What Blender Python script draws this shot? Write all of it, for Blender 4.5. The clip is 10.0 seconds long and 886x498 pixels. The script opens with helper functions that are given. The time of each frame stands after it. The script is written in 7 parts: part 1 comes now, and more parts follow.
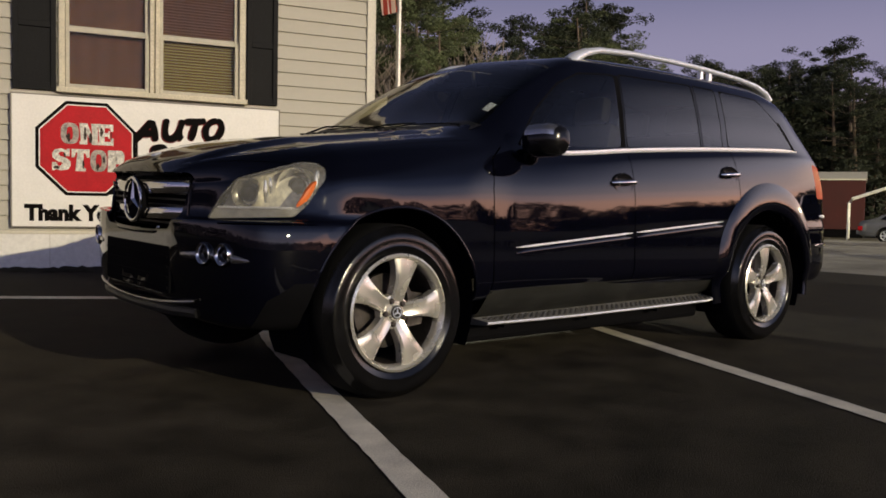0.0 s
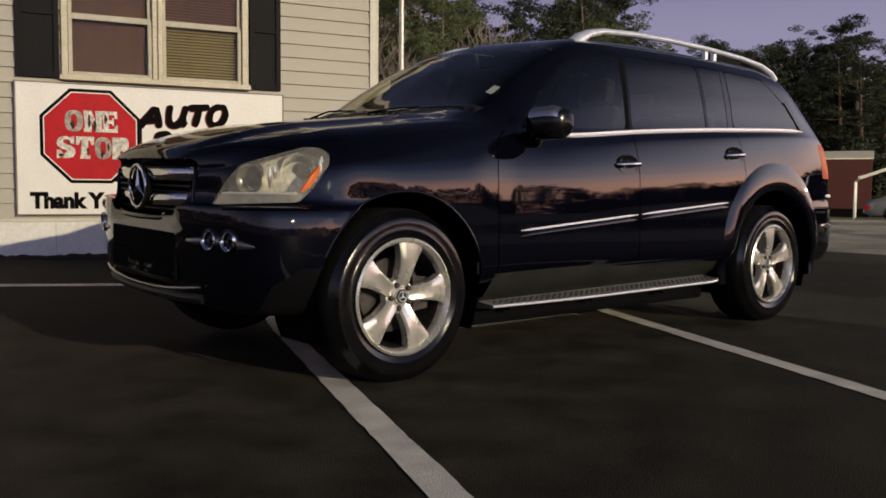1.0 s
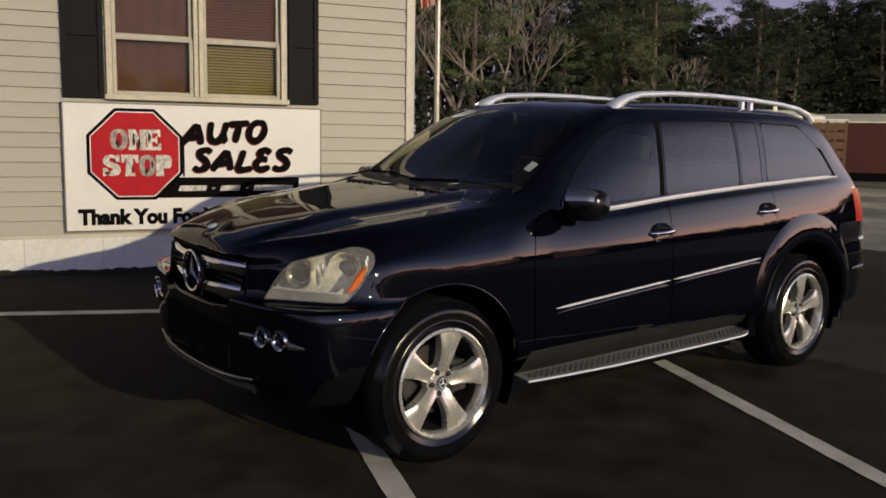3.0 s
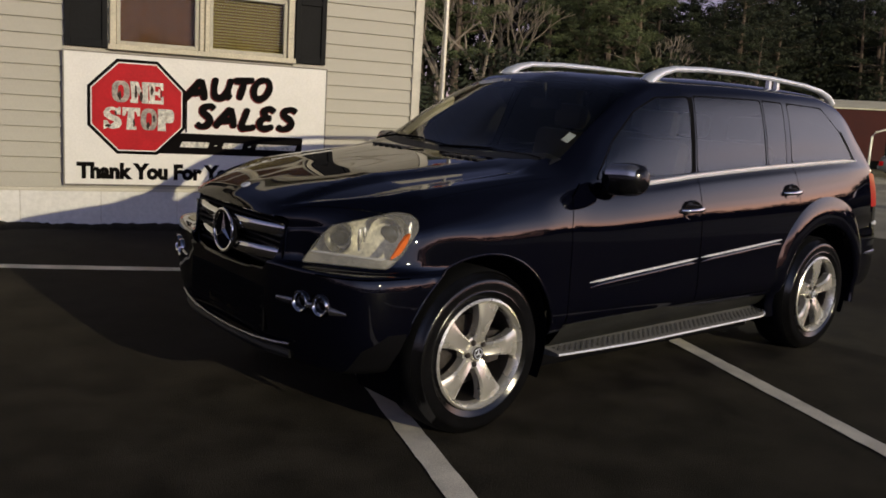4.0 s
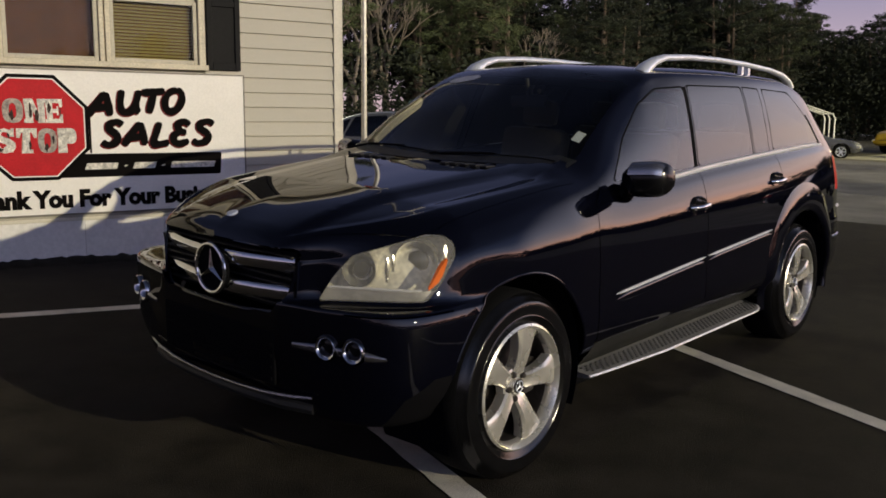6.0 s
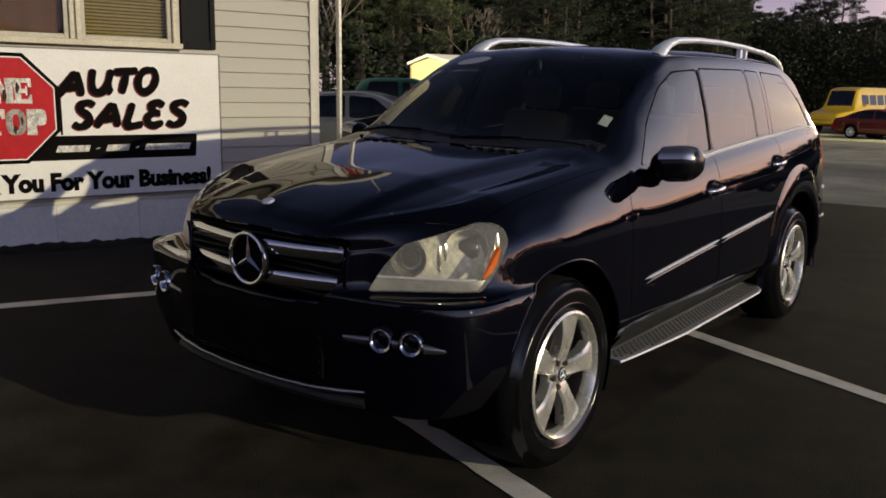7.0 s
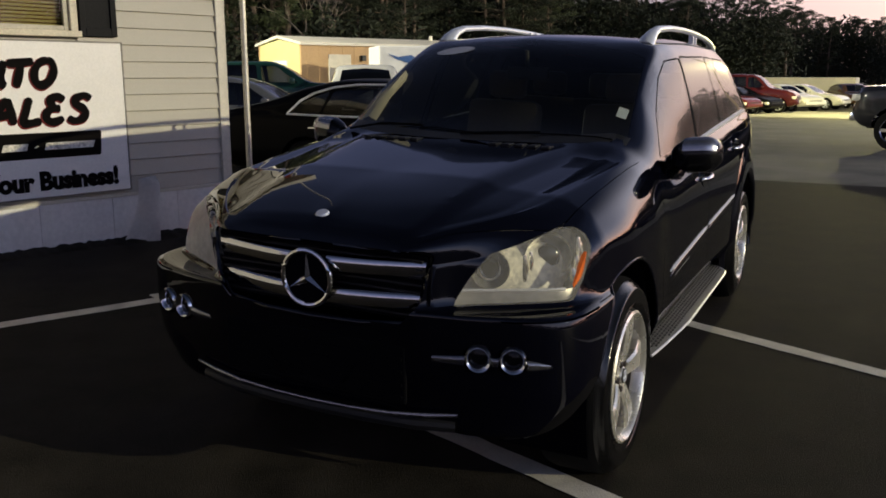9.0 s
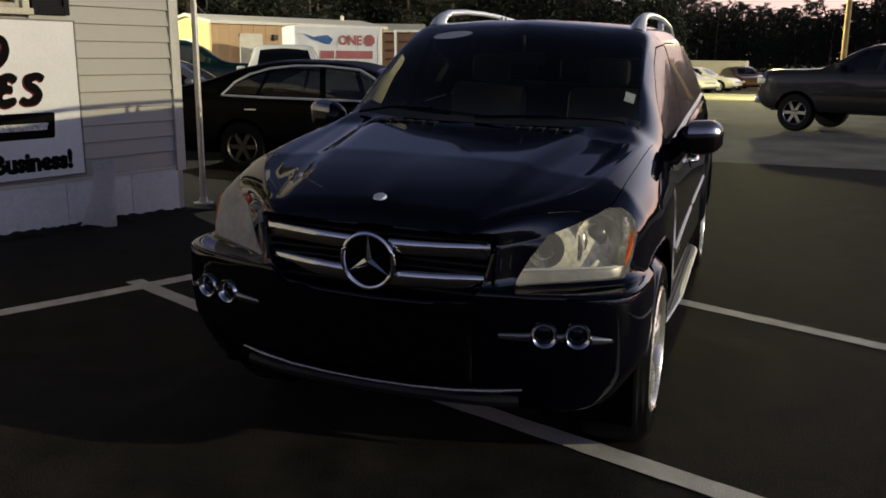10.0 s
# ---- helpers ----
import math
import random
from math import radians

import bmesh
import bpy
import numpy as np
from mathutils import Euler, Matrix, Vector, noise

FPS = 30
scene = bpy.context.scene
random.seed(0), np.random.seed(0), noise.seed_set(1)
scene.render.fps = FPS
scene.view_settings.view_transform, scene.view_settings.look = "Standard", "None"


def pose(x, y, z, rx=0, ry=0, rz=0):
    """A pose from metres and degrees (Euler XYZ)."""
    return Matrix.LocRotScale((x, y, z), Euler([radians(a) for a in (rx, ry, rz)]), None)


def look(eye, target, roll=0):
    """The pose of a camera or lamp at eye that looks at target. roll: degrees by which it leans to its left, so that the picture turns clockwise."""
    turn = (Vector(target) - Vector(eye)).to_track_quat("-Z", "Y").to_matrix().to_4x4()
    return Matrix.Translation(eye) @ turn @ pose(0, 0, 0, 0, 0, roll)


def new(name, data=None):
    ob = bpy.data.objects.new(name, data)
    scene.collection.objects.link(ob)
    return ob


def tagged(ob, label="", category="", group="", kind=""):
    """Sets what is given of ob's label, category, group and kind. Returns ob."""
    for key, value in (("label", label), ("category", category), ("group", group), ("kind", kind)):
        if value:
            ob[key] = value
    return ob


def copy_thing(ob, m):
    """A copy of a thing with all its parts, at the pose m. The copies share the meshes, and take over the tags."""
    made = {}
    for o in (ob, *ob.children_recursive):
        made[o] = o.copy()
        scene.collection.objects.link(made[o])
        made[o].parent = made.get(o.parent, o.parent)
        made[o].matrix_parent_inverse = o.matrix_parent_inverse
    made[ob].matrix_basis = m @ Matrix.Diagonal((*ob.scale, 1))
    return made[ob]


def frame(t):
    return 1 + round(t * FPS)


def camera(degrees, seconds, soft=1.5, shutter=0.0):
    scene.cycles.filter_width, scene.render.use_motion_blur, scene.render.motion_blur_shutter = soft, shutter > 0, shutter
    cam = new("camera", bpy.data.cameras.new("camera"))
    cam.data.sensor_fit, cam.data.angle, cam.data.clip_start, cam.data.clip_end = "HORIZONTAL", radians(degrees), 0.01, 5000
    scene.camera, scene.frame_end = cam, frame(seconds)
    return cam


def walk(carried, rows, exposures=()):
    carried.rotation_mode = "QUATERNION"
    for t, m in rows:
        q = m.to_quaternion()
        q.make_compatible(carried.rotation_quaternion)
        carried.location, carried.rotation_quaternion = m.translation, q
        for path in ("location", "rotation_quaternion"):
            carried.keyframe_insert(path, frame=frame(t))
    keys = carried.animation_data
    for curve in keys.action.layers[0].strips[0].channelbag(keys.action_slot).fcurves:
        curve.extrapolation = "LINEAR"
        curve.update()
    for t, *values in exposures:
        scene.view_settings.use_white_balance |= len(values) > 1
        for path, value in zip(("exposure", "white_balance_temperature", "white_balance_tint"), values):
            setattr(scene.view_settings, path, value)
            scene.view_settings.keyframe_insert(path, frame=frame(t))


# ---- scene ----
cam = camera(54.3, 10.0, 1.7)
PATH = [
    (0, (-2.306, -4.049, 0.851), (-1.048, -2.497, 0.755), 1.1),
    (0.5, (-2.317, -4.046, 0.849), (-1.061, -2.493, 0.741), 1.1),
    (1, (-2.305, -4.053, 0.852), (-1.058, -2.495, 0.718), 0.5),
    (1.5, (-2.3, -4.026, 1.137), (-1.034, -2.493, 0.918), 1.1),
    (2, (-2.456, -4.139, 1.392), (-1.222, -2.581, 1.167), 0.8),
    (2.2, (-2.495, -4.188, 1.451), (-1.292, -2.607, 1.222), 0.2),
    (3.5, (-2.378, -3.993, 1.517), (-1.188, -2.412, 1.229), 1.5),
    (4, (-2.628, -3.845, 1.491), (-1.391, -2.306, 1.172), 3.5),
    (4.5, (-2.827, -3.613, 1.513), (-1.536, -2.116, 1.211), 2.4),
    (5, (-2.826, -3.452, 1.495), (-1.518, -1.981, 1.139), 0.4),
    (5.5, (-2.696, -3.238, 1.484), (-1.317, -1.826, 1.159), 0.4),
    (7, (-2.989, -2.649, 1.502), (-1.451, -1.421, 1.147), 0.8),
    (7.5, (-2.987, -2.462, 1.512), (-1.403, -1.295, 1.151), 1.5),
    (8, (-3.248, -2.267, 1.53), (-1.592, -1.204, 1.171), 2.7),
    (8.5, (-3.359, -2.055, 1.549), (-1.662, -1.066, 1.174), 1.0),
    (9, (-3.289, -1.802, 1.563), (-1.552, -0.895, 1.166), 0.0),
    (9.5, (-3.466, -1.546, 1.566), (-1.681, -0.745, 1.151), 1.3),
    (10, (-3.598, -1.325, 1.581), (-1.774, -0.632, 1.142), 0.5),
]
walk(cam, [(t, look(eye, target, roll)) for t, eye, target, roll in PATH], [(0.0, 0.18, 6850, 8), (4.0, 0.14, 6620, 7), (7.0, 0.12, 6540, 5), (8.5, 0.15, 6470, 3), (10.0, -0.05, 6440, 3)])

# ---- world and lamps ----
world = bpy.data.worlds.new("dusk_sky")
scene.world = world
world.use_nodes = True
wn, wl = world.node_tree.nodes, world.node_tree.links
# dusk: violet overhead, pink round the horizon, an orange afterglow where the sun went down
GLOW_AZIMUTH = -17.0
where_ = wn.new("ShaderNodeTexCoord")
split_ = wn.new("ShaderNodeSeparateXYZ")
wl.new(where_.outputs["Generated"], split_.inputs[0])


def ramp(stops):
    r = wn.new("ShaderNodeValToRGB")
    r.color_ramp.interpolation = "EASE"
    while len(r.color_ramp.elements) < len(stops):
        r.color_ramp.elements.new(0.5)
    for e, (p, c) in zip(r.color_ramp.elements, stops):
        e.position, e.color = p, (*c, 1)
    wl.new(split_.outputs["Z"], r.inputs[0])
    return r.outputs[0]


away_side = ramp([(0.0, (0.56, 0.40, 0.44)), (0.06, (0.46, 0.36, 0.45)), (0.16, (0.25, 0.235, 0.37)), (0.30, (0.105, 0.118, 0.23)), (0.56, (0.055, 0.065, 0.126)), (0.76, (0.028, 0.034, 0.066)), (1.0, (0.012, 0.016, 0.03))])
glow_side = ramp([(0.0, (1.2, 0.74, 0.62)), (0.06, (1.3, 0.86, 0.76)), (0.14, (1.95, 1.40, 1.28)), (0.30, (1.38, 1.28, 1.54)), (0.50, (0.95, 0.92, 1.12)), (0.64, (0.26, 0.28, 0.42)), (0.76, (0.03, 0.036, 0.07)), (1.0, (0.012, 0.016, 0.03))])
toward = wn.new("ShaderNodeVectorMath")
toward.operation = "DOT_PRODUCT"
wl.new(where_.outputs["Generated"], toward.inputs[0])
toward.inputs[1].default_value = (math.cos(radians(GLOW_AZIMUTH)), math.sin(radians(GLOW_AZIMUTH)), 0)
spread_ = wn.new("ShaderNodeMapRange")
spread_.interpolation_type = "SMOOTHSTEP"
spread_.inputs["From Min"].default_value, spread_.inputs["From Max"].default_value = 0.82, 0.99
wl.new(toward.outputs["Value"], spread_.inputs["Value"])
blend_ = wn.new("ShaderNodeMix")
blend_.data_type = "RGBA"
wl.new(spread_.outputs[0], blend_.inputs["Factor"])
wl.new(away_side, blend_.inputs[6])
wl.new(glow_side, blend_.inputs[7])
# a low band of ember red where the sun set
ember = ramp([(0.0, (2.4, 0.8, 0.24)), (0.075, (2.3, 0.95, 0.42)), (0.115, (0.9, 0.46, 0.38)), (0.16, (0.08, 0.07, 0.10)), (0.24, (0, 0, 0))])
sunset = wn.new("ShaderNodeVectorMath")
sunset.operation = "DOT_PRODUCT"
wl.new(where_.outputs["Generated"], sunset.inputs[0])
sunset.inputs[1].default_value = (math.cos(radians(-46)), math.sin(radians(-46)), 0)
band_ = wn.new("ShaderNodeMapRange")
band_.interpolation_type = "SMOOTHSTEP"
band_.inputs["From Min"].default_value, band_.inputs["From Max"].default_value = 0.80, 0.985
wl.new(sunset.outputs["Value"], band_.inputs["Value"])
sum_ = wn.new("ShaderNodeMix")
sum_.data_type, sum_.blend_type = "RGBA", "ADD"
wl.new(band_.outputs[0], sum_.inputs["Factor"])
wl.new(blend_.outputs[2], sum_.inputs[6])
wl.new(ember, sum_.inputs[7])
# the paler sky opposite the office wall
pale = ramp([(0.0, (0.46, 0.46, 0.60)), (0.12, (0.57, 0.58, 0.78)), (0.2, (0.53, 0.58, 0.86)), (0.36, (0.18, 0.235, 0.45)), (0.55, (0.05, 0.068, 0.135)), (0.72, (0, 0, 0))])
facing = wn.new("ShaderNodeVectorMath")
facing.operation = "DOT_PRODUCT"
wl.new(where_.outputs["Generated"], facing.inputs[0])
facing.inputs[1].default_value = (math.cos(radians(-82)), math.sin(radians(-82)), 0)
half_ = wn.new("ShaderNodeMapRange")
half_.interpolation_type = "SMOOTHSTEP"
half_.inputs["From Min"].default_value, half_.inputs["From Max"].default_value = 0.30, 0.96
wl.new(facing.outputs["Value"], half_.inputs["Value"])
all_ = wn.new("ShaderNodeMix")
all_.data_type, all_.blend_type = "RGBA", "ADD"
wl.new(half_.outputs[0], all_.inputs["Factor"])
wl.new(sum_.outputs[2], all_.inputs[6])
wl.new(pale, all_.inputs[7])
wl.new(all_.outputs[2], wn["Background"].inputs[0])
wn["Background"].inputs[1].default_value = 1.0


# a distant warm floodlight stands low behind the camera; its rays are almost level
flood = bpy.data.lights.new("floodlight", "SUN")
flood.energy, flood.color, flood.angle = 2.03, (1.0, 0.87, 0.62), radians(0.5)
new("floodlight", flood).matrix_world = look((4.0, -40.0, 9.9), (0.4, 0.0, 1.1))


def lamp(name, eye, watts, colour, radius=0.12):
    data = bpy.data.lights.new(name, "POINT")
    data.energy, data.color, data.shadow_soft_size = watts, colour, radius
    ob = new(name, data)
    ob.matrix_world = pose(*eye)
    return ob


FAR_LAMP = (41.5, -0.6, 5.2)
# Lamp added out of view behind the office to brighten the trailers.
TRAILER_LAMP = (12.0, 18.0, 5.5)
lamp("far_light", FAR_LAMP, 5500, (1.0, 0.86, 0.38))
lamp("trailer_light", TRAILER_LAMP, 6000, (1.0, 0.92, 0.72))


# ---- materials ----
def mat(name, colour, rough=0.6, metal=0.0, coat=0.0, trans=0.0, vary=0.15, size=3.0, bump=0.0, fine=60.0, ior=1.45, spread=0.1, each=0.0, glow=None, spec=0.5):
    """A principled surface with broad and fine variation in colour and roughness, and fine relief."""
    m = bpy.data.materials.new(name)
    m.use_nodes = True
    n, l = m.node_tree.nodes, m.node_tree.links
    b = n["Principled BSDF"]
    b.inputs["Metallic"].default_value = metal
    b.inputs["IOR"].default_value = ior
    b.inputs["Specular IOR Level"].default_value = spec
    b.inputs["Coat Weight"].default_value = coat
    b.inputs["Coat Roughness"].default_value = 0.03
    b.inputs["Transmission Weight"].default_value = trans
    if glow:
        b.inputs["Emission Color"].default_value = (*colour, 1)
        b.inputs["Emission Strength"].default_value = glow
    where = n.new("ShaderNodeTexCoord")
    broad, grain = n.new("ShaderNodeTexNoise"), n.new("ShaderNodeTexNoise")
    broad.inputs["Scale"].default_value, grain.inputs["Scale"].default_value = size, fine
    broad.inputs["Detail"].default_value = grain.inputs["Detail"].default_value = 4
    for t in (broad, grain):
        l.new(where.outputs["Object"], t.inputs["Vector"])
    both = n.new("ShaderNodeMath")
    both.operation = "ADD"
    l.new(broad.outputs["Fac"], both.inputs[0])
    l.new(grain.outputs["Fac"], both.inputs[1])
    tone = n.new("ShaderNodeMapRange")
    tone.inputs["From Min"].default_value, tone.inputs["From Max"].default_value = 0.7, 1.3
    tone.inputs["To Min"].default_value, tone.inputs["To Max"].default_value = 1 - vary, 1 + vary
    l.new(both.outputs[0], tone.inputs["Value"])
    last = tone.outputs[0]
    if each:
        info, shift, times = n.new("ShaderNodeObjectInfo"), n.new("ShaderNodeMapRange"), n.new("ShaderNodeMath")
        shift.inputs["To Min"].default_value, shift.inputs["To Max"].default_value = 1 - each, 1 + each
        times.operation = "MULTIPLY"
        l.new(info.outputs["Random"], shift.inputs["Value"])
        l.new(shift.outputs[0], times.inputs[0])
        l.new(last, times.inputs[1])
        last = times.outputs[0]
    scale = n.new("ShaderNodeVectorMath")
    scale.operation = "SCALE"
    scale.inputs[0].default_value = colour
    l.new(last, scale.inputs["Scale"])
    l.new(scale.outputs[0], b.inputs["Base Color"])
    r = n.new("ShaderNodeMapRange")
    r.inputs["To Min"].default_value, r.inputs["To Max"].default_value = max(0.0, rough - spread * rough * 2), min(1.0, rough + spread * rough * 2)
    l.new(broad.outputs["Fac"], r.inputs["Value"])
    l.new(r.outputs[0], b.inputs["Roughness"])
    if bump:
        bp = n.new("ShaderNodeBump")
        bp.inputs["Strength"].default_value = bump
        bp.inputs["Distance"].default_value = 0.01
        l.new(grain.outputs["Fac"], bp.inputs["Height"])
        l.new(bp.outputs[0], b.inputs["Normal"])
    return m


def glass(name, tint, rough=0.0, haze=0.0, haze_colour=(0.8, 0.8, 0.8), ior=1.6, film=1.0, dust=0.0):
    """Thin glazing: a mirror film over a tinted clear pane, with a dusty bloom round bright reflections."""
    m = bpy.data.materials.new(name)
    m.use_nodes = True
    n, l = m.node_tree.nodes, m.node_tree.links
    n.remove(n["Principled BSDF"])
    clear, gloss, mix, fres = n.new("ShaderNodeBsdfTransparent"), n.new("ShaderNodeBsdfGlossy"), n.new("ShaderNodeMixShader"), n.new("ShaderNodeFresnel")
    clear.inputs[0].default_value = (*tint, 1)
    gloss.inputs["Roughness"].default_value = rough
    fres.inputs[0].default_value = ior
    weaker = n.new("ShaderNodeMath")
    weaker.operation = "MULTIPLY"
    weaker.inputs[1].default_value = film
    l.new(fres.outputs[0], weaker.inputs[0])
    l.new(weaker.outputs[0], mix.inputs[0])
    if haze:
        dull, cloud, patchy, soft_ = n.new("ShaderNodeBsdfDiffuse"), n.new("ShaderNodeMixShader"), n.new("ShaderNodeTexNoise"), n.new("ShaderNodeMapRange")
        dull.inputs[0].default_value = (*haze_colour, 1)
        patchy.inputs["Scale"].default_value = 9
        soft_.inputs["To Min"].default_value, soft_.inputs["To Max"].default_value = haze * 0.6, haze * 1.4
        l.new(patchy.outputs["Fac"], soft_.inputs["Value"])
        l.new(soft_.outputs[0], cloud.inputs[0])
        l.new(clear.outputs[0], cloud.inputs[1])
        l.new(dull.outputs[0], cloud.inputs[2])
        l.new(cloud.outputs[0], mix.inputs[1])
    else:
        l.new(clear.outputs[0], mix.inputs[1])
    if dust:
        bloom, both = n.new("ShaderNodeBsdfGlossy"), n.new("ShaderNodeMixShader")
        bloom.inputs["Roughness"].default_value = 0.26
        both.inputs[0].default_value = dust
        l.new(gloss.outputs[0], both.inputs[1])
        l.new(bloom.outputs[0], both.inputs[2])
        l.new(both.outputs[0], mix.inputs[2])
    else:
        l.new(gloss.outputs[0], mix.inputs[2])
    l.new(mix.outputs[0], n["Material Output"].inputs[0])
    return m


PAINT = mat("navy_car_paint", (0.0015, 0.0017, 0.0048), 0.4, 0.0, 1.0, vary=0.12, size=2, fine=900, spec=0.0)
BLACK_PLASTIC = mat("black_plastic", (0.014, 0.014, 0.015), 0.5, vary=0.2, bump=0.15, fine=300)
# Near-black: puts the shade of hollows into the colour, also serves black parts.
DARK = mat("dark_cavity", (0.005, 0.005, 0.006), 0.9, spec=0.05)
BRIGHT = mat("bright_trim", (0.86, 0.87, 0.93), 0.34, 0.35, vary=0.05)
CHROME = mat("chrome", (0.78, 0.78, 0.8), 0.09, 1.0, vary=0.05)
CAP = mat("satin_mirror_cap", (0.46, 0.46, 0.49), 0.25, 0.9, vary=0.08, fine=400)
DULL_CHROME = mat("dull_smoked_chrome", (0.30, 0.30, 0.32), 0.25, 0.9, vary=0.15, size=10)
SATIN = mat("satin_aluminium", (0.82, 0.86, 0.95), 0.34, 0.45, vary=0.06, fine=400)
ALLOY = mat("silver_alloy", (0.76, 0.74, 0.67), 0.27, 0.70, vary=0.1, size=9, fine=250)
TYRE = mat("dressed_tyre_rubber", (0.005, 0.005, 0.0055), 0.15, vary=0.4, size=12, bump=0.05, fine=200, spec=0.6)
TREAD = mat("tyre_tread", (0.009, 0.009, 0.009), 0.85, vary=0.3, bump=0.3, fine=120, spec=0.15)
TREAD_PLATE = mat("pale_tread_plate", (0.27, 0.265, 0.25), 0.42, 0.3, vary=0.2, size=9, fine=150)
SILL = mat("dark_dusty_sill", (0.045, 0.046, 0.042), 0.45, vary=0.45, size=5, bump=0.2, fine=120)
BRAKE = mat("brake_iron", (0.09, 0.08, 0.075), 0.45, 0.8, vary=0.3, size=20)
SIDE_GLASS = glass("tinted_side_glass", (0.17, 0.18, 0.19), ior=1.8, dust=0.25)
FRONT_GLASS = glass("lightly_tinted_front_glass", (0.60, 0.62, 0.60), ior=1.8, dust=0.25)
WIND_GLASS = glass("windscreen_glass", (0.82, 0.86, 0.82), ior=1.58)
PANE_GLASS = glass("window_pane_glass", (0.92, 0.92, 0.88), ior=1.28)
PALE_STICKER = mat("pale_grey_sticker", (0.60, 0.61, 0.66), 0.5, vary=0.15, size=20)
LENS = glass("hazed_lamp_lens", (0.95, 0.93, 0.85), 0.20, 0.14, (0.98, 0.96, 0.88), 1.12, 0.12)
# Far lens, clouded; its extra haze stands in for the wall's pale reflection.
FAR_LENS = glass("far_lens_with_glare_haze", (0.90, 0.88, 0.80), 0.36, 0.42, (0.95, 0.93, 0.86), 1.6, 1.0)
LAMP_HAZE = mat("silvered_lamp_bowl", (0.78, 0.76, 0.66), 0.5, 0.1, 0.0, vary=0.4, size=16, fine=60)
LAMP_STRIP = mat("grey_lamp_strip", (0.30, 0.29, 0.26), 0.35, 0.3, 0.5, vary=0.2, size=14)
PROJECTOR = mat("smoky_lamp_projector", (0.04, 0.04, 0.038), 0.15, 0.2, 0.8, vary=0.2, size=20)
AMBER = mat("amber_lens", (0.75, 0.16, 0.03), 0.2, 0, 0.6, vary=0.15, size=20)
RED_LENS = mat("red_tail_lens", (0.36, 0.010, 0.014), 0.45, 0, 0.0, vary=0.2, spec=0.03)
REFLECTOR = mat("lamp_reflector", (0.95, 0.93, 0.85), 0.2, 0.9, vary=0.1)
SEAT_CLOTH = mat("beige_leather", (0.13, 0.11, 0.085), 0.55, vary=0.2, bump=0.2)
DASH = mat("dark_dashboard", (0.02, 0.019, 0.018), 0.6, vary=0.2)
STICKER = mat("white_sticker", (0.66, 0.71, 0.80), 0.5, vary=0.1)
CONCRETE = mat("pale_worn_concrete", (0.34, 0.33, 0.28), 0.9, vary=0.35, size=0.5, bump=0.4, fine=30, spec=0.2)
ASPHALT = mat("new_black_asphalt", (0.0232, 0.0203, 0.0160), 0.8, vary=0.8, size=3.2, bump=0.7, fine=170, spec=0.12)
OLD_ASPHALT = mat("worn_grey_asphalt", (0.19, 0.182, 0.165), 0.85, vary=0.5, size=0.9, bump=0.7, fine=90, spec=0.2)
for m_ in (ASPHALT, OLD_ASPHALT, CONCRETE):
    m_.node_tree.nodes["Principled BSDF"].inputs["Diffuse Roughness"].default_value = 1.0
SOIL = mat("gravel_and_dry_grass", (0.13, 0.12, 0.075), 0.95, vary=0.5, size=0.25, bump=0.9, fine=40)
LINE = mat("white_road_paint", (0.70, 0.67, 0.60), 0.7, vary=0.3, size=5, bump=0.5, fine=150)
SIDING = mat("beige_vinyl_siding", (0.47, 0.44, 0.37), 0.5, vary=0.06, size=1.5, bump=0.04, fine=90, each=0.03)
SKIRT = mat("white_skirting", (0.80, 0.78, 0.75), 0.6, vary=0.10, size=2.5, bump=0.08, fine=30)
TRIM = mat("cream_trim", (0.66, 0.62, 0.52), 0.5, vary=0.12, size=5)
SASH = mat("cream_window_sash", (0.50, 0.46, 0.36), 0.5, vary=0.2, size=8)
SHUTTER = mat("black_shutter", (0.012, 0.012, 0.013), 0.6, vary=0.25, bump=0.15, fine=50, spec=0.12)
CURTAIN = mat("brown_curtain", (0.235, 0.118, 0.062), 0.9, vary=0.2, size=6)
WINDOW_CREAM = mat("cream_window_paint", (0.62, 0.56, 0.42), 0.5, vary=0.2, size=5, bump=0.1, fine=60)
SIGN_EDGE = mat("dull_sign_edge", (0.24, 0.22, 0.19), 0.5, vary=0.3, size=12)
BLIND = mat("cream_blind_slat", (0.40, 0.33, 0.12), 0.55, vary=0.1, size=5, each=0.05)
SIGN_WHITE = mat("white_sign_board", (0.86, 0.83, 0.78), 0.45, vary=0.06, size=3)
SIGN_RED = mat("sign_red", (0.50, 0.012, 0.02), 0.5, vary=0.15, size=6, spec=0.15)
SIGN_BLACK = mat("sign_black", (0.006, 0.005, 0.005), 0.8, vary=0.2, spec=0.05)
SIGN_BROWN = mat("sign_dark_red", (0.14, 0.006, 0.008), 0.5, vary=0.2, size=8, spec=0.2)
SIGN_GREY = mat("sign_distressed_white", (0.66, 0.63, 0.56), 0.5, vary=0.5, size=24, fine=70, spec=0.2)
SIGN_SCUFF = mat("sign_dark_scuff", (0.05, 0.035, 0.03), 0.7, vary=0.4, size=30, spec=0.1)
POLE = mat("galvanised_pole", (0.50, 0.48, 0.44), 0.4, 0.6, vary=0.2, size=6)
WOOD_POLE = mat("wooden_pole", (0.30, 0.22, 0.12), 0.9, vary=0.3, size=3, bump=0.5)
FLAG_RED = mat("flag_red_cloth", (0.42, 0.08, 0.06), 0.85, vary=0.2)
FLAG_WHITE = mat("flag_white_cloth", (0.62, 0.50, 0.44), 0.85, vary=0.15)
BARK = mat("pine_bark", (0.12, 0.09, 0.07), 0.95, vary=0.4, size=4, bump=0.8, fine=25)
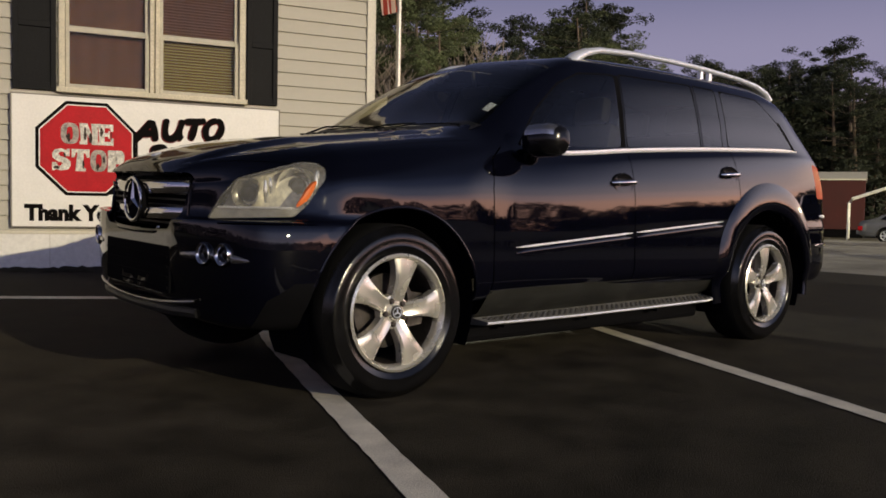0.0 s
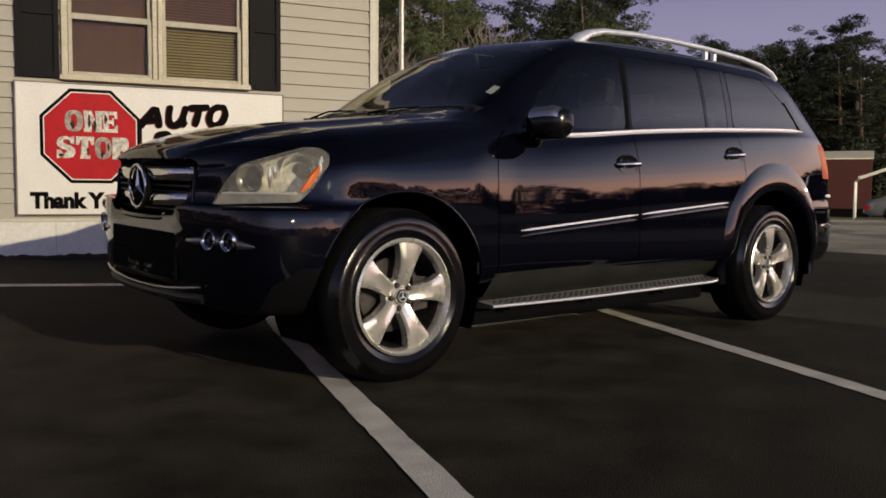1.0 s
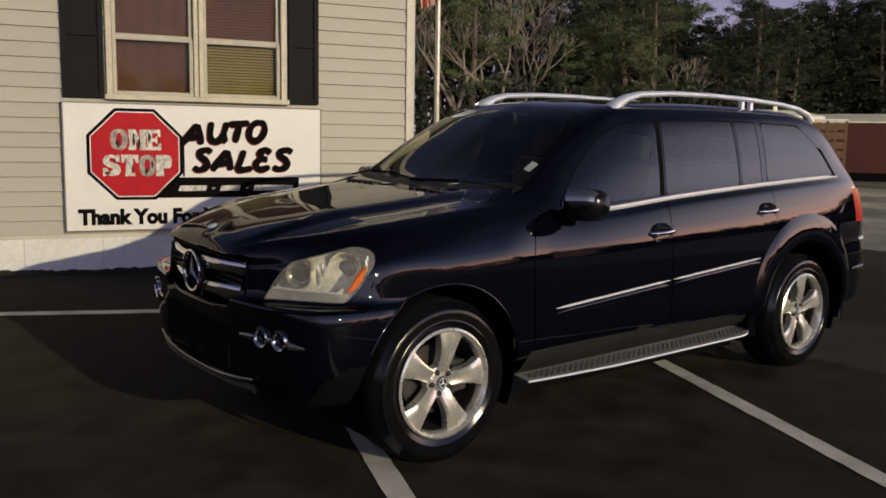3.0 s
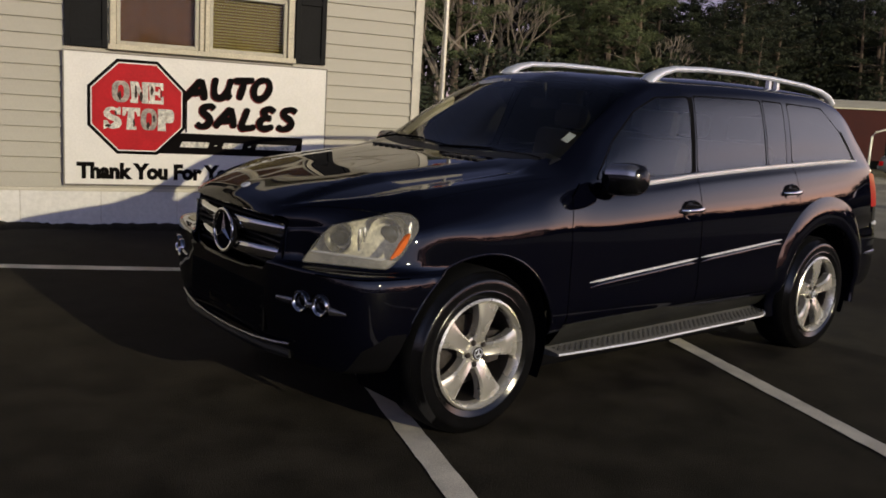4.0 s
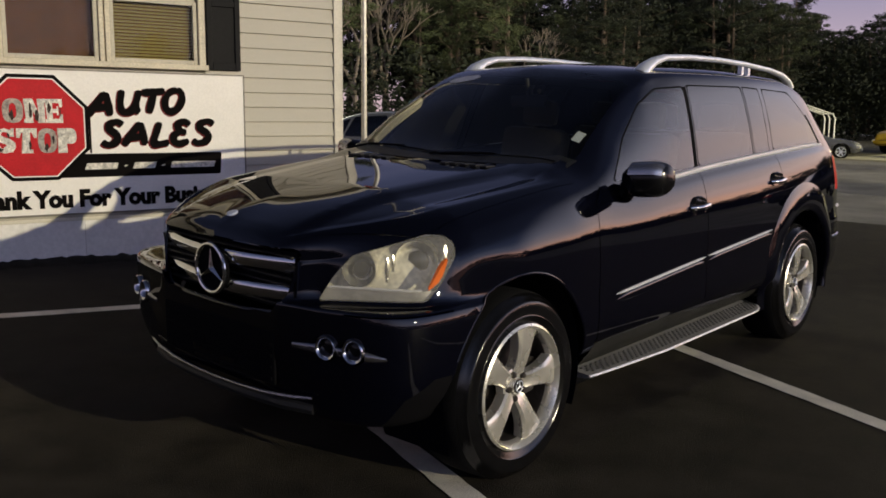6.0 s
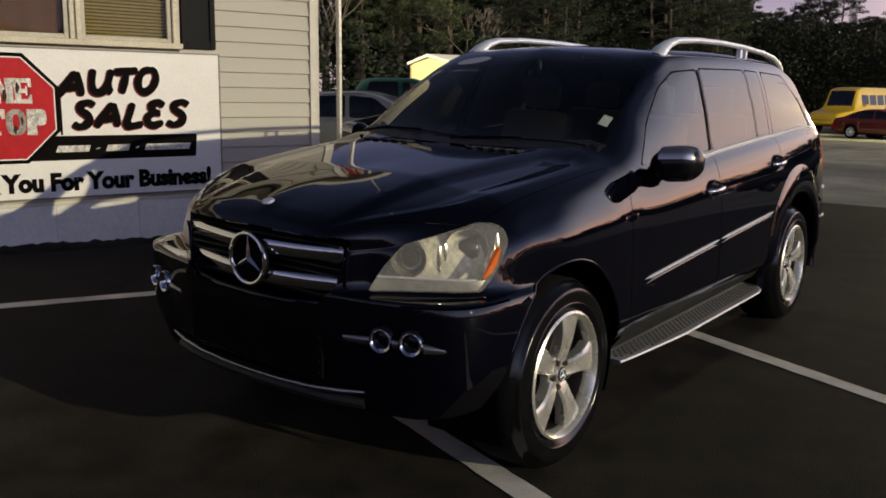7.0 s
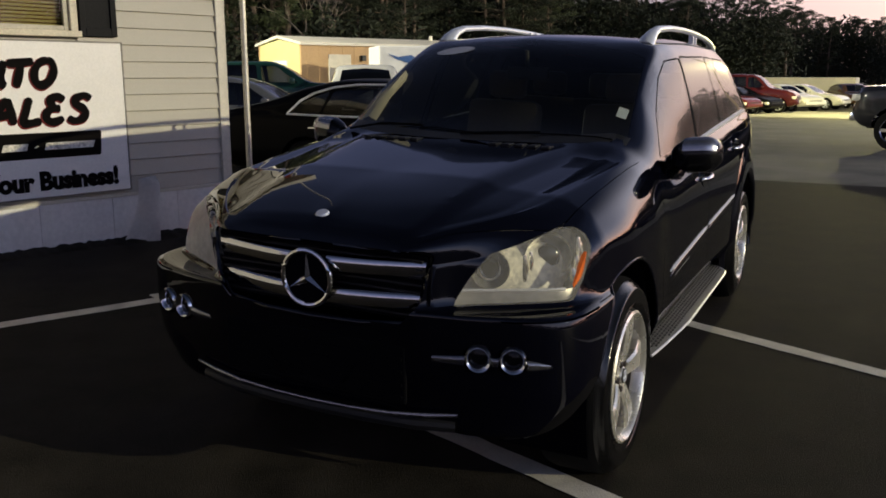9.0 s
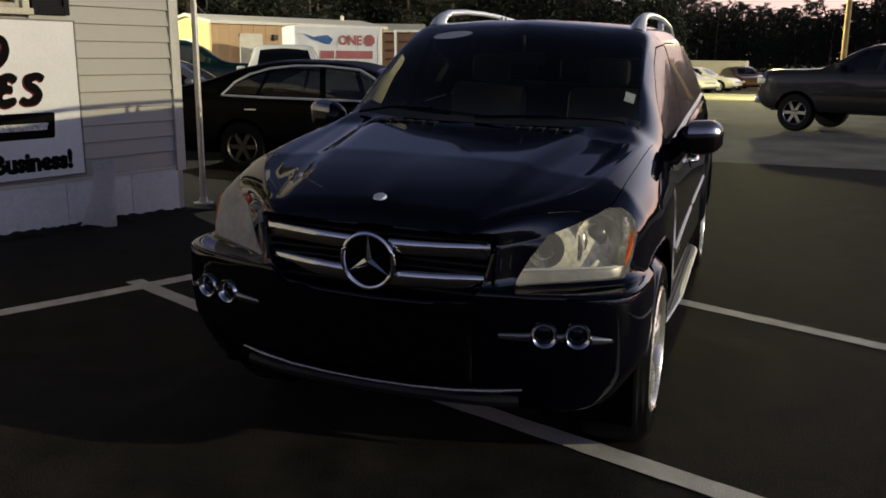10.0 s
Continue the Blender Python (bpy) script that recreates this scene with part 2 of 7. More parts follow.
GREY_BARK = mat("grey_bark", (0.24, 0.20, 0.165), 0.95, vary=0.3, size=4, bump=0.6, fine=25)
# Needles brightened where floodlit; a second tone dimmed for trees beyond the floodlight.
NEEDLE = mat("pine_needles", (0.075, 0.092, 0.042), 0.75, vary=0.5, size=0.6, fine=8, each=0.3)
NEEDLE_DIM = mat("dimmed_pine_needles", (0.028, 0.036, 0.02), 0.8, vary=0.5, size=0.5, fine=8, each=0.3)

# ---- mesh helpers ----
BOX_FACES = ((0, 3, 2, 1), (4, 5, 6, 7), (0, 1, 5, 4), (1, 2, 6, 5), (2, 3, 7, 6), (3, 0, 4, 7))


def box(bm, x0, x1, y0, y1, z0, z1, bevel=0.0, m=None):
    v = [bm.verts.new(c) for c in ((x0, y0, z0), (x1, y0, z0), (x1, y1, z0), (x0, y1, z0), (x0, y0, z1), (x1, y0, z1), (x1, y1, z1), (x0, y1, z1))]
    f = [bm.faces.new([v[i] for i in q]) for q in BOX_FACES]
    if bevel:
        edges = list({e for q in f for e in q.edges})
        out = bmesh.ops.bevel(bm, geom=edges, offset=bevel, segments=2, affect="EDGES", profile=0.5)
        v = list({w for q in out["faces"] for w in q.verts} | {w for w in v if w.is_valid})
    if m is not None:
        bmesh.ops.transform(bm, matrix=m, verts=[w for w in v if w.is_valid])
    return v


def boxes(*args, bevel=0.0):
    bm = bmesh.new()
    for a in args:
        box(bm, *a, bevel=bevel)
    return bm


def lathe(bm, outline, steps=48, m=None):
    """Turn (radius, along-y) points round the y axis."""
    rings = []
    for r, y in outline:
        if r < 1e-6:
            rings.append([bm.verts.new((0, y, 0))] * steps)
        else:
            rings.append([bm.verts.new((r * math.cos(2 * math.pi * i / steps), y, r * math.sin(2 * math.pi * i / steps))) for i in range(steps)])
    for a, b in zip(rings, rings[1:]):
        for i in range(steps):
            j = (i + 1) % steps
            q = list(dict.fromkeys((a[i], a[j], b[j], b[i])))
            if len(q) > 2:
                bm.faces.new(q)
    if m is not None:
        bmesh.ops.transform(bm, matrix=m, verts=list({v for r in rings for v in r}))
    bmesh.ops.recalc_face_normals(bm, faces=bm.faces)
    return bm


def tube(bm, points, radii, steps=10, closed=False, flat=1.0):
    """A round bar along points; flat squeezes it in its second direction."""
    pts = [Vector(p) for p in points]
    if not isinstance(radii, (list, tuple)):
        radii = [radii] * len(pts)
    rings, n = [], len(pts)
    for i, p in enumerate(pts):
        a = pts[(i - 1) % n] if closed or i else pts[0]
        b = pts[(i + 1) % n] if closed or i < n - 1 else pts[-1]
        d = (b - a).normalized()
        up = Vector((0, 0, 1)) if abs(d.z) < 0.92 else Vector((1, 0, 0))
        s = d.cross(up).normalized()
        u = s.cross(d).normalized()
        rings.append([bm.verts.new(p + radii[i] * (math.cos(2 * math.pi * k / steps) * s + flat * math.sin(2 * math.pi * k / steps) * u)) for k in range(steps)])
    pairs = list(zip(rings, rings[1:])) + ([(rings[-1], rings[0])] if closed else [])
    for a, b in pairs:
        for k in range(steps):
            j = (k + 1) % steps
            bm.faces.new((a[k], a[j], b[j], b[k]))
    if not closed:
        bm.faces.new(rings[0])
        bm.faces.new(rings[-1][::-1])
    return bm


def prism(bm, outline, y0, y1, m=None):
    """Extrude an (x, z) outline from y0 to y1."""
    a = [bm.verts.new((x, y0, z)) for x, z in outline]
    b = [bm.verts.new((x, y1, z)) for x, z in outline]
    bm.faces.new(a)
    bm.faces.new(b[::-1])
    n = len(a)
    for i in range(n):
        bm.faces.new((a[i], b[i], b[(i + 1) % n], a[(i + 1) % n]))
    if m is not None:
        bmesh.ops.transform(bm, matrix=m, verts=a + b)
    bmesh.ops.recalc_face_normals(bm, faces=bm.faces)
    return bm


def mesh_of(name, bm, material, smooth=False, angle=40):
    me = bpy.data.meshes.new(name)
    bm.to_mesh(me)
    bm.free()
    me.materials.append(material)
    if smooth:
        me.shade_smooth()
        me.set_sharp_from_angle(angle=radians(angle))
    return me


def thing(name, label, category, m=None, group="", kind=""):
    """An empty base that holds the parts of one thing."""
    ob = new(name)
    ob.empty_display_size = 0.1
    if m is not None:
        ob.matrix_basis = m
    return tagged(ob, label, category, group, kind)


def part(name, bm, material, parent, label="", m=None, smooth=False, angle=40):
    me = bm if isinstance(bm, bpy.types.Mesh) else mesh_of(name, bm, material, smooth, angle)
    ob = new(name, me)
    ob.parent = parent
    if m is not None:
        ob.matrix_basis = m
    return tagged(ob, label)


def solo(name, bm, material, label, category="", m=None, smooth=False, kind="", group="", angle=40):
    ob = new(name, mesh_of(name, bm, material, smooth, angle))
    if m is not None:
        ob.matrix_basis = m
    return tagged(ob, label, category, group, kind)


def words(text, size, bold=0.0, shear=0.0, spacing=1.0, depth=0.002):
    """Built-in lettering as a mesh in the xz plane, facing -y, from its lower left corner."""
    data = bpy.data.curves.new("lettering", "FONT")
    data.body, data.size, data.offset, data.shear, data.space_character, data.extrude = text, size, bold, shear, spacing, depth
    data.resolution_u = 3
    ob = bpy.data.objects.new("lettering", data)
    scene.collection.objects.link(ob)
    dg = bpy.context.evaluated_depsgraph_get()
    me = bpy.data.meshes.new_from_object(ob.evaluated_get(dg))
    bpy.data.objects.remove(ob)
    me.transform(Matrix.Rotation(radians(90), 4, "X"))
    return me


def lettering(name, text, u0, u1, z0, z1, y, material, parent, bold=0.0, shear=0.0, label="", tilt=0.0):
    """Lettering stretched to fill a box on a sign."""
    me = words(text, 0.2, bold, shear)
    co = np.empty(len(me.vertices) * 3)
    me.vertices.foreach_get("co", co)
    co = co.reshape(-1, 3)
    lo, hi = co.min(0), co.max(0)
    co[:, 0] = u0 + (co[:, 0] - lo[0]) / (hi[0] - lo[0]) * (u1 - u0)
    co[:, 2] = z0 + (co[:, 2] - lo[2]) / (hi[2] - lo[2]) * (z1 - z0) + (co[:, 0] - u0) * tilt
    co[:, 1] += y
    me.vertices.foreach_set("co", co.ravel())
    me.materials.clear()
    me.materials.append(material)
    me.update()
    return part(name, me, material, parent, label)


def pchip(xk, yk, x):
    """Smooth interpolation without overshoot."""
    xk, yk, x = np.asarray(xk, float), np.asarray(yk, float), np.asarray(x, float)
    h, d = np.diff(xk), np.diff(yk) / np.diff(xk)
    s = np.zeros_like(yk)
    s[0], s[-1] = d[0], d[-1]
    for i in range(1, len(xk) - 1):
        if d[i - 1] * d[i] > 0:
            a, b = 2 * h[i] + h[i - 1], h[i] + 2 * h[i - 1]
            s[i] = (a + b) / (a / d[i - 1] + b / d[i])
    i = np.clip(np.searchsorted(xk, x) - 1, 0, len(h) - 1)
    t = np.clip((x - xk[i]) / h[i], 0, 1)
    return yk[i] * (1 + 2 * t) * (1 - t) ** 2 + h[i] * s[i] * t * (1 - t) ** 2 + yk[i + 1] * t * t * (3 - 2 * t) + h[i] * s[i + 1] * t * t * (t - 1)


def line(keys, x):
    return pchip([k[0] for k in keys], [k[1] for k in keys], x)


def carve(bm, faces, s_axis, t_axis, outline):
    """Cut the faces along a convex outline in the (s, t) projection; give back those inside it."""
    S, T = Vector(s_axis), Vector(t_axis)
    area = sum(a[0] * b[1] - b[0] * a[1] for a, b in zip(outline, outline[1:] + outline[:1]))
    pts = outline if area > 0 else outline[::-1]
    lo_s, hi_s = min(p[0] for p in pts), max(p[0] for p in pts)
    lo_t, hi_t = min(p[1] for p in pts), max(p[1] for p in pts)
    inside = []
    for f in faces:
        if f.is_valid:
            s, t = [S.dot(v.co) for v in f.verts], [T.dot(v.co) for v in f.verts]
            if max(s) > lo_s and min(s) < hi_s and max(t) > lo_t and min(t) < hi_t:
                inside.append(f)
    for a, b in zip(pts, pts[1:] + pts[:1]):
        if not inside:
            break
        n = (b[1] - a[1]) * S - (b[0] - a[0]) * T
        c = (b[1] - a[1]) * a[0] - (b[0] - a[0]) * a[1]
        co = n * (c / n.length_squared)
        geom = list({x for f in inside for x in (f, *f.edges, *f.verts)})
        out = bmesh.ops.bisect_plane(bm, geom=geom, dist=1e-5, plane_co=co, plane_no=n.normalized())
        pool = {g for g in out["geom"] if isinstance(g, bmesh.types.BMFace)} | {f for f in inside if f.is_valid}
        inside = [f for f in pool if n.dot(f.calc_center_median()) < c]
    return inside


def rounded(outline, r=0.03, steps=4):
    """Round the corners of a convex outline."""
    out, n = [], len(outline)
    for i in range(n):
        p, a, b = (Vector(outline[k % n]) for k in (i, i - 1, i + 1))
        e, f = (a - p), (b - p)
        k = min(r, e.length * 0.4, f.length * 0.4)
        q0, q1 = p + e.normalized() * k, p + f.normalized() * k
        for s in range(steps + 1):
            t = s / steps
            out.append(tuple((1 - t) ** 2 * q0 + 2 * t * (1 - t) * p + t * t * q1))
    return out

# ---- ground ----
WALL = pose(-0.397, 4.569, 0, 0, 0, -13.22)
WALL_INV = WALL.inverted()


def smooth_step(a, b, x):
    t = min(1.0, max(0.0, (x - a) / (b - a)))
    return t * t * (3 - 2 * t)


def ground_z(x, y):
    """The lot climbs gently towards the foot of the office wall."""
    p = WALL_INV @ Vector((x, y, 0))
    q = -p.y
    foot = 0.205 - 0.02 * min(3.5, max(-3, p.x))
    rise = foot * min(1.0, max(0.0, 1 - q / 3.6)) + 0.012 * smooth_step(0.3, 0.0, q)
    return rise * smooth_step(6.5, 3.8, p.x) * smooth_step(-9, -2.5, q) - 0.5 * smooth_step(24, 48, x) - 0.015


def sheet(xs, ys, lift=0.0):
    bm = bmesh.new()
    g = [[bm.verts.new((x, y, ground_z(x, y) + lift)) for y in ys] for x in xs]
    for i in range(len(xs) - 1):
        for j in range(len(ys) - 1):
            bm.faces.new((g[i][j], g[i + 1][j], g[i + 1][j + 1], g[i][j + 1]))
    return bm


far = [-2500, -800, -300, -120, -60, -30]
near_x = [round(-15 + 0.25 * i, 3) for i in range(102)]
near_y = [round(-10 + 0.25 * i, 3) for i in range(101)]
solo("ground", sheet(far + near_x + [14, 20, 24, 28, 32, 36, 40, 44, 48, 60, 120, 300, 800, 2500], far + near_y + [18, 24, 36, 60, 120, 300, 800, 2500], -0.008), SOIL, "gravel and dry grass ground round the car lot", m=None, smooth=True, kind="structure")
solo("road", sheet([10.2, 14, 18, 22, 24, 26, 28, 30, 32, 34], [-60, -40, -20, -10, 0, 10, 20, 30], 0.0), OLD_ASPHALT, "worn grey asphalt of the back lot", smooth=True, kind="structure")
LOT_X = [-60, -30] + near_x + [10.45]
solo("concrete_apron", sheet([36.5, 38, 40, 42, 44, 46, 48, 50], [-9, -6, -3, 0, 3, 6, 9, 12], 0.01), CONCRETE, "pale worn concrete apron across the lot", smooth=True, kind="structure")
solo("pavement", sheet(LOT_X, [-60, -30] + near_y + [18, 24], 0.004), ASPHALT, "new black asphalt parking lot", smooth=True, kind="structure")


def stripe(name, a, b, width, label):
    """A painted line from a to b, with worn edges, lying on the asphalt."""
    a, b = Vector(a), Vector(b)
    d = (b - a).normalized()
    s = Vector((-d.y, d.x))
    n = max(8, int((b - a).length / 0.08))
    bm = bmesh.new()
    rows = []
    for i in range(n + 1):
        p = a + (b - a) * i / n
        w0, w1 = (width / 2 + random.uniform(-0.004, 0.004) for _ in range(2))
        rows.append([bm.verts.new((c.x, c.y, ground_z(c.x, c.y) + 0.008)) for c in (p - s * w0, p, p + s * w1)])
    for r0, r1 in zip(rows, rows[1:]):
        for k in range(2):
            bm.faces.new((r0[k], r0[k + 1], r1[k + 1], r1[k]))
    ob = solo(name, bm, LINE, label, kind="structure")
    return ob


stripe("trim_stall_line_1", (-1.53, -4.30), (0.90, 2.60), 0.12, "white painted stall line running under the car")
stripe("trim_stall_line_2", (0.21, -5.30), (3.36, 2.00), 0.12, "white painted stall line beside the car")
stripe("trim_head_line", (-6.0, 5.06), (3.9, 1.30), 0.115, "white painted line along the head of the stalls")

# ---- office building ----
U0, U1, TOP = -7.0, 3.43, 3.35
wall_front = thing("wall_front", "beige lap-sided wall of the sales office", "", WALL, kind="structure")
bm = bmesh.new()
for a in ((U0, 0.40, 0.03, 0.15, 0.10, TOP), (2.10, U1 + 0.08, 0.03, 0.15, 0.10, TOP), (0.40, 2.10, 0.03, 0.15, 0.10, 1.86), (0.40, 2.10, 0.03, 0.15, 3.02, TOP)):
    box(bm, *a)
part("wall_core", bm, SIDING, wall_front)
bm = boxes((U0, U0 + 0.12, 0.15, 5.0, 0.1, TOP), (U1 - 0.04, U1 + 0.08, 0.15, 5.0, 0.1, TOP), (U0, U1 + 0.08, 5.0, 5.12, 0.1, TOP))
solo("wall_back", bm, SIDING, "plain beige walls closing the sales office", m=WALL, kind="structure")
solo("floor", boxes((U0 + 0.12, U1 - 0.04, 0.16, 5.0, 0.5, 0.58)), CURTAIN, "office floor of brown carpet", m=WALL, kind="structure")
bm = bmesh.new()
prism(bm, [(U0 - 0.3, TOP), (U1 + 0.4, TOP), (U1 + 0.4, TOP + 0.14), (U0 - 0.3, TOP + 0.14)], -0.35, 5.4)
solo("roof", bm, TRIM, "flat eave and roof of the sales office", m=WALL, kind="structure")

window_1 = thing("window_1", "cream double window with dark curtain and blinds", "", WALL, kind="structure")


def board_mesh(u0, u1, h=0.137):
    bm = bmesh.new()
    n = max(1, int((u1 - u0) / 0.6))
    prof = ((0.030, h + 0.012), (0.022, h), (0.0, 0.004), (0.003, 0.0), (0.026, 0.0))
    rows = []
    for i in range(n + 1):
        u = u0 + (u1 - u0) * i / n
        wave = 0.0015 * math.sin(i * 2.3 + u0)
        rows.append([bm.verts.new((u, y + wave, z)) for y, z in prof])
    for a, b in zip(rows, rows[1:]):
        for k in range(4):
            bm.faces.new((a[k], a[k + 1], b[k + 1], b[k]))
    bmesh.ops.recalc_face_normals(bm, faces=bm.faces)
    return bm


PITCH = 0.1375
bm = bmesh.new()
box(bm, U1 - 0.005, U1 + 0.085, -0.012, 0.06, 0.52, TOP, 0.004)
box(bm, U1 + 0.075, U1 + 0.09, -0.012, 0.13, 0.52, TOP)
solo("trim_corner", bm, TRIM, "cream corner board of the office siding", m=WALL, kind="structure")
bm = bmesh.new()
box(bm, U0, U1 + 0.06, 0.0, 0.028, 0.535, 0.565, 0.004)
solo("trim_starter", bm, TRIM, "cream starter strip below the siding", m=WALL, kind="structure")

# painted skirting panels at the foot of the wall, a little uneven
skirting = thing("baseboard_skirting", "white painted skirting panels below the siding", "", WALL, kind="structure")
u = U0
while u < U1:
    w = min(0.62 + 0.1 * random.random(), U1 + 0.02 - u)
    bm = bmesh.new()
    g = []
    for i in range(7):
        row = []
        for j in range(5):
            z = 0.02 + 0.515 * j / 4
            row.append(bm.verts.new((u + (w - 0.004) * i / 6, 0.012 + 0.006 * math.sin(3 * i + j) * (1 - j / 4) + 0.004 * abs(i - 3) / 3, z)))
        g.append(row)
    for i in range(6):
        for j in range(4):
            bm.faces.new((g[i][j], g[i + 1][j], g[i + 1][j + 1], g[i][j + 1]))
    bmesh.ops.recalc_face_normals(bm, faces=bm.faces)
    for f in bm.faces:
        if f.normal.y > 0:
            f.normal_flip()
    bmesh.ops.solidify(bm, geom=bm.faces[:], thickness=0.012)
    bmesh.ops.recalc_face_normals(bm, faces=bm.faces)
    part("panel", bm, SKIRT, skirting, smooth=True, angle=30)
    u += w

# a loose sheet of skirting that curls away from the wall, rolled over at its top edge
bm = bmesh.new()
rows = []
for i in range(13):
    t = i / 12
    left, right = 2.55 - 0.22 * t ** 2.2, 2.715 - 0.075 * t
    row = []
    for k in range(10):
        q = k / 9
        out = (0.055 + 0.085 * t ** 0.6) * math.sin(0.5 * math.pi * q) ** 1.6 + 0.07 * t ** 3 * (1 - q) + 0.008 * math.sin(9 * q + 4 * t) * t
        roll = 0.05 * max(0.0, 1 - t / 0.16) ** 2
        row.append(bm.verts.new((left + (right - left) * q, -0.014 - out + roll * q, 0.690 - 0.02 * (1 - q) ** 2 - 0.545 * t + 0.018 * math.sin(6 * q + 1) * t - 0.03 * q * t)))
    rows.append(row)
for a, b in zip(rows, rows[1:]):
    for k in range(9):
        bm.faces.new((a[k], b[k], b[k + 1], a[k + 1]))
bmesh.ops.solidify(bm, geom=bm.faces[:], thickness=0.006)
bmesh.ops.recalc_face_normals(bm, faces=bm.faces)
solo("skirting_flap", bm, SKIRT, "loose white skirting sheet curling out at the wall foot", "skirting sheet", m=WALL, smooth=True, angle=60)
# crumbled edge of the asphalt heaped along the wall foot
bm = bmesh.new()
edge_rng = random.Random(8)
rows = []
for i in range(261):
    u = U0 + (U1 + 0.3 - U0) * i / 260
    h = 0.012 + 0.022 * edge_rng.random() + 0.016 * math.sin(1.7 * u) ** 2
    wide = 0.10 + 0.07 * edge_rng.random()
    ring_ = []
    for y, k in ((0.03, 1.0), (-0.02, 1.0), (-0.02 - wide * 0.4, 0.75), (-0.02 - wide * 0.75, 0.3), (-0.02 - wide, -0.25)):
        p = WALL @ Vector((u, y, 0))
        ring_.append(bm.verts.new((p.x, p.y, ground_z(p.x, p.y) + h * k + 0.006 * edge_rng.random())))
    rows.append(ring_)
for a, b in zip(rows, rows[1:]):
    for k in range(4):
        bm.faces.new((a[k], b[k], b[k + 1], a[k + 1]))
bmesh.ops.recalc_face_normals(bm, faces=bm.faces)
solo("pavement_edge", bm, ASPHALT, "crumbled asphalt edge along the wall foot", smooth=True, kind="structure", angle=60)

# window: two units with upper and lower sashes
frame_parts = (
    ("window_frame", (0.39, 0.445, -0.03, 0.09, 1.86, 3.05)), ("window_frame", (2.055, 2.115, -0.03, 0.09, 1.86, 3.05)),
    ("window_frame", (1.195, 1.234, -0.025, 0.09, 1.90, 3.00)), ("window_frame", (1.246, 1.285, -0.025, 0.09, 1.90, 3.00)), ("mullion_back", (1.234, 1.246, 0.0, 0.08, 1.90, 3.00)), ("window_head", (0.445, 2.055, -0.03, 0.09, 3.0, 3.05)),
    ("window_sill", (0.37, 2.135, -0.05, 0.09, 1.85, 1.90)))
for name, a in frame_parts:
    part(name, boxes(a, bevel=0.006), WINDOW_CREAM, window_1)
for u0, u1 in ((0.450, 1.191), (1.289, 2.050)):
    for z0, z1, y in ((1.902, 2.455, 0.0), (2.445, 2.998, 0.03)):
        bm = bmesh.new()
        w = 0.035
        for a in ((u0, u0 + w, y, y + 0.028, z0, z1), (u1 - w, u1, y, y + 0.028, z0, z1), (u0 + w, u1 - w, y, y + 0.028, z0, z0 + w), (u0 + w, u1 - w, y, y + 0.028, z1 - w, z1)):
            box(bm, *a, bevel=0.003)
        part("sash", bm, SASH, window_1)
        p = part("pane", boxes((u0 + w, u1 - w, y + 0.012, y + 0.016, z0 + w, z1 - w)), PANE_GLASS, window_1)
        p.visible_shadow = False
# curtain with folds behind one unit, slatted blinds behind the other
bm = bmesh.new()
rows = []
for i in range(120):
    uu = 0.46 + 1.58 * i / 119
    yy = 0.088 + 0.003 * math.sin(i * 0.5)
    rows.append((bm.verts.new((uu, yy, 1.90)), bm.verts.new((uu, yy, 3.0))))
for a, b in zip(rows, rows[1:]):
    bm.faces.new((a[0], b[0], b[1], a[1]))
bmesh.ops.solidify(bm, geom=bm.faces[:], thickness=0.003)
solo("curtain", bm, CURTAIN, "brown curtain drawn behind the office window", "curtain", m=WALL, smooth=True)
blind = thing("window_blind", "olive cream slatted blind lowered behind the office window", "blind", WALL)
slat = bmesh.new()
rows = []
for u in (1.30, 2.04):
    rows.append([slat.verts.new((u, 0.060 + 0.020 * t + 0.006 * math.sin(math.pi * t), -0.0095 + 0.021 * t)) for t in (0, 0.25, 0.5, 0.75, 1)])
for k in range(4):
    slat.faces.new((rows[0][k], rows[1][k], rows[1][k + 1], rows[0][k + 1]))
bmesh.ops.solidify(slat, geom=slat.faces[:], thickness=0.001)
slat_me = mesh_of("slat", slat, BLIND, True)
for i in range(18):
    part("slat", slat_me, BLIND, blind, m=pose(0, 0, 1.94 + 0.0285 * i))
# Upper slats take curtain brown, standing in for the pane's brown reflection.
upper_me = slat_me.copy()
upper_me.materials.clear()
upper_me.materials.append(CURTAIN)
for i in range(18):
    part("slat", upper_me, CURTAIN, blind, "slat coloured brown for the reflection on its pane", m=pose(0, 0, 2.465 + 0.0285 * i))
part("bottom_rail", boxes((1.30, 2.04, 0.058, 0.078, 1.912, 1.930), bevel=0.003), BLIND, blind)

# shutters with recessed panels
for u0, u1 in ((0.006, 0.372), (2.130, 2.445)):
    sh = thing("shutter", "black panelled window shutter on beige siding", "shutter", WALL, group="window shutters")
    part("stile", boxes((u0, u0 + 0.05, -0.035, 0.004, 1.86, 3.06), bevel=0.004), SHUTTER, sh)
    part("stile", boxes((u1 - 0.05, u1, -0.035, 0.004, 1.86, 3.06), bevel=0.004), SHUTTER, sh)
    for z0, z1 in ((1.86, 1.93), (2.43, 2.485), (2.99, 3.06)):
        part("rail", boxes((u0 + 0.05, u1 - 0.05, -0.034, 0.004, z0, z1), bevel=0.004), SHUTTER, sh)
    for z0, z1 in ((1.93, 2.43), (2.485, 2.99)):
        part("panel", boxes((u0 + 0.05, u1 - 0.05, -0.016, 0.004, z0, z1)), SHUTTER, sh)

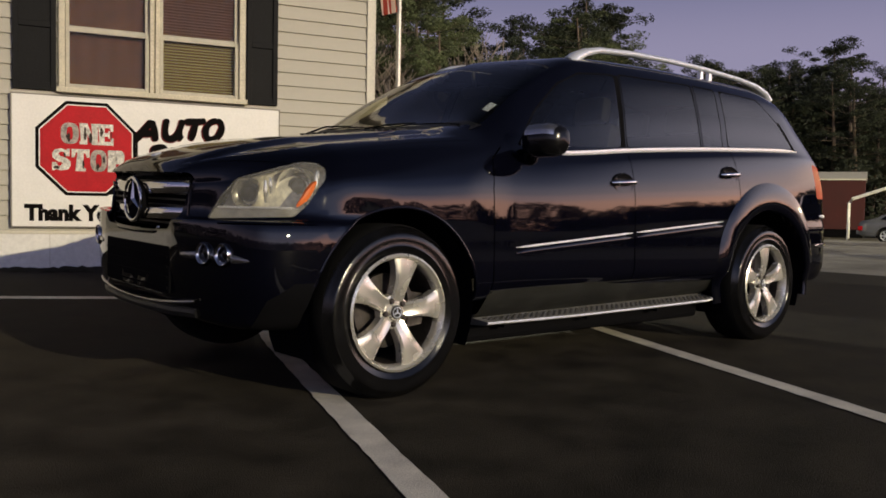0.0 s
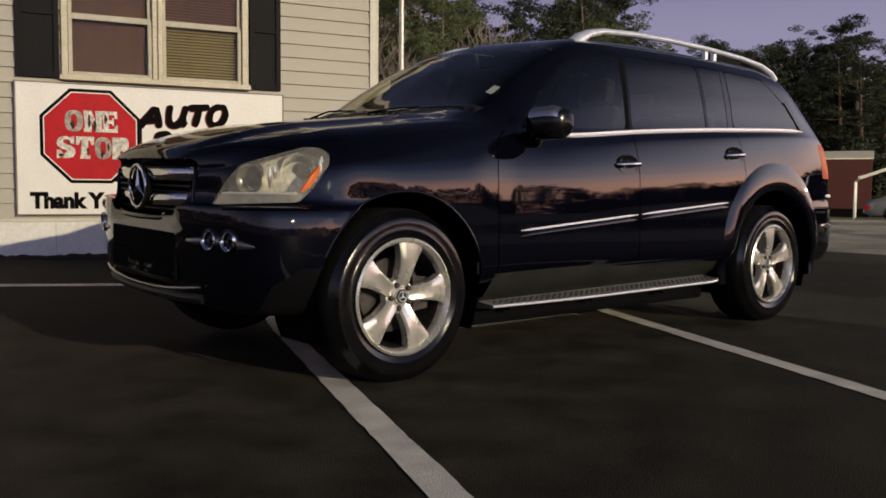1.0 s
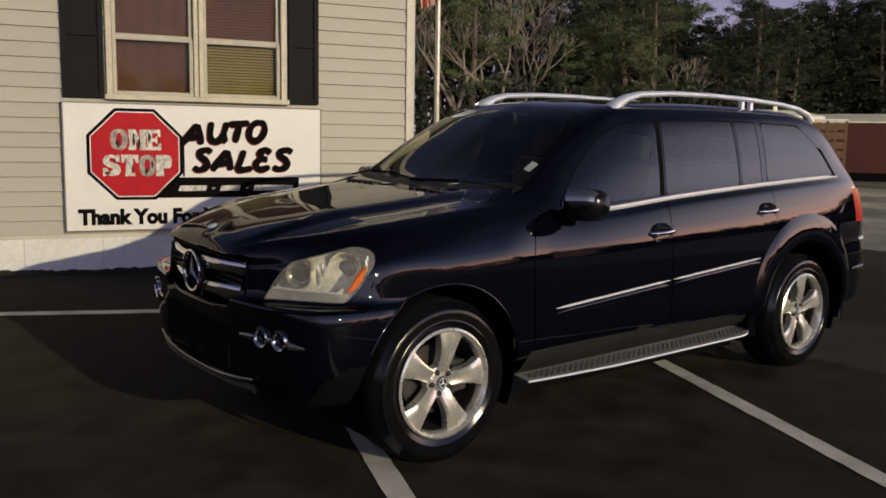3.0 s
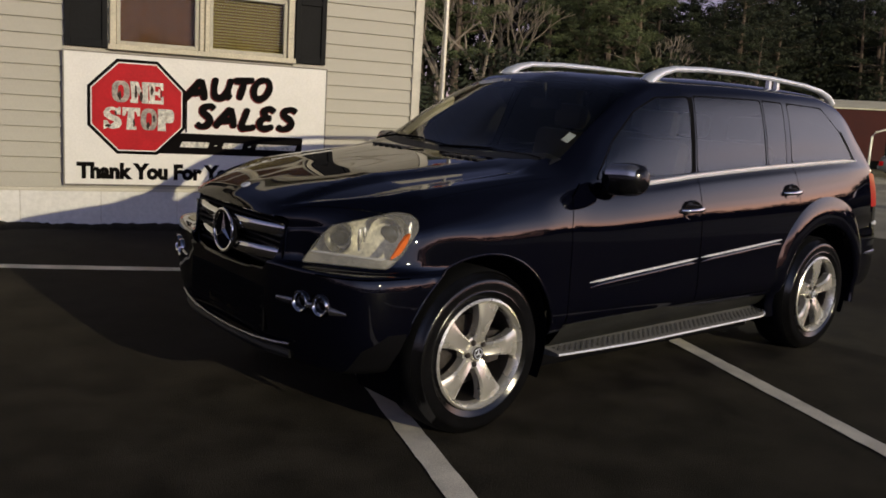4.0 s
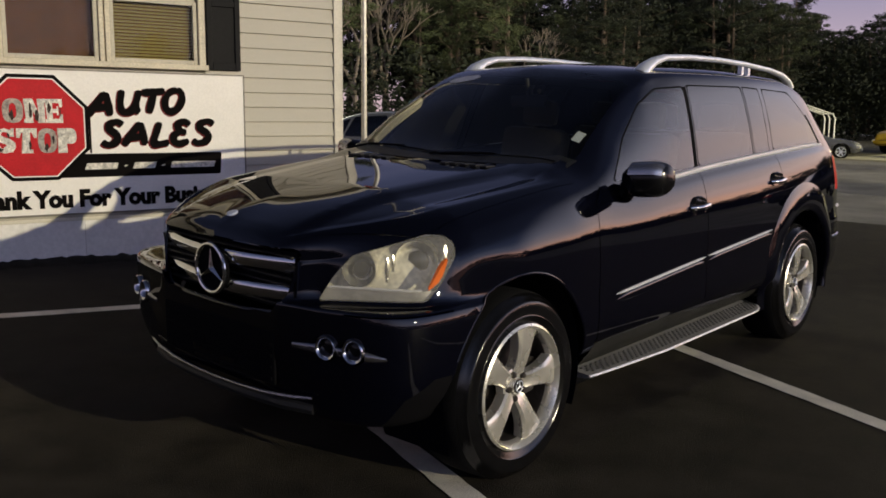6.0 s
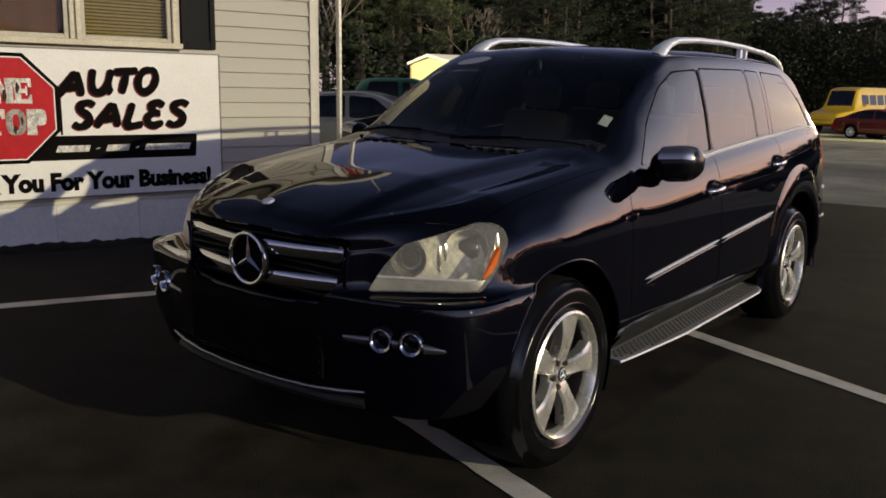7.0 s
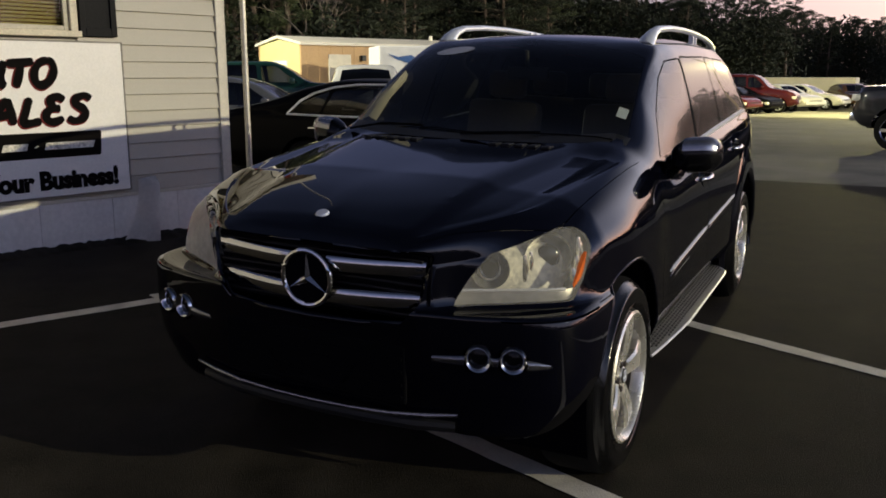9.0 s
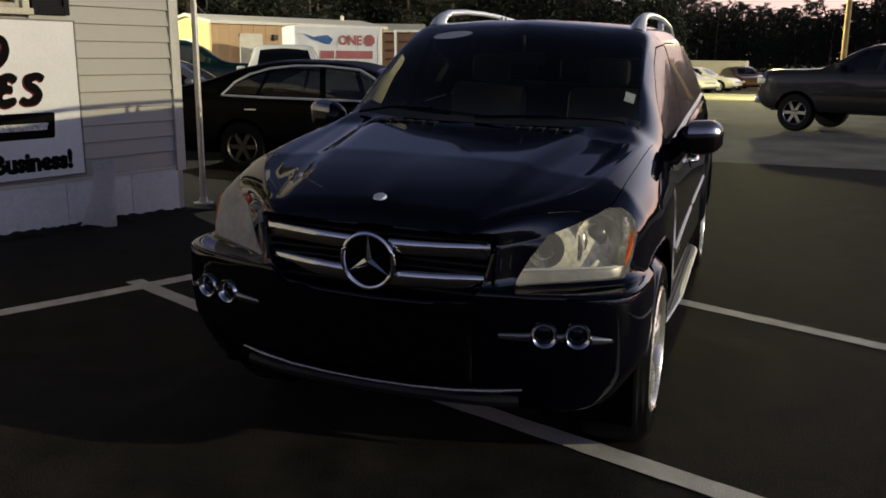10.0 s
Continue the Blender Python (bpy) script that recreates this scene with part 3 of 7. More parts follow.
# sign board
sign = thing("sales_sign", "white sign board with red octagon and dark lettering", "sign", WALL)
part("board", boxes((0.0, 2.457, -0.046, -0.026, 0.607, 1.81), bevel=0.003), SIGN_WHITE, sign)
for a in ((0.0, 2.457, -0.052, -0.022, 0.595, 0.607), (0.0, 2.457, -0.052, -0.022, 1.81, 1.822), (-0.012, 0.0, -0.052, -0.022, 0.595, 1.822), (2.457, 2.469, -0.052, -0.022, 0.595, 1.822)):
    part("edge_strip", boxes(a, bevel=0.002), SIGN_EDGE, sign)


def octagon(r, cu=0.630, cz=1.333):
    k = r * math.tan(math.pi / 8)
    return [(cu + x, cz + z) for x, z in ((-k, -r), (k, -r), (r, -k), (r, k), (k, r), (-k, r), (-r, k), (-r, -k))]


bm = bmesh.new()
part("octagon_border", prism(bm, octagon(0.437), -0.049, -0.0455), SIGN_BLACK, sign)
bm = bmesh.new()
part("octagon_ring", prism(bm, octagon(0.408), -0.051, -0.0485), SIGN_WHITE, sign)
bm = bmesh.new()
part("octagon_face", prism(bm, octagon(0.398), -0.053, -0.0505), SIGN_RED, sign)
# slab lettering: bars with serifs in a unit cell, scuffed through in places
SLAB = {
    "N": [[(0, 0), (0.40, 0), (0.40, 0.16), (0.32, 0.16), (0.32, 0.84), (0.40, 0.84), (0.36, 1), (0, 1), (0, 0.84), (0.07, 0.84), (0.07, 0.16), (0, 0.16)], [(0.18, 1), (0.40, 1), (0.84, 0), (0.62, 0)], [(0.60, 1), (1, 1), (1, 0.84), (0.93, 0.84), (0.93, 0), (0.70, 0), (0.70, 0.84), (0.60, 0.84)]],
    "E": [[(0, 0), (0.42, 0), (0.42, 1), (0, 1), (0, 0.84), (0.08, 0.84), (0.08, 0.16), (0, 0.16)], [(0.42, 0), (1, 0), (1, 0.36), (0.84, 0.36), (0.80, 0.17), (0.42, 0.17)], [(0.42, 1), (0.98, 1), (0.98, 0.66), (0.82, 0.66), (0.78, 0.83), (0.42, 0.83)], [(0.42, 0.42), (0.66, 0.42), (0.66, 0.32), (0.76, 0.32), (0.76, 0.70), (0.66, 0.70), (0.66, 0.59), (0.42, 0.59)]],
    "T": [[(0.22, 0), (0.78, 0), (0.78, 0.15), (0.67, 0.15), (0.67, 1), (0.33, 1), (0.33, 0.15), (0.22, 0.15)], [(0, 1), (0.33, 1), (0.33, 0.83), (0.20, 0.83), (0.15, 0.62), (0, 0.62)], [(1, 1), (0.67, 1), (0.67, 0.83), (0.80, 0.83), (0.85, 0.62), (1, 0.62)]],
    "P": [[(0, 0), (0.50, 0), (0.50, 0.15), (0.42, 0.15), (0.42, 1), (0, 1), (0, 0.84), (0.09, 0.84), (0.09, 0.15), (0, 0.15)], [(0.42, 1), (0.78, 1), (0.94, 0.93), (1, 0.78), (1, 0.58), (0.94, 0.44), (0.78, 0.37), (0.42, 0.37), (0.42, 0.54), (0.62, 0.54), (0.68, 0.60), (0.68, 0.77), (0.62, 0.83), (0.42, 0.83)]],
    "S": [[(0.02, 0), (0.14, 0), (0.20, 0.06), (0.50, 0), (0.85, 0.06), (1, 0.24), (0.98, 0.42), (0.80, 0.56), (0.42, 0.68), (0.34, 0.76), (0.42, 0.85), (0.62, 0.84), (0.76, 0.66), (0.94, 0.66), (0.94, 1), (0.82, 1), (0.76, 0.94), (0.50, 1), (0.16, 0.94), (0.02, 0.76), (0.05, 0.58), (0.24, 0.45), (0.60, 0.34), (0.67, 0.25), (0.58, 0.16), (0.38, 0.17), (0.22, 0.38), (0.02, 0.38)]]}


def slab_letter(letter, u0, u1, z0, z1):
    """A thick painted letter as flat raised bars."""
    bm = bmesh.new()
    place = lambda a, b: (u0 + (u1 - u0) * a, z0 + (z1 - z0) * b)
    if letter == "O":
        n = 28
        outer, inner = [], []
        for i in range(n):
            a = 2 * math.pi * i / n
            for ring_, rx, rz in ((outer, 0.5, 0.5), (inner, 0.17, 0.31)):
                x, z = (math.copysign(abs(f) ** 0.75, f) for f in (math.cos(a), math.sin(a)))
                u, zz = place(0.5 + rx * x, 0.5 + rz * z)
                ring_.append(bm.verts.new((u, -0.0545, zz)))
        for i in range(n):
            j = (i + 1) % n
            bm.faces.new((outer[i], outer[j], inner[j], inner[i]))
        bmesh.ops.solidify(bm, geom=bm.faces[:], thickness=0.002)
    else:
        for poly in SLAB[letter]:
            v = [bm.verts.new((u, -0.0545, z)) for u, z in (place(a, b) for a, b in poly)]
            f = bm.faces.new(v)
            bmesh.ops.triangulate(bm, faces=[f])
        bmesh.ops.solidify(bm, geom=bm.faces[:], thickness=0.002)
    bmesh.ops.recalc_face_normals(bm, faces=bm.faces)
    part("lettering", bm, SIGN_GREY, sign)


for letter, u0, u1 in (("O", 0.405, 0.562), ("N", 0.566, 0.738), ("E", 0.730, 0.864)):
    slab_letter(letter, u0, u1, 1.375, 1.572)
for letter, u0, u1 in (("S", 0.330, 0.492), ("T", 0.498, 0.655), ("O", 0.660, 0.808), ("P", 0.812, 0.962)):
    slab_letter(letter, u0, u1, 1.125, 1.330)
# dark scuffs over the letters
scuff_rng = random.Random(3)
for u, z, w, h in ((0.475, 1.44, 0.05, 0.10), (0.615, 1.47, 0.035, 0.15), (0.665, 1.43, 0.045, 0.11), (0.76, 1.50, 0.04, 0.10), (0.845, 1.46, 0.015, 0.09), (0.37, 1.155, 0.07, 0.035), (0.60, 1.19, 0.03, 0.11), (0.725, 1.17, 0.04, 0.09), (0.78, 1.24, 0.025, 0.09), (0.44, 1.27, 0.03, 0.05)):
    bm = bmesh.new()
    pts = [(u + w * scuff_rng.uniform(0.15, 0.5) * math.cos(a), z + h * scuff_rng.uniform(0.3, 0.52) * math.sin(a)) for a in [2 * math.pi * i / 11 for i in range(11)]]
    bm.faces.new([bm.verts.new((a, -0.0572, b)) for a, b in pts][::-1])
    for f in bm.faces:
        f.normal_update()
        if f.normal.y > 0:
            f.normal_flip()
    part("scuff", bm, SIGN_SCUFF, sign)

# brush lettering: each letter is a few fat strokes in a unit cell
BRUSH = {
    "A": [[(0.0, 0.0), (0.26, 0.45), (0.58, 1.0)], [(0.58, 1.0), (0.70, 0.5), (0.80, 0.0)], [(0.16, 0.34), (0.45, 0.36), (0.78, 0.40)]],
    "U": [[(0.10, 1.0), (0.06, 0.55), (0.12, 0.16), (0.34, 0.02), (0.58, 0.14), (0.74, 0.5), (0.84, 1.0)], [(0.74, 0.5), (0.76, 0.18), (0.92, 0.04)]],
    "T": [[(0.0, 0.90), (0.5, 0.94), (1.0, 1.0)], [(0.54, 0.94), (0.46, 0.5), (0.36, 0.0)]],
    "O": [[(0.62, 0.98), (0.28, 0.86), (0.08, 0.5), (0.14, 0.14), (0.40, 0.0), (0.72, 0.18), (0.88, 0.55), (0.80, 0.86), (0.58, 0.99)]],
    "S": [[(0.92, 0.86), (0.66, 1.0), (0.34, 0.90), (0.30, 0.68), (0.58, 0.50), (0.74, 0.28), (0.56, 0.05), (0.26, 0.0), (0.02, 0.14)]],
    "L": [[(0.36, 1.0), (0.22, 0.5), (0.12, 0.06), (0.45, 0.02), (0.88, 0.10)]],
    "E": [[(0.84, 0.84), (0.56, 1.0), (0.28, 0.84), (0.46, 0.56), (0.70, 0.54)], [(0.46, 0.56), (0.18, 0.40), (0.16, 0.12), (0.44, 0.0), (0.84, 0.14)]]}


def brush_letter(letter, u, z, w, h, thick, y, material):
    """A painted letter: each stroke swells in the middle and is rounded at its ends."""
    bm = bmesh.new()
    for k, pts in enumerate(BRUSH[letter]):
        p = [Vector((u + a * w + 0.10 * b * h, z + b * h)) for a, b in pts]
        fine_ = []
        for i in range(len(p) - 1):
            q0, q1, q2, q3 = p[max(0, i - 1)], p[i], p[i + 1], p[min(len(p) - 1, i + 2)]
            for t in (0, 0.2, 0.4, 0.6, 0.8):
                fine_.append(0.5 * (2 * q1 + (q2 - q0) * t + (2 * q0 - 5 * q1 + 4 * q2 - q3) * t * t + (3 * q1 - q0 - 3 * q2 + q3) * t ** 3))
        fine_.append(p[-1])
        n = len(fine_)
        rows_ = []
        for i, c in enumerate(fine_):
            d = (fine_[min(n - 1, i + 1)] - fine_[max(0, i - 1)]).normalized()
            e = thick / 2 * (0.76 + 0.24 * math.sin(math.pi * (i + 0.5) / n) + 0.06 * math.sin(7 * i + 3 * k))
            if i in (0, n - 1):
                e *= 0.55
            s_ = Vector((-d.y, d.x)) * e
            yy = y - 0.0003 * k
            rows_.append([bm.verts.new((v.x, yy, v.y)) for v in (c - s_, c + s_)])
        for a, b in zip(rows_, rows_[1:]):
            bm.faces.new((a[0], b[0], b[1], a[1]))
    for f in bm.faces:
        f.normal_update()
        if f.normal.y > 0:
            f.normal_flip()
    part("lettering", bm, material, sign)


for word in ((("A", 1.06, 1.437, 0.235), ("U", 1.315, 1.462, 0.20), ("T", 1.505, 1.462, 0.20), ("O", 1.70, 1.478, 0.19)),
             (("S", 1.165, 1.188, 0.18), ("A", 1.345, 1.182, 0.235), ("L", 1.585, 1.186, 0.18), ("E", 1.755, 1.192, 0.20), ("S", 1.955, 1.196, 0.205))):
    for letter, u, z, w in word:
        brush_letter(letter, u - 0.008, z - 0.006, w, 0.198, 0.078, -0.0478, SIGN_BROWN)
        brush_letter(letter, u, z, w, 0.198, 0.066, -0.0500, SIGN_BLACK)
bm = bmesh.new()
part("lettering", prism(bm, [(1.068, 1.12), (1.084, 1.12), (1.084, 1.50), (1.068, 1.50)], -0.0485, -0.0455), SIGN_BLACK, sign)
bm = bmesh.new()
part("number_band", prism(bm, rounded([(0.80, 0.912), (2.215, 0.912), (2.23, 1.112), (1.02, 1.112)], 0.02), -0.049, -0.0455), SIGN_BLACK, sign)
for a, b in ((1.02, 1.30), (1.34, 1.38), (1.42, 1.63), (1.67, 1.71), (1.75, 2.17)):
    thin = b - a < 0.06
    z0, z1 = (0.998, 1.010) if thin else (0.978, 1.032)
    bm = bmesh.new()
    prism(bm, [(a, z0), (b - 0.02, z0), (b, z1), (a + 0.02, z1)], -0.0505, -0.0485)
    part("number_bar", bm, SIGN_GREY, sign)
lettering("lettering", "Thank You For Your Business!", 0.100, 2.352, 0.655, 0.815, -0.0485, SIGN_BLACK, sign, bold=0.0115, label="bold black thank-you lettering")

# flag pole with a drooping flag
flag_pole = thing("flag_pole", "slim grey metal flag pole beside the office", "flag pole", pose(3.41, 3.86, ground_z(3.41, 3.86)))
bm = bmesh.new()
tube(bm, [(0, 0, -0.05), (0, 0, 2.0), (0, 0, 5.5)], [0.03, 0.028, 0.022], 14)
part("pole", bm, POLE, flag_pole, smooth=True)
bm = bmesh.new()
lathe(bm, [(0.10, 0.0), (0.10, 0.012), (0.045, 0.02), (0.038, 0.06), (0, 0.06)], 20, Matrix.Rotation(radians(90), 4, "X"))
part("base", bm, POLE, flag_pole, smooth=True)
flag = thing("flag", "small faded red and white flag hanging limp", "flag", pose(3.41, 3.86, 3.05))
for i in range(6):
    bm = bmesh.new()
    rows = []
    for k in range(8):
        z = -0.03 + 0.75 - 0.09 * k * 1.2
        rows.append([bm.verts.new((-0.03 - 0.035 * (i + s) + 0.015 * math.sin(k), 0.02 * math.sin(2.2 * (i + s) + 0.4 * k), z - 0.012 * (i + s))) for s in (0, 0.5, 1)])
    for a, b in zip(rows, rows[1:]):
        for s in range(2):
            bm.faces.new((a[s], a[s + 1], b[s + 1], b[s]))
    bmesh.ops.solidify(bm, geom=bm.faces[:], thickness=0.002)
    part("stripe", bm, (FLAG_RED, FLAG_WHITE)[i % 2], flag, smooth=True)

# ---- the large dark blue car ----
BLACK_GLOSS = mat("black_gloss_plastic", (0.006, 0.006, 0.007), 0.18, vary=0.1, spec=0.4)
W_LOW = [(-0.9, 0.40), (-0.86, 0.55), (-0.8, 0.70), (-0.76, 0.79), (-0.71, 0.86), (-0.65, 0.90), (-0.56, 0.924), (-0.45, 0.933), (-0.3, 0.936), (0, 0.94), (0.35, 0.942), (0.7, 0.932), (1.6, 0.938), (2.6, 0.95), (3.3, 0.945), (3.7, 0.92), (3.9, 0.885), (4.02, 0.815), (4.09, 0.7), (4.14, 0.5)]
W_UP = [(-0.9, 0.30), (-0.86, 0.40), (-0.80, 0.45), (-0.734, 0.495), (-0.65, 0.62), (-0.537, 0.80), (-0.45, 0.855), (-0.375, 0.88), (-0.2, 0.908), (0, 0.93), (0.35, 0.93), (0.7, 0.917), (1.6, 0.925), (2.6, 0.94), (3.3, 0.928), (3.7, 0.895), (3.9, 0.86), (4, 0.805), (4.08, 0.7), (4.14, 0.5)]
LAMP_FOOT = [(-0.9, 0.05), (-0.76, 0.05), (-0.65, 0.22), (-0.537, 0.45), (-0.4, 0.45), (-0.2, 0.2), (0.2, 0.15)]
W_BELT = [(-0.9, 0.28), (-0.86, 0.38), (-0.80, 0.43), (-0.75, 0.465), (-0.66, 0.555), (-0.56, 0.68), (-0.45, 0.785), (-0.3, 0.818), (0, 0.845), (0.45, 0.855), (0.8, 0.86), (2.6, 0.862), (3.3, 0.85), (3.7, 0.835), (3.9, 0.79), (4, 0.745), (4.08, 0.65), (4.14, 0.45)]
Z_BELT = [(-0.9, 0.955), (-0.86, 0.985), (-0.75, 1.01), (-0.6, 1.03), (-0.45, 1.055), (-0.3, 1.08), (0, 1.125), (0.45, 1.145), (0.8, 1.135), (1.17, 1.155), (1.75, 1.203), (2.77, 1.265), (3.55, 1.297), (3.75, 1.285), (4, 1.2), (4.14, 1.1)]
W_TOP = [(-0.9, 0.22), (-0.75, 0.4), (-0.45, 0.63), (0, 0.7), (0.45, 0.735), (0.8, 0.725), (1.2, 0.7), (1.7, 0.7), (2.6, 0.7), (3.3, 0.68), (3.6, 0.672), (3.8, 0.648), (4, 0.6), (4.14, 0.4)]
Z_TOP = [(-0.9, 0.972), (-0.86, 1.012), (-0.75, 1.055), (-0.45, 1.115), (0, 1.182), (0.4, 1.226), (0.55, 1.252), (0.9, 1.445), (1.25, 1.605), (1.7, 1.675), (2.5, 1.69), (3.25, 1.68), (3.5, 1.655), (3.7, 1.565), (3.85, 1.44), (4, 1.27), (4.14, 1.12)]
W_ROOF = [(-0.9, 0.18), (-0.75, 0.35), (-0.45, 0.54), (0, 0.62), (0.45, 0.685), (0.8, 0.688), (1.2, 0.66), (1.7, 0.635), (3.3, 0.6), (3.6, 0.585), (3.8, 0.565), (4, 0.52), (4.14, 0.36)]
Z_ROOF = [(-0.9, 0.976), (-0.86, 1.018), (-0.75, 1.066), (-0.45, 1.13), (0, 1.192), (0.4, 1.240), (0.52, 1.266), (0.9, 1.478), (1.2, 1.638), (1.4, 1.71), (1.7, 1.738), (2.5, 1.758), (3.25, 1.748), (3.48, 1.715), (3.68, 1.61), (3.85, 1.465), (4, 1.28), (4.14, 1.12)]
Z_MID = [(-0.9, 0.985), (-0.86, 1.03), (-0.8, 1.065), (-0.72, 1.095), (-0.43, 1.16), (-0.12, 1.203), (0.2, 1.244), (0.43, 1.270), (0.53, 1.312), (0.93, 1.585), (1.15, 1.71), (1.3, 1.758), (1.7, 1.795), (2.3, 1.812), (3, 1.795), (3.45, 1.75), (3.65, 1.675), (3.85, 1.5), (4, 1.29), (4.14, 1.12)]
Z_LOW = [(-0.90, 0.47), (-0.86, 0.41), (-0.80, 0.36), (-0.6, 0.325), (-0.45, 0.32), (0, 0.33), (0.5, 0.40), (2.5, 0.42), (3.2, 0.38), (3.8, 0.36), (4.0, 0.40), (4.14, 0.50)]


def car_section(x):
    """Half outline at one place along the car, from the floor's middle to the roof's middle."""
    wl_, wu, wb, zb = line(W_LOW, x), line(W_UP, x), line(W_BELT, x), line(Z_BELT, x)
    wt, zt, wr, zr, zm, z0 = line(W_TOP, x), line(Z_TOP, x), line(W_ROOF, x), line(Z_ROOF, x), line(Z_MID, x), line(Z_LOW, x)
    nose = np.clip((0.1 - x) / 0.4, 0, 1)
    hood_ = np.clip((0.42 - x) / 0.25, 0, 1) * np.clip((x + 0.82) / 0.2, 0, 1)
    z_step = 0.745 + 0.037 * nose
    w_step = wl_ * nose + (0.35 * wl_ + 0.65 * np.maximum(wl_, wu)) * (1 - nose)
    rows = [
        (0 * x, z0), (0.6 * wl_, z0), (wl_ - 0.05 - 0.08 * nose, z0 + 0.005), (wl_ - 0.012 - 0.045 * nose, z0 + 0.06 + 0.02 * nose), (wl_, z0 * 0.5 + 0.30 + 0.05 * nose), (w_step, z_step - 0.03 + 0.014 * nose), (w_step - 0.017 * nose, z_step),
        (wu + (w_step - wu) * line(LAMP_FOOT, x) * nose + 0.012 * (1 - nose), z_step + 0.012 + 0.063 * (1 - nose)), (wu, 0.5 * (z_step + zb) + 0.03), (wu * 0.45 + wb * 0.55, zb - 0.055), (wb, zb), (wb * 0.5 + wt * 0.5 + 0.012, zb * 0.5 + zt * 0.5), (wt, zt),
        (wr, zr - 0.007 * hood_), (wr * 0.62, zr * 0.40 + zm * 0.60 + 0.012 * hood_), (0 * x, zm)]
    return np.array([[r[0] for r in rows], [r[1] for r in rows]])


def spline(p, per):
    """Catmull-Rom through the points of a section."""
    q = np.vstack([2 * p[0] - p[1], p, 2 * p[-1] - p[-2]])
    out = []
    for i in range(1, len(q) - 2):
        a, b, c, d = q[i - 1], q[i], q[i + 1], q[i + 2]
        ab, bc, cd = (max(1e-4, np.linalg.norm(v) ** 0.5) for v in (b - a, c - b, d - c))
        m1 = bc * ((b - a) / ab - (c - a) / (ab + bc) + (c - b) / bc)
        m2 = bc * ((c - b) / bc - (d - b) / (bc + cd) + (d - c) / cd)
        for k in range(per):
            t = k / per
            out.append((2 * t ** 3 - 3 * t * t + 1) * b + (t ** 3 - 2 * t * t + t) * m1 + (3 * t * t - 2 * t ** 3) * c + (t ** 3 - t * t) * m2)
    out.append(q[-2])
    return np.array(out)


def car_half():
    """The skin of the near half of the car (y below 0)."""
    xs = np.concatenate([np.linspace(-0.90, -0.86, 5)[:-1], np.linspace(-0.86, -0.3, 29)[:-1], np.linspace(-0.3, 1.5, 52)[:-1], np.linspace(1.5, 3.4, 40)[:-1], np.linspace(3.4, 4.14, 26)])
    bm = bmesh.new()
    grid = []
    per = 6
    skin = np.array([spline(car_section(x).T, per) for x in xs])
    soft_x = np.clip((0.35 - xs) / 0.3, 0, 1) * np.clip((xs + 0.84) / 0.08, 0, 1)
    soft_k = np.clip((np.arange(skin.shape[1]) / per - 7.1) / 1.2, 0, 1)
    blend = 0.5 * (soft_x[:, None] * soft_k[None, :])[1:-1, 1:-1, None]
    crown = 0.5 * (soft_x[:, None] * np.clip((np.arange(skin.shape[1]) / per - 8.6) / 1.6, 0, 1)[None, :])[1:-1, 1:-1, None]
    for step_ in range(90):
        if step_ == 10:
            blend = crown
        mean_x = 0.5 * (skin[:-2, 1:-1] + skin[2:, 1:-1])
        skin[1:-1, 1:-1] += blend * (mean_x - skin[1:-1, 1:-1])
        mean_k = 0.5 * (skin[1:-1, :-2] + skin[1:-1, 2:])
        skin[1:-1, 1:-1] += 0.35 * blend * (mean_k - skin[1:-1, 1:-1])
    # two ridges run down the hood from the cowl to the grille corners
    k0 = int(11.5 * per)
    w, x_ = skin[:, k0:, 0], xs[:, None]
    ridge = 0.375 + 0.185 * (x_ + 0.85) / 1.3
    lower_ = np.clip((w - ridge + 0.03) / 0.06, 0, 1)
    lower_ = lower_ * lower_ * (3 - 2 * lower_) * np.clip((line(W_TOP, xs)[:, None] + 0.06 - w) / 0.10, 0, 1)
    skin[:, k0:, 1] -= 0.020 * lower_ * np.clip((x_ + 0.86) / 0.12, 0, 1) * np.clip((0.46 - x_) / 0.12, 0, 1)
    for x, p in zip(xs, skin):
        grid.append([bm.verts.new((x, -max(0.0, w), z)) for w, z in p])
    for a, b in zip(grid, grid[1:]):
        for k in range(len(a) - 1):
            bm.faces.new((a[k], a[k + 1], b[k + 1], b[k]))
    for row, flip in ((grid[0], False), (grid[-1], True)):
        n = len(row)
        zs = [v.co.z for v in row]
        cols = []
        mid = [bm.verts.new((row[0].co.x, 0, z)) for z in zs[1:-1]]
        inner = [row[0]] + mid + [row[-1]]
        steps = 6
        cols = [inner]
        for s in range(1, steps):
            cols.append([row[0]] + [bm.verts.new((row[0].co.x, row[i].co.y * s / steps, zs[i])) for i in range(1, n - 1)] + [row[-1]])
        cols.append(row)
        for a, b in zip(cols, cols[1:]):
            for k in range(n - 1):
                q = list(dict.fromkeys((a[k], a[k + 1], b[k + 1], b[k]) if flip else (a[k], b[k], b[k + 1], a[k + 1])))
                if len(q) > 2:
                    bm.faces.new(q)
    bmesh.ops.remove_doubles(bm, verts=bm.verts[:], dist=1e-5)
    bmesh.ops.recalc_face_normals(bm, faces=bm.faces)
    return bm


XA, ZA = (1, 0, 0), (0, 0, 1)


def circle(cx, cz, r, n=28, squash=1.0):
    return [(cx + r * math.cos(2 * math.pi * i / n), cz + squash * r * math.sin(2 * math.pi * i / n)) for i in range(n)]


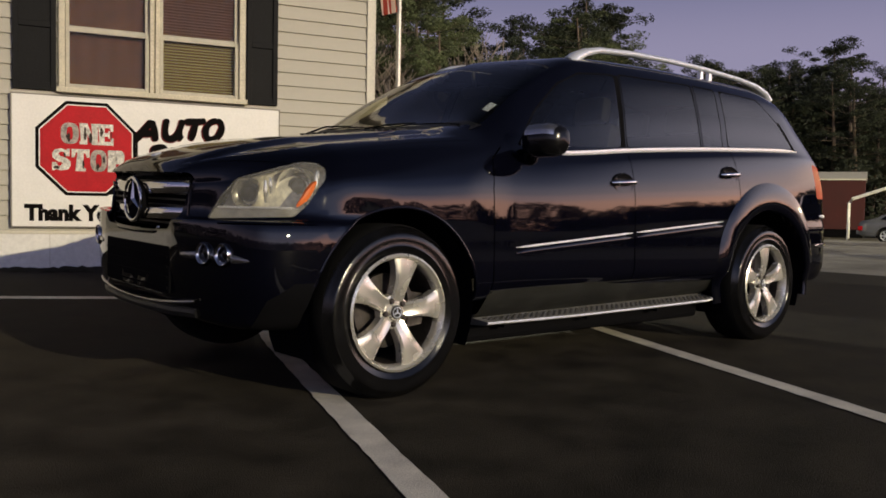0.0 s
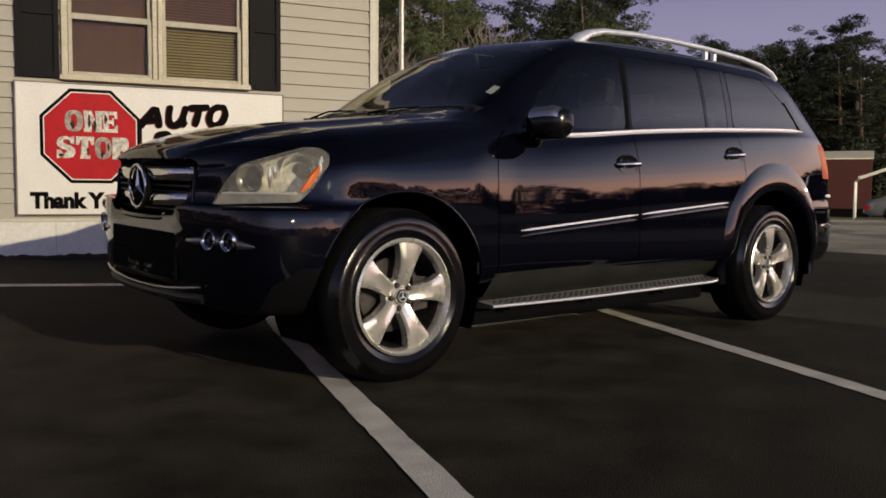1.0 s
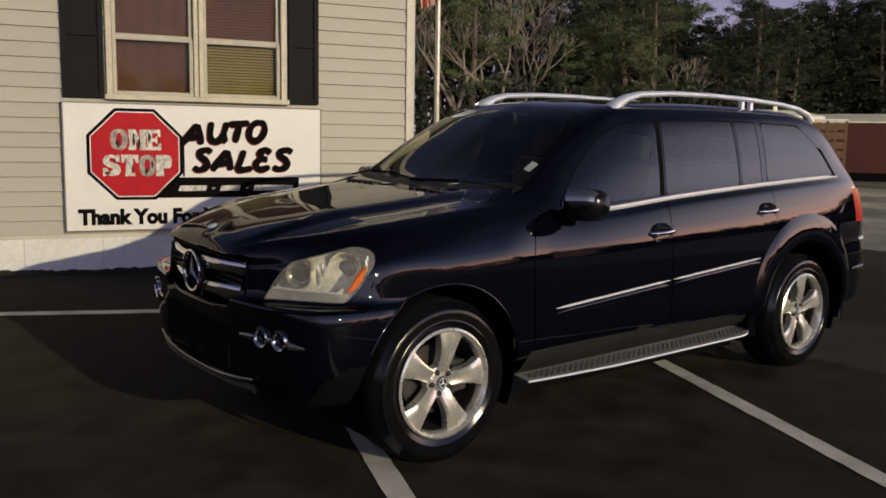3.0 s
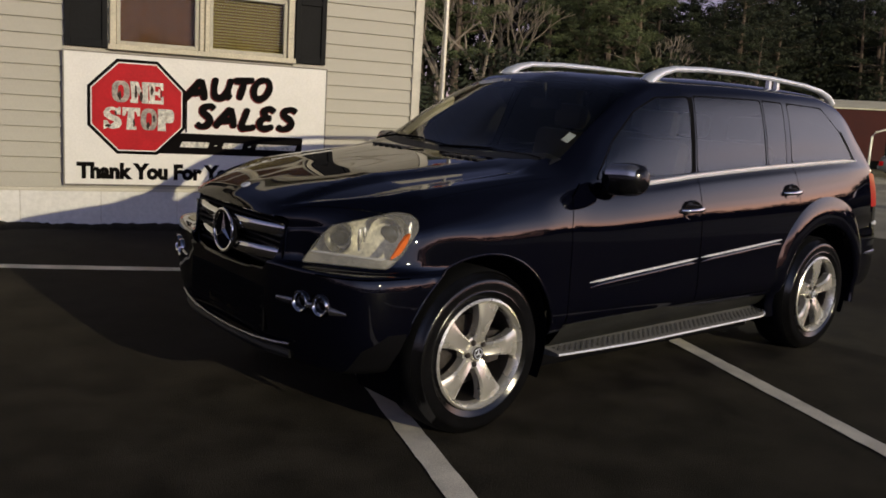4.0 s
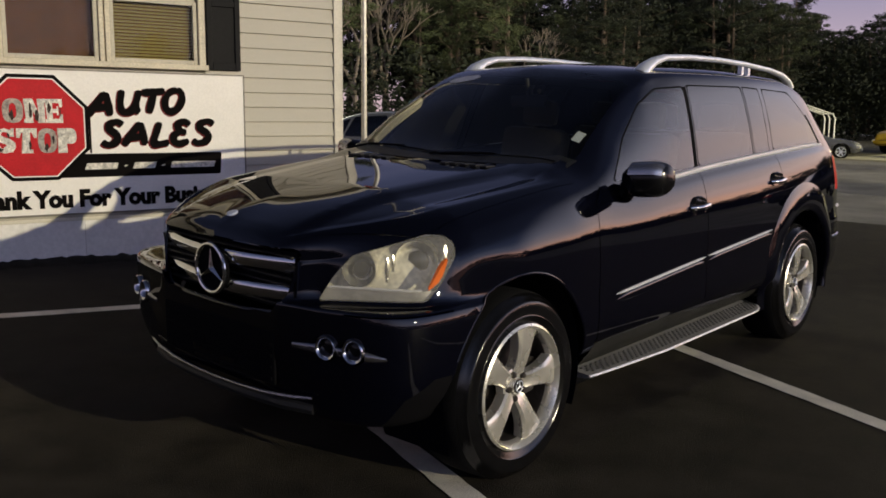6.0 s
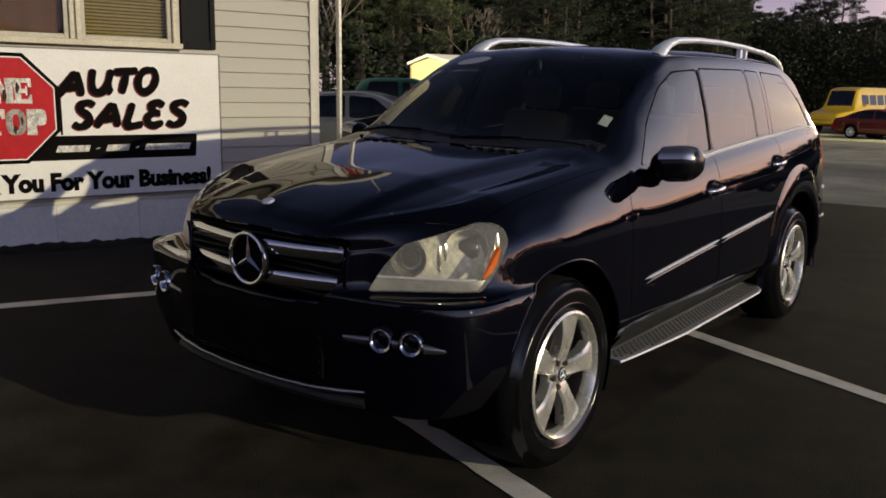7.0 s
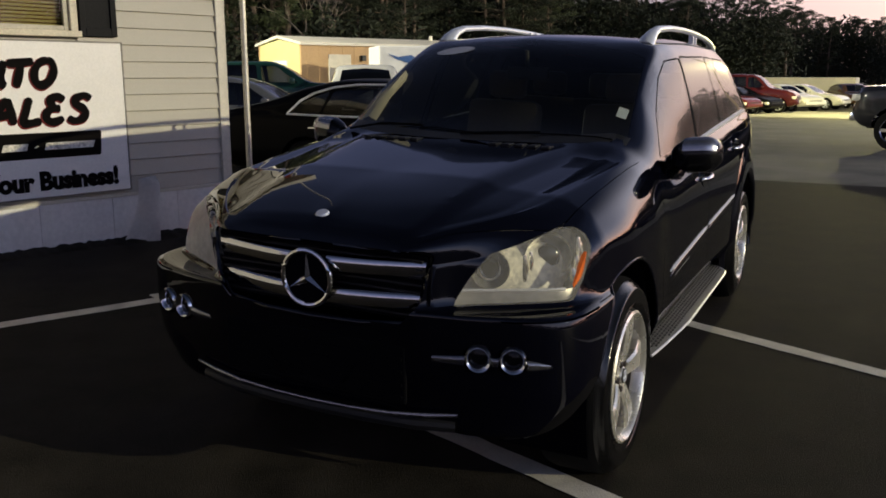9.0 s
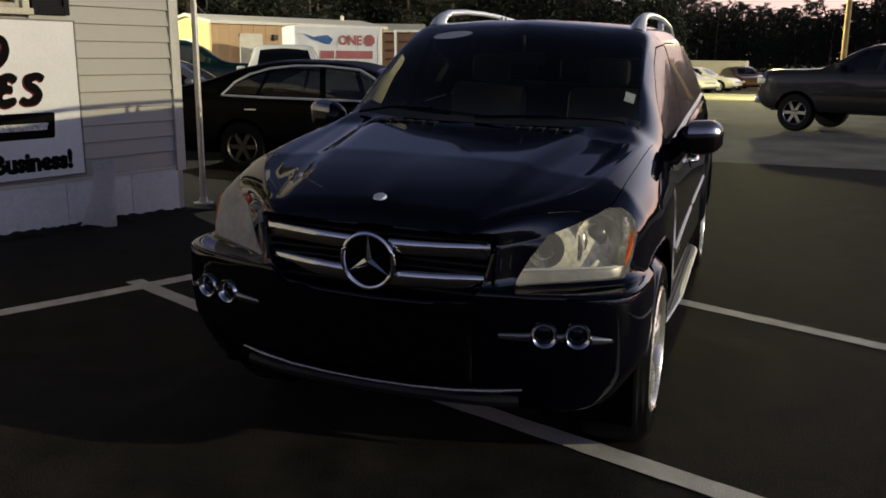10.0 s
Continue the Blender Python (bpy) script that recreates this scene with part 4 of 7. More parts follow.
def strip(a, b, w=0.0065):
    """A thin four-cornered outline along a-b, for shut lines."""
    d = Vector((b[0] - a[0], b[1] - a[1])).normalized() * w / 2
    return [(a[0] - d.y, a[1] + d.x), (a[0] + d.y, a[1] - d.x), (b[0] + d.y, b[1] - d.x), (b[0] - d.y, b[1] + d.x)]


def bend(points):
    return list(zip(points, points[1:]))


half = car_half()
panel_id = half.faces.layers.int.new("panel")
GONE, SHELL, DOOR_F, DOOR_R, WIN_F, WIN_R, WIN_P, WIN_Q, SCREEN, HOOD, BUMPER, LAMP, GRILLE, WIN_B, TAIL, RBUMPER, SEAL, DIM_CORNER = -1, 0, 1, 2, 3, 4, 5, 6, 7, 8, 9, 10, 11, 12, 13, 14, 15, 16


def cut(pid, s_axis, t_axis, outline, keep):
    """Carve an outline out of the shell and give it a panel of its own."""
    pool = [f for f in half.faces if f[panel_id] == SHELL and keep(f.calc_center_median(), f.normal)]
    for f in carve(half, pool, s_axis, t_axis, outline):
        f[panel_id] = pid


side = lambda c, n: c.y < -0.45
for cx, cz, r in ((-0.02, 0.385, 0.468), (3.075, 0.395, 0.478)):
    cut(GONE, XA, ZA, circle(cx, cz, r), side)
upper = lambda c, n: c.y < -0.5 and c.z > 1.1
cut(WIN_F, XA, ZA, rounded([(0.80, 1.182), (1.615, 1.217), (1.69, 1.648), (1.40, 1.628), (1.20, 1.545), (0.98, 1.375)], 0.03), upper)
cut(WIN_R, XA, ZA, rounded([(1.672, 1.222), (2.405, 1.262), (2.465, 1.668), (1.752, 1.656)], 0.03), upper)
cut(WIN_P, XA, ZA, rounded([(2.440, 1.266), (2.645, 1.277), (2.725, 1.664), (2.50, 1.668)], 0.02), upper)
cut(WIN_Q, XA, ZA, rounded([(2.715, 1.283), (3.50, 1.312), (3.40, 1.50), (3.24, 1.655), (2.795, 1.664)], 0.04), upper)
cut(SCREEN, XA, (0, 1, 0), [(0.455, 0.02), (0.47, -0.30), (0.52, -0.58), (0.58, -0.73), (0.66, -0.725), (1.21, -0.652), (1.265, -0.30), (1.28, 0.02)], lambda c, n: c.z > 1.2 and 0.3 < c.x < 1.4)
cut(WIN_B, (0, 1, 0), ZA, [(0.02, 1.24), (-0.60, 1.26), (-0.52, 1.60), (0.02, 1.64)], lambda c, n: c.x > 3.4 and n.x > 0.3)
cut(LAMP, (1, -1, 0), ZA, rounded([(-0.246, 0.789), (0.331, 0.803), (0.405, 0.862), (0.486, 0.965), (0.476, 1.008), (0.42, 1.034), (0.323, 1.038), (-0.063, 0.962), (-0.16, 0.885)], 0.02, 2), lambda c, n: c.x < -0.2 and c.z > 0.76 and c.y < -0.40)
cut(GRILLE, (0, 1, 0), ZA, rounded([(0.02, 0.735), (-0.36, 0.735), (-0.415, 0.80), (-0.455, 0.965), (-0.43, 0.985), (0.02, 0.995)], 0.02), lambda c, n: c.x < -0.76)
for y_ in (-0.626, -0.736):
    cut(GONE, (0, 1, 0), ZA, circle(y_, 0.642, 0.051, 22), lambda c, n: c.x < -0.5 and c.z < 0.75)
# dark seals round the side windows
for outline in ([(0.80, 1.182), (0.98, 1.375), (1.20, 1.545), (1.40, 1.628), (1.69, 1.648), (1.615, 1.217)], [(1.672, 1.222), (1.752, 1.656), (2.465, 1.668), (2.405, 1.262)], [(2.440, 1.266), (2.50, 1.668), (2.725, 1.664), (2.645, 1.277)], [(2.715, 1.283), (2.795, 1.664), (3.24, 1.655), (3.40, 1.50), (3.50, 1.312)]):
    for a, b in bend(outline):
        cut(SEAL, XA, ZA, strip(a, b, 0.016), upper)
cut(SEAL, XA, ZA, [(1.622, 1.218), (1.655, 1.22), (1.735, 1.654), (1.70, 1.65)], upper)
cut(SEAL, XA, ZA, [(2.404, 1.262), (2.418, 1.264), (2.477, 1.666), (2.462, 1.668)], upper)
cut(SEAL, XA, ZA, [(3.49, 1.312), (3.535, 1.314), (3.435, 1.51), (3.39, 1.50)], upper)
# shut lines
for a, b in bend([(-0.80, -0.41), (-0.72, -0.475), (-0.648, -0.555), (-0.56, -0.655), (-0.475, -0.752), (-0.40, -0.782), (-0.30, -0.795), (-0.15, -0.80), (0.0, -0.805), (0.24, -0.81), (0.48, -0.815)]):
    cut(GONE, XA, (0, 1, 0), strip(a, b, 0.0028), lambda c, n: c.z > 0.97 and n.z > 0.2 and c.x < 0.6)
for a, b in bend([(0.545, 0.40), (0.545, 0.95), (0.575, 1.10), (0.66, 1.163)]) + bend([(1.65, 0.40), (1.65, 1.21)]) + bend([(2.725, 0.80), (2.725, 1.0), (2.70, 1.272)]) + bend([(0.545, 0.447), (2.66, 0.467)]):
    cut(GONE, XA, ZA, strip(a, b), side)
for a, b in bend([(-0.80, 0.772), (-0.46, 0.772)]) + bend([(3.50, 0.76), (3.98, 0.76)]):
    cut(GONE, XA, ZA, strip(a, b), lambda c, n: c.y < -0.3)
cut(DOOR_F, XA, ZA, [(0.545, 0.447), (1.65, 0.458), (1.65, 1.205), (1.17, 1.157), (0.66, 1.160), (0.575, 1.10), (0.545, 0.95)], side)
cut(DOOR_R, XA, ZA, [(1.65, 0.458), (2.725, 0.468), (2.725, 1.0), (2.70, 1.27), (1.65, 1.205)], side)
# Lower bumper corner cut out to be coloured near black, hiding asphalt reflections.
cut(DIM_CORNER, XA, ZA, [(-0.70, 0.2), (0.1, 0.2), (0.1, 0.53), (-0.56, 0.53), (-0.66, 0.46)], lambda c, n: c.x < 0.1 and c.y < -0.3)
cut(BUMPER, XA, ZA, [(-1.0, 0.2), (0.1, 0.2), (0.1, 0.772), (-1.0, 0.772)], lambda c, n: c.x < 0.1)
cut(RBUMPER, XA, ZA, [(3.3, 0.2), (4.3, 0.2), (4.3, 0.76), (3.3, 0.76)], lambda c, n: c.x > 3.3)
cut(TAIL, XA, ZA, rounded([(3.77, 0.97), (4.10, 0.97), (4.0, 1.20), (3.72, 1.22)], 0.02), lambda c, n: c.y < -0.55)
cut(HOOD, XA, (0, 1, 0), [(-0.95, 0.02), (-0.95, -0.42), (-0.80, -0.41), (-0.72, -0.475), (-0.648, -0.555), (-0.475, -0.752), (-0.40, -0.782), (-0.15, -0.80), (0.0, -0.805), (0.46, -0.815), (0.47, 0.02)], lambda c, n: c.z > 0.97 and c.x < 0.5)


def panel(pids, which, thick=0.012, name="panel"):
    """Collect panels into a bmesh: the near side, the far side, or both joined."""
    bm = bmesh.new()
    for sign_ in ((1,) if which == "near" else (-1,) if which == "far" else (1, -1)):
        seen_ = {}
        for f in half.faces:
            if f[panel_id] in pids:
                vs = []
                for v in f.verts:
                    if v not in seen_:
                        seen_[v] = bm.verts.new((v.co.x, v.co.y * sign_, v.co.z))
                    vs.append(seen_[v])
                if sign_ < 0:
                    vs = vs[::-1]
                bm.faces.new(vs)
    bmesh.ops.remove_doubles(bm, verts=bm.verts[:], dist=1e-4)
    bm.normal_update()
    if thick:
        bmesh.ops.solidify(bm, geom=bm.faces[:], thickness=thick)
    return bm


car = thing("suv", "dark navy blue luxury SUV with chrome trim, parked", "car", pose(-0.018, 0, 0, 0, 0, 1.2))
ANG = 35
part("body_shell", panel((SHELL,), "both"), PAINT, car, smooth=True, angle=ANG)
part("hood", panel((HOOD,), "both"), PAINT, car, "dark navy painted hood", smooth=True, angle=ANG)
part("front_bumper", panel((BUMPER,), "both"), PAINT, car, smooth=True, angle=ANG)
part("lower_valance", panel((DIM_CORNER,), "near"), DARK, car, "lower bumper corner coloured near black to hide a reflection", smooth=True, angle=ANG)
part("lower_valance", panel((DIM_CORNER,), "far"), DARK, car, "lower bumper corner coloured near black to hide a reflection", smooth=True, angle=ANG)
part("rear_bumper", panel((RBUMPER,), "both"), PAINT, car, smooth=True, angle=ANG)
doors = {}
for which in ("near", "far"):
    doors[which, 0] = part("front_door", panel((DOOR_F,), which), PAINT, car, smooth=True, angle=ANG)
    doors[which, 1] = part("rear_door", panel((DOOR_R,), which), PAINT, car, smooth=True, angle=ANG)
    for name, pid in (("front_window", WIN_F), ("rear_window", WIN_R), ("vent_window", WIN_P), ("quarter_window", WIN_Q)):
        pane = part(name, panel((pid,), which, 0.0), FRONT_GLASS if pid == WIN_F else SIDE_GLASS, car, "lightly tinted glass" if pid == WIN_F else "dark tinted glass", smooth=True, angle=80)
        pane.visible_shadow = pid != WIN_F
    part("window_seal", panel((SEAL,), which, 0.004), DARK, car, "black rubber window seal", smooth=True)
    part("tail_lamp", panel((TAIL,), which), RED_LENS, car, "red tail lamp lens", smooth=True)
part("windscreen", panel((SCREEN,), "both", 0.0), WIND_GLASS, car, "clear windscreen", smooth=True, angle=80).visible_shadow = False
part("back_window", panel((WIN_B,), "both", 0.0), SIDE_GLASS, car, "dark tinted glass", smooth=True, angle=80)


def skin_y(x, z):
    """The half width of the skin at a place along the car and a height."""
    p = spline(car_section(x).T, 6)
    k = int(np.argmax(p[:, 0] - 10 * (p[:, 1] < 0.4)))
    best = min(range(len(p) - 1), key=lambda i: 9 if not (min(p[i, 1], p[i + 1, 1]) <= z <= max(p[i, 1], p[i + 1, 1])) else -max(p[i, 0], p[i + 1, 0]))
    a, b = p[best], p[best + 1]
    t = 0.5 if abs(b[1] - a[1]) < 1e-9 else min(1, max(0, (z - a[1]) / (b[1] - a[1])))
    return float(a[0] + (b[0] - a[0]) * t)


def skin_z(x, y):
    """The height of the upper skin at a place."""
    p = spline(car_section(x).T, 6)
    p = p[len(p) // 2:]
    return float(np.interp(abs(y), p[::-1, 0], p[::-1, 1]))


def ribbon(points, width, proud, sgn):
    """A slim bar laid on the side of the car along (x, z) points."""
    bm = bmesh.new()
    rows = []
    n = len(points)
    for i, (x, z) in enumerate(points):
        e = min(1.0, 0.25 + 0.75 * min(i, n - 1 - i) / 2)
        y0 = skin_y(x, z)
        h = width / 2 * e
        rows.append([bm.verts.new((x, sgn * -y, zz)) for y, zz in ((skin_y(x, z - h) - 0.003, z - h), (y0 + proud * e, z - h * 0.75), (y0 + proud * e * 1.15, z), (y0 + proud * e, z + h * 0.75), (skin_y(x, z + h) - 0.003, z + h))])
    for a, b in zip(rows, rows[1:]):
        for k in range(4):
            bm.faces.new((a[k], b[k], b[k + 1], a[k + 1]) if sgn > 0 else (a[k], a[k + 1], b[k + 1], b[k]))
    return bm


def along(x0, x1, f, n=24):
    return [(x0 + (x1 - x0) * i / n, f(x0 + (x1 - x0) * i / n)) for i in range(n + 1)]


belt_z = lambda x: float(line(Z_BELT, x)) + 0.006
BAR_Z = [(0.475, 0.634), (0.64, 0.635), (0.74, 0.632), (0.82, 0.625), (0.865, 0.618)]
for which, s in (("near", 1), ("far", -1)):
    part("belt_trim", ribbon(along(0.98, 3.55, belt_z, 30), 0.028, 0.009, s), BRIGHT, car, "bright belt trim", smooth=True, angle=60)
    mz = lambda x: 0.655 + (x - 0.70) * 0.0755
    part("side_moulding", ribbon(along(0.70, 1.63, lambda x: mz(x) - 0.026), 0.045, 0.0035, s), PAINT, doors[which, 0], smooth=True, angle=60)
    part("side_moulding", ribbon(along(1.67, 2.53, lambda x: mz(x) - 0.026), 0.045, 0.0035, s), PAINT, doors[which, 1], smooth=True, angle=60)
    part("moulding_strip", ribbon(along(0.70, 1.635, lambda x: mz(x) + 0.005), 0.013, 0.007, s), BRIGHT, doors[which, 0], "bright chrome strip", smooth=True, angle=60)
    part("moulding_strip", ribbon(along(1.665, 2.53, lambda x: mz(x) + 0.005), 0.013, 0.007, s), BRIGHT, doors[which, 1], "bright chrome strip", smooth=True, angle=60)
    # Bright ribbon painted for light caught along the bumper's top edge.
    part("bumper_strip", ribbon(along(3.82, 4.04, lambda x: 0.842, 10), 0.026, 0.012, s), BRIGHT, car, "bright ribbon for the lit top edge of the rear bumper", smooth=True, angle=60)
    part("bumper_strip", ribbon(along(3.70, 4.03, lambda x: 0.625, 12), 0.030, 0.012, s), CHROME, car, "chrome strip on the rear bumper", smooth=True, angle=60)
    # handles with their cups
    for k, (x0, x1, z) in enumerate(((1.45, 1.655, 1.010), (2.52, 2.715, 1.095))):
        bm = bmesh.new()
        pts = []
        for i in range(9):
            t = i / 8
            x = x0 + (x1 - x0) * t
            pts.append((x, -s * (skin_y(x, z) + 0.004 + 0.034 * math.sin(math.pi * min(1, max(0, t))) ** 0.5), z + 0.008 * t))
        tube(bm, pts, [0.007] + [0.010] * 7 + [0.007], 10, flat=1.3)
        part("handle", bm, CHROME, doors[which, k], "chrome door handle", smooth=True)
        bm = bmesh.new()
        xm = (x0 + x1) / 2
        lathe(bm, [(0, 0.002), (0.050, 0.003), (0.066, 0.007), (0.074, -0.004)], 28, Matrix.Translation((xm, -s * skin_y(xm, z), z)) @ Matrix.Diagonal((1.35, -s, 0.80, 1)))
        part("handle_cup", bm, BLACK_GLOSS, doors[which, k], "dark recessed cup", smooth=True)
    # wheel arch lips and liners
    for cx, cz, r, wide, out in ((-0.02, 0.385, 0.468, 0.05, 0.003), (3.075, 0.395, 0.478, 0.19, 0.022)):
        bm = bmesh.new()
        rows = []
        for i in range(49):
            a = radians(-14 + 208 * i / 48)
            fade = max(0.0, math.sin(a)) ** 0.5
            ring_ = []
            for k, (f, o) in enumerate(((0, -0.10), (0, 0.004), (0.06, 0.75), (0.3, 1.0), (0.6, 0.75), (0.85, 0.3), (1.0, -0.1))):
                rr_ = r + wide * f * (0.35 + 0.65 * fade)
                x, z = cx + rr_ * math.cos(a), cz + rr_ * math.sin(a)
                y = skin_y(x, max(0.42, z))
                ring_.append(bm.verts.new((x, -s * (y + (o if k < 2 else o * out + 0.002)), z)))
            rows.append(ring_)
        for a, b in zip(rows, rows[1:]):
            for k in range(6):
                bm.faces.new((a[k], a[k + 1], b[k + 1], b[k]) if s > 0 else (a[k], b[k], b[k + 1], a[k + 1]))
        if wide < 0.1:
            bm.free()
            bm = bmesh.new()
            arc = [radians(4 + 160 * i / 40) for i in range(41)]
            tube(bm, [(cx + r * math.cos(a), -s * (skin_y(cx + r * math.cos(a), max(0.42, cz + r * math.sin(a))) - 0.005), cz + r * math.sin(a)) for a in arc], 0.008, 8)
        part("wheel_arch", bm, PAINT, car, smooth=True, angle=70)
        bm = bmesh.new()
        rows = []
        for i in range(25):
            a = radians(-25 + 230 * i / 24)
            rows.append([bm.verts.new((cx + (r - 0.004) * math.cos(a), -s * y, cz + (r - 0.004) * math.sin(a))) for y in (0.90, 0.55)])
        for a, b in zip(rows, rows[1:]):
            bm.faces.new((a[0], b[0], b[1], a[1]))
        hub_v = bm.verts.new((cx, -s * 0.55, cz))
        for a, b in zip(rows, rows[1:]):
            bm.faces.new((a[1], b[1], hub_v))
        part("wheel_liner", bm, DARK, car, smooth=True)
    # running board: perforated tread plate with a bright outer edge
    bm = bmesh.new()
    n = 40
    rows = []
    board_z = lambda x: 0.292 + 0.010 * (x - 0.55)
    edge = lambda x: 0.885 + 0.062 * min(1, max(0, (x - 0.50) / 0.7)) ** 0.7 * min(1, max(0, (2.60 - x) / 0.22)) ** 0.6 - 0.06 * min(1, max(0, (x - 2.42) / 0.16)) ** 2
    for i in range(n + 1):
        x = 0.55 + 2.02 * i / n
        zt = board_z(x)
        e = edge(x)
        rows.append([bm.verts.new((x, -s * y, z)) for y, z in ((0.76, zt + 0.022), (0.80, zt + 0.006), (e - 0.02, zt), (e - 0.004, zt - 0.003), (e, zt - 0.011), (e - 0.02, zt - 0.022), (0.76, zt - 0.03))])
    for a, b in zip(rows, rows[1:]):
        for k in range(6):
            bm.faces.new((a[k], b[k], b[k + 1], a[k + 1]) if s > 0 else (a[k], a[k + 1], b[k + 1], b[k]))
    bm.faces.new(rows[0] if s > 0 else rows[0][::-1])
    bm.faces.new(rows[-1][::-1] if s > 0 else rows[-1])
    board = part("running_board", bm, TREAD_PLATE, car, "pale brushed running board with bright edge", smooth=True, angle=50)
    bm = bmesh.new()
    tube(bm, [(x, -s * (edge(x) + 0.001), board_z(x) - 0.008) for x in [0.55 + 2.02 * i / n for i in range(n + 1)]], 0.0065, 8)
    part("bright_edge", bm, BRIGHT, board, "bright outer edge", smooth=True)
    bm = bmesh.new()
    for r_ in range(6):
        for i in range(44):
            x = 0.60 + 1.90 * i / 43 + 0.02 * (r_ % 2)
            y = 0.818 + 0.018 * r_
            if y < edge(x) - 0.016:
                zt = board_z(x) - 0.001 + 0.006 * max(0, 1 - (y - 0.80) / 0.12)
                ring = [bm.verts.new((x + 0.011 * math.cos(a), -s * (y + 0.005 * math.sin(a)), zt + 0.004)) for a in [math.pi / 4 * j for j in range(8)]]
                low = [bm.verts.new((v.co.x, v.co.y, v.co.z - 0.006)) for v in ring]
                bm.faces.new(ring)
                for j in range(8):
                    bm.faces.new((ring[j], ring[(j + 1) % 8], low[(j + 1) % 8], low[j]))
    cover = bmesh.new()
    rows = []
    for i in range(31):
        x = 0.53 + 2.04 * i / 30
        rows.append([cover.verts.new((x, -s * y, z + 0.014 * (x - 0.5))) for y, z in ((0.905, 0.462), (0.918, 0.448), (0.900, 0.405), (0.845, 0.335), (0.790, 0.300))])
    for a, b in zip(rows, rows[1:]):
        for k in range(4):
            cover.faces.new((a[k], b[k], b[k + 1], a[k + 1]) if s > 0 else (a[k], a[k + 1], b[k + 1], b[k]))
    bmesh.ops.solidify(cover, geom=cover.faces[:], thickness=0.004)
    part("sill_cover", cover, SILL, board, "dark dusty sill cover", smooth=True)
    tagged(part("rubber_studs", bm, BLACK_PLASTIC, board, "black rubber grip studs"), kind="stuff")
    for x in (0.75, 1.4, 2.05):
        part("bracket", boxes((x - 0.03, x + 0.03, *sorted((-s * 0.55, -s * 0.84)), 0.245, 0.27)), DARK, board)
    # roof rail
    rail = [(1.44, 0.590, 1.705), (1.49, 0.593, 1.745), (1.58, 0.596, 1.785), (1.70, 0.597, 1.812), (2.0, 0.598, 1.830), (2.4, 0.595, 1.836), (2.8, 0.590, 1.830), (3.2, 0.581, 1.812), (3.42, 0.573, 1.788), (3.56, 0.565, 1.75), (3.62, 0.560, 1.705)]
    bm = bmesh.new()
    tube(bm, [(x, -s * y, z) for x, y, z in rail], [0.050, 0.043, 0.031, 0.024, 0.022, 0.021, 0.021, 0.021, 0.024, 0.029, 0.036], 14, flat=0.8)
    rr = part("roof_rail", bm, SATIN, car, "bright aluminium roof rail", smooth=True)
    bm = bmesh.new()
    box(bm, 2.77, 2.80, -s * 0.575 - 0.016, -s * 0.575 + 0.016, 1.75, 1.835, 0.004)
    part("rail_foot", bm, SATIN, rr)
    bm = bmesh.new()
    box(bm, 2.87, 2.90, -s * 0.573 - 0.016, -s * 0.573 + 0.016, 1.75, 1.835, 0.004)
    part("rail_foot", bm, SATIN, rr)
    # mirror
    bm = bmesh.new()
    pr = []
    for i in range(13):
        a = math.pi * i / 12
        pr.append((math.sin(a), math.cos(a)))
    rings = []
    for k in range(15):
        t = k / 14
        y = 0.895 + 0.215 * t
        wide = (0.35 + 0.65 * min(1, t / 0.35) ** 0.6) * (1 - 0.55 * max(0, (t - 0.55) / 0.45) ** 3.6)
        cx, cz = 0.80 + 0.05 * t, 1.192 + 0.012 * t
        rings.append([bm.verts.new((cx + 0.092 * wide * math.cos(2 * math.pi * j / 20) * (1 if math.cos(2 * math.pi * j / 20) < 0 else 0.75), -s * y, cz + 0.084 * wide * math.copysign(abs(math.sin(2 * math.pi * j / 20)) ** 0.45, math.sin(2 * math.pi * j / 20)))) for j in range(20)])
    for a, b in zip(rings, rings[1:]):
        for j in range(20):
            bm.faces.new((a[j], a[(j + 1) % 20], b[(j + 1) % 20], b[j]))
    bm.faces.new(rings[0])
    bm.faces.new(rings[-1])
    bmesh.ops.recalc_face_normals(bm, faces=bm.faces)
    mir = part("wing_mirror", bm, BLACK_GLOSS, car, "dark mirror housing with a bright cap", smooth=True)
    bm = bmesh.new()
    rows = []
    for k in range(11):
        t = 0.26 + 0.66 * k / 10
        y = 0.895 + 0.215 * t
        wide = 1.0 * (1 - 0.55 * max(0, (t - 0.55) / 0.45) ** 3.6)
        cx, cz = 0.80 + 0.05 * t, 1.192 + 0.012 * t
        rows.append([bm.verts.new((cx + 0.095 * wide * math.cos(a), -s * (y + 0.002), cz + 0.087 * wide * math.copysign(abs(math.sin(a)) ** 0.45, math.sin(a)))) for a in [radians(q) for q in (176, 166, 156, 146, 136, 127, 118)]])
    for a, b in zip(rows, rows[1:]):
        for j in range(6):
            bm.faces.new((a[j], a[j + 1], b[j + 1], b[j]) if s < 0 else (a[j], b[j], b[j + 1], a[j + 1]))
    part("mirror_cap", bm, CAP, mir, "satin silver mirror cap", smooth=True)
    part("mirror_glass", boxes((0.872, 0.876, *sorted((-s * 0.965, -s * 1.085)), 1.145, 1.24), bevel=0.001), CHROME, mir)
    bm = bmesh.new()
    tube(bm, [(0.845, -s * 0.845, 1.085), (0.845, -s * 0.870, 1.115), (0.835, -s * 0.90, 1.155), (0.83, -s * 0.945, 1.180)], [0.030, 0.044, 0.046, 0.044], 14)
    part("mirror_arm", bm, BLACK_GLOSS, mir, smooth=True)
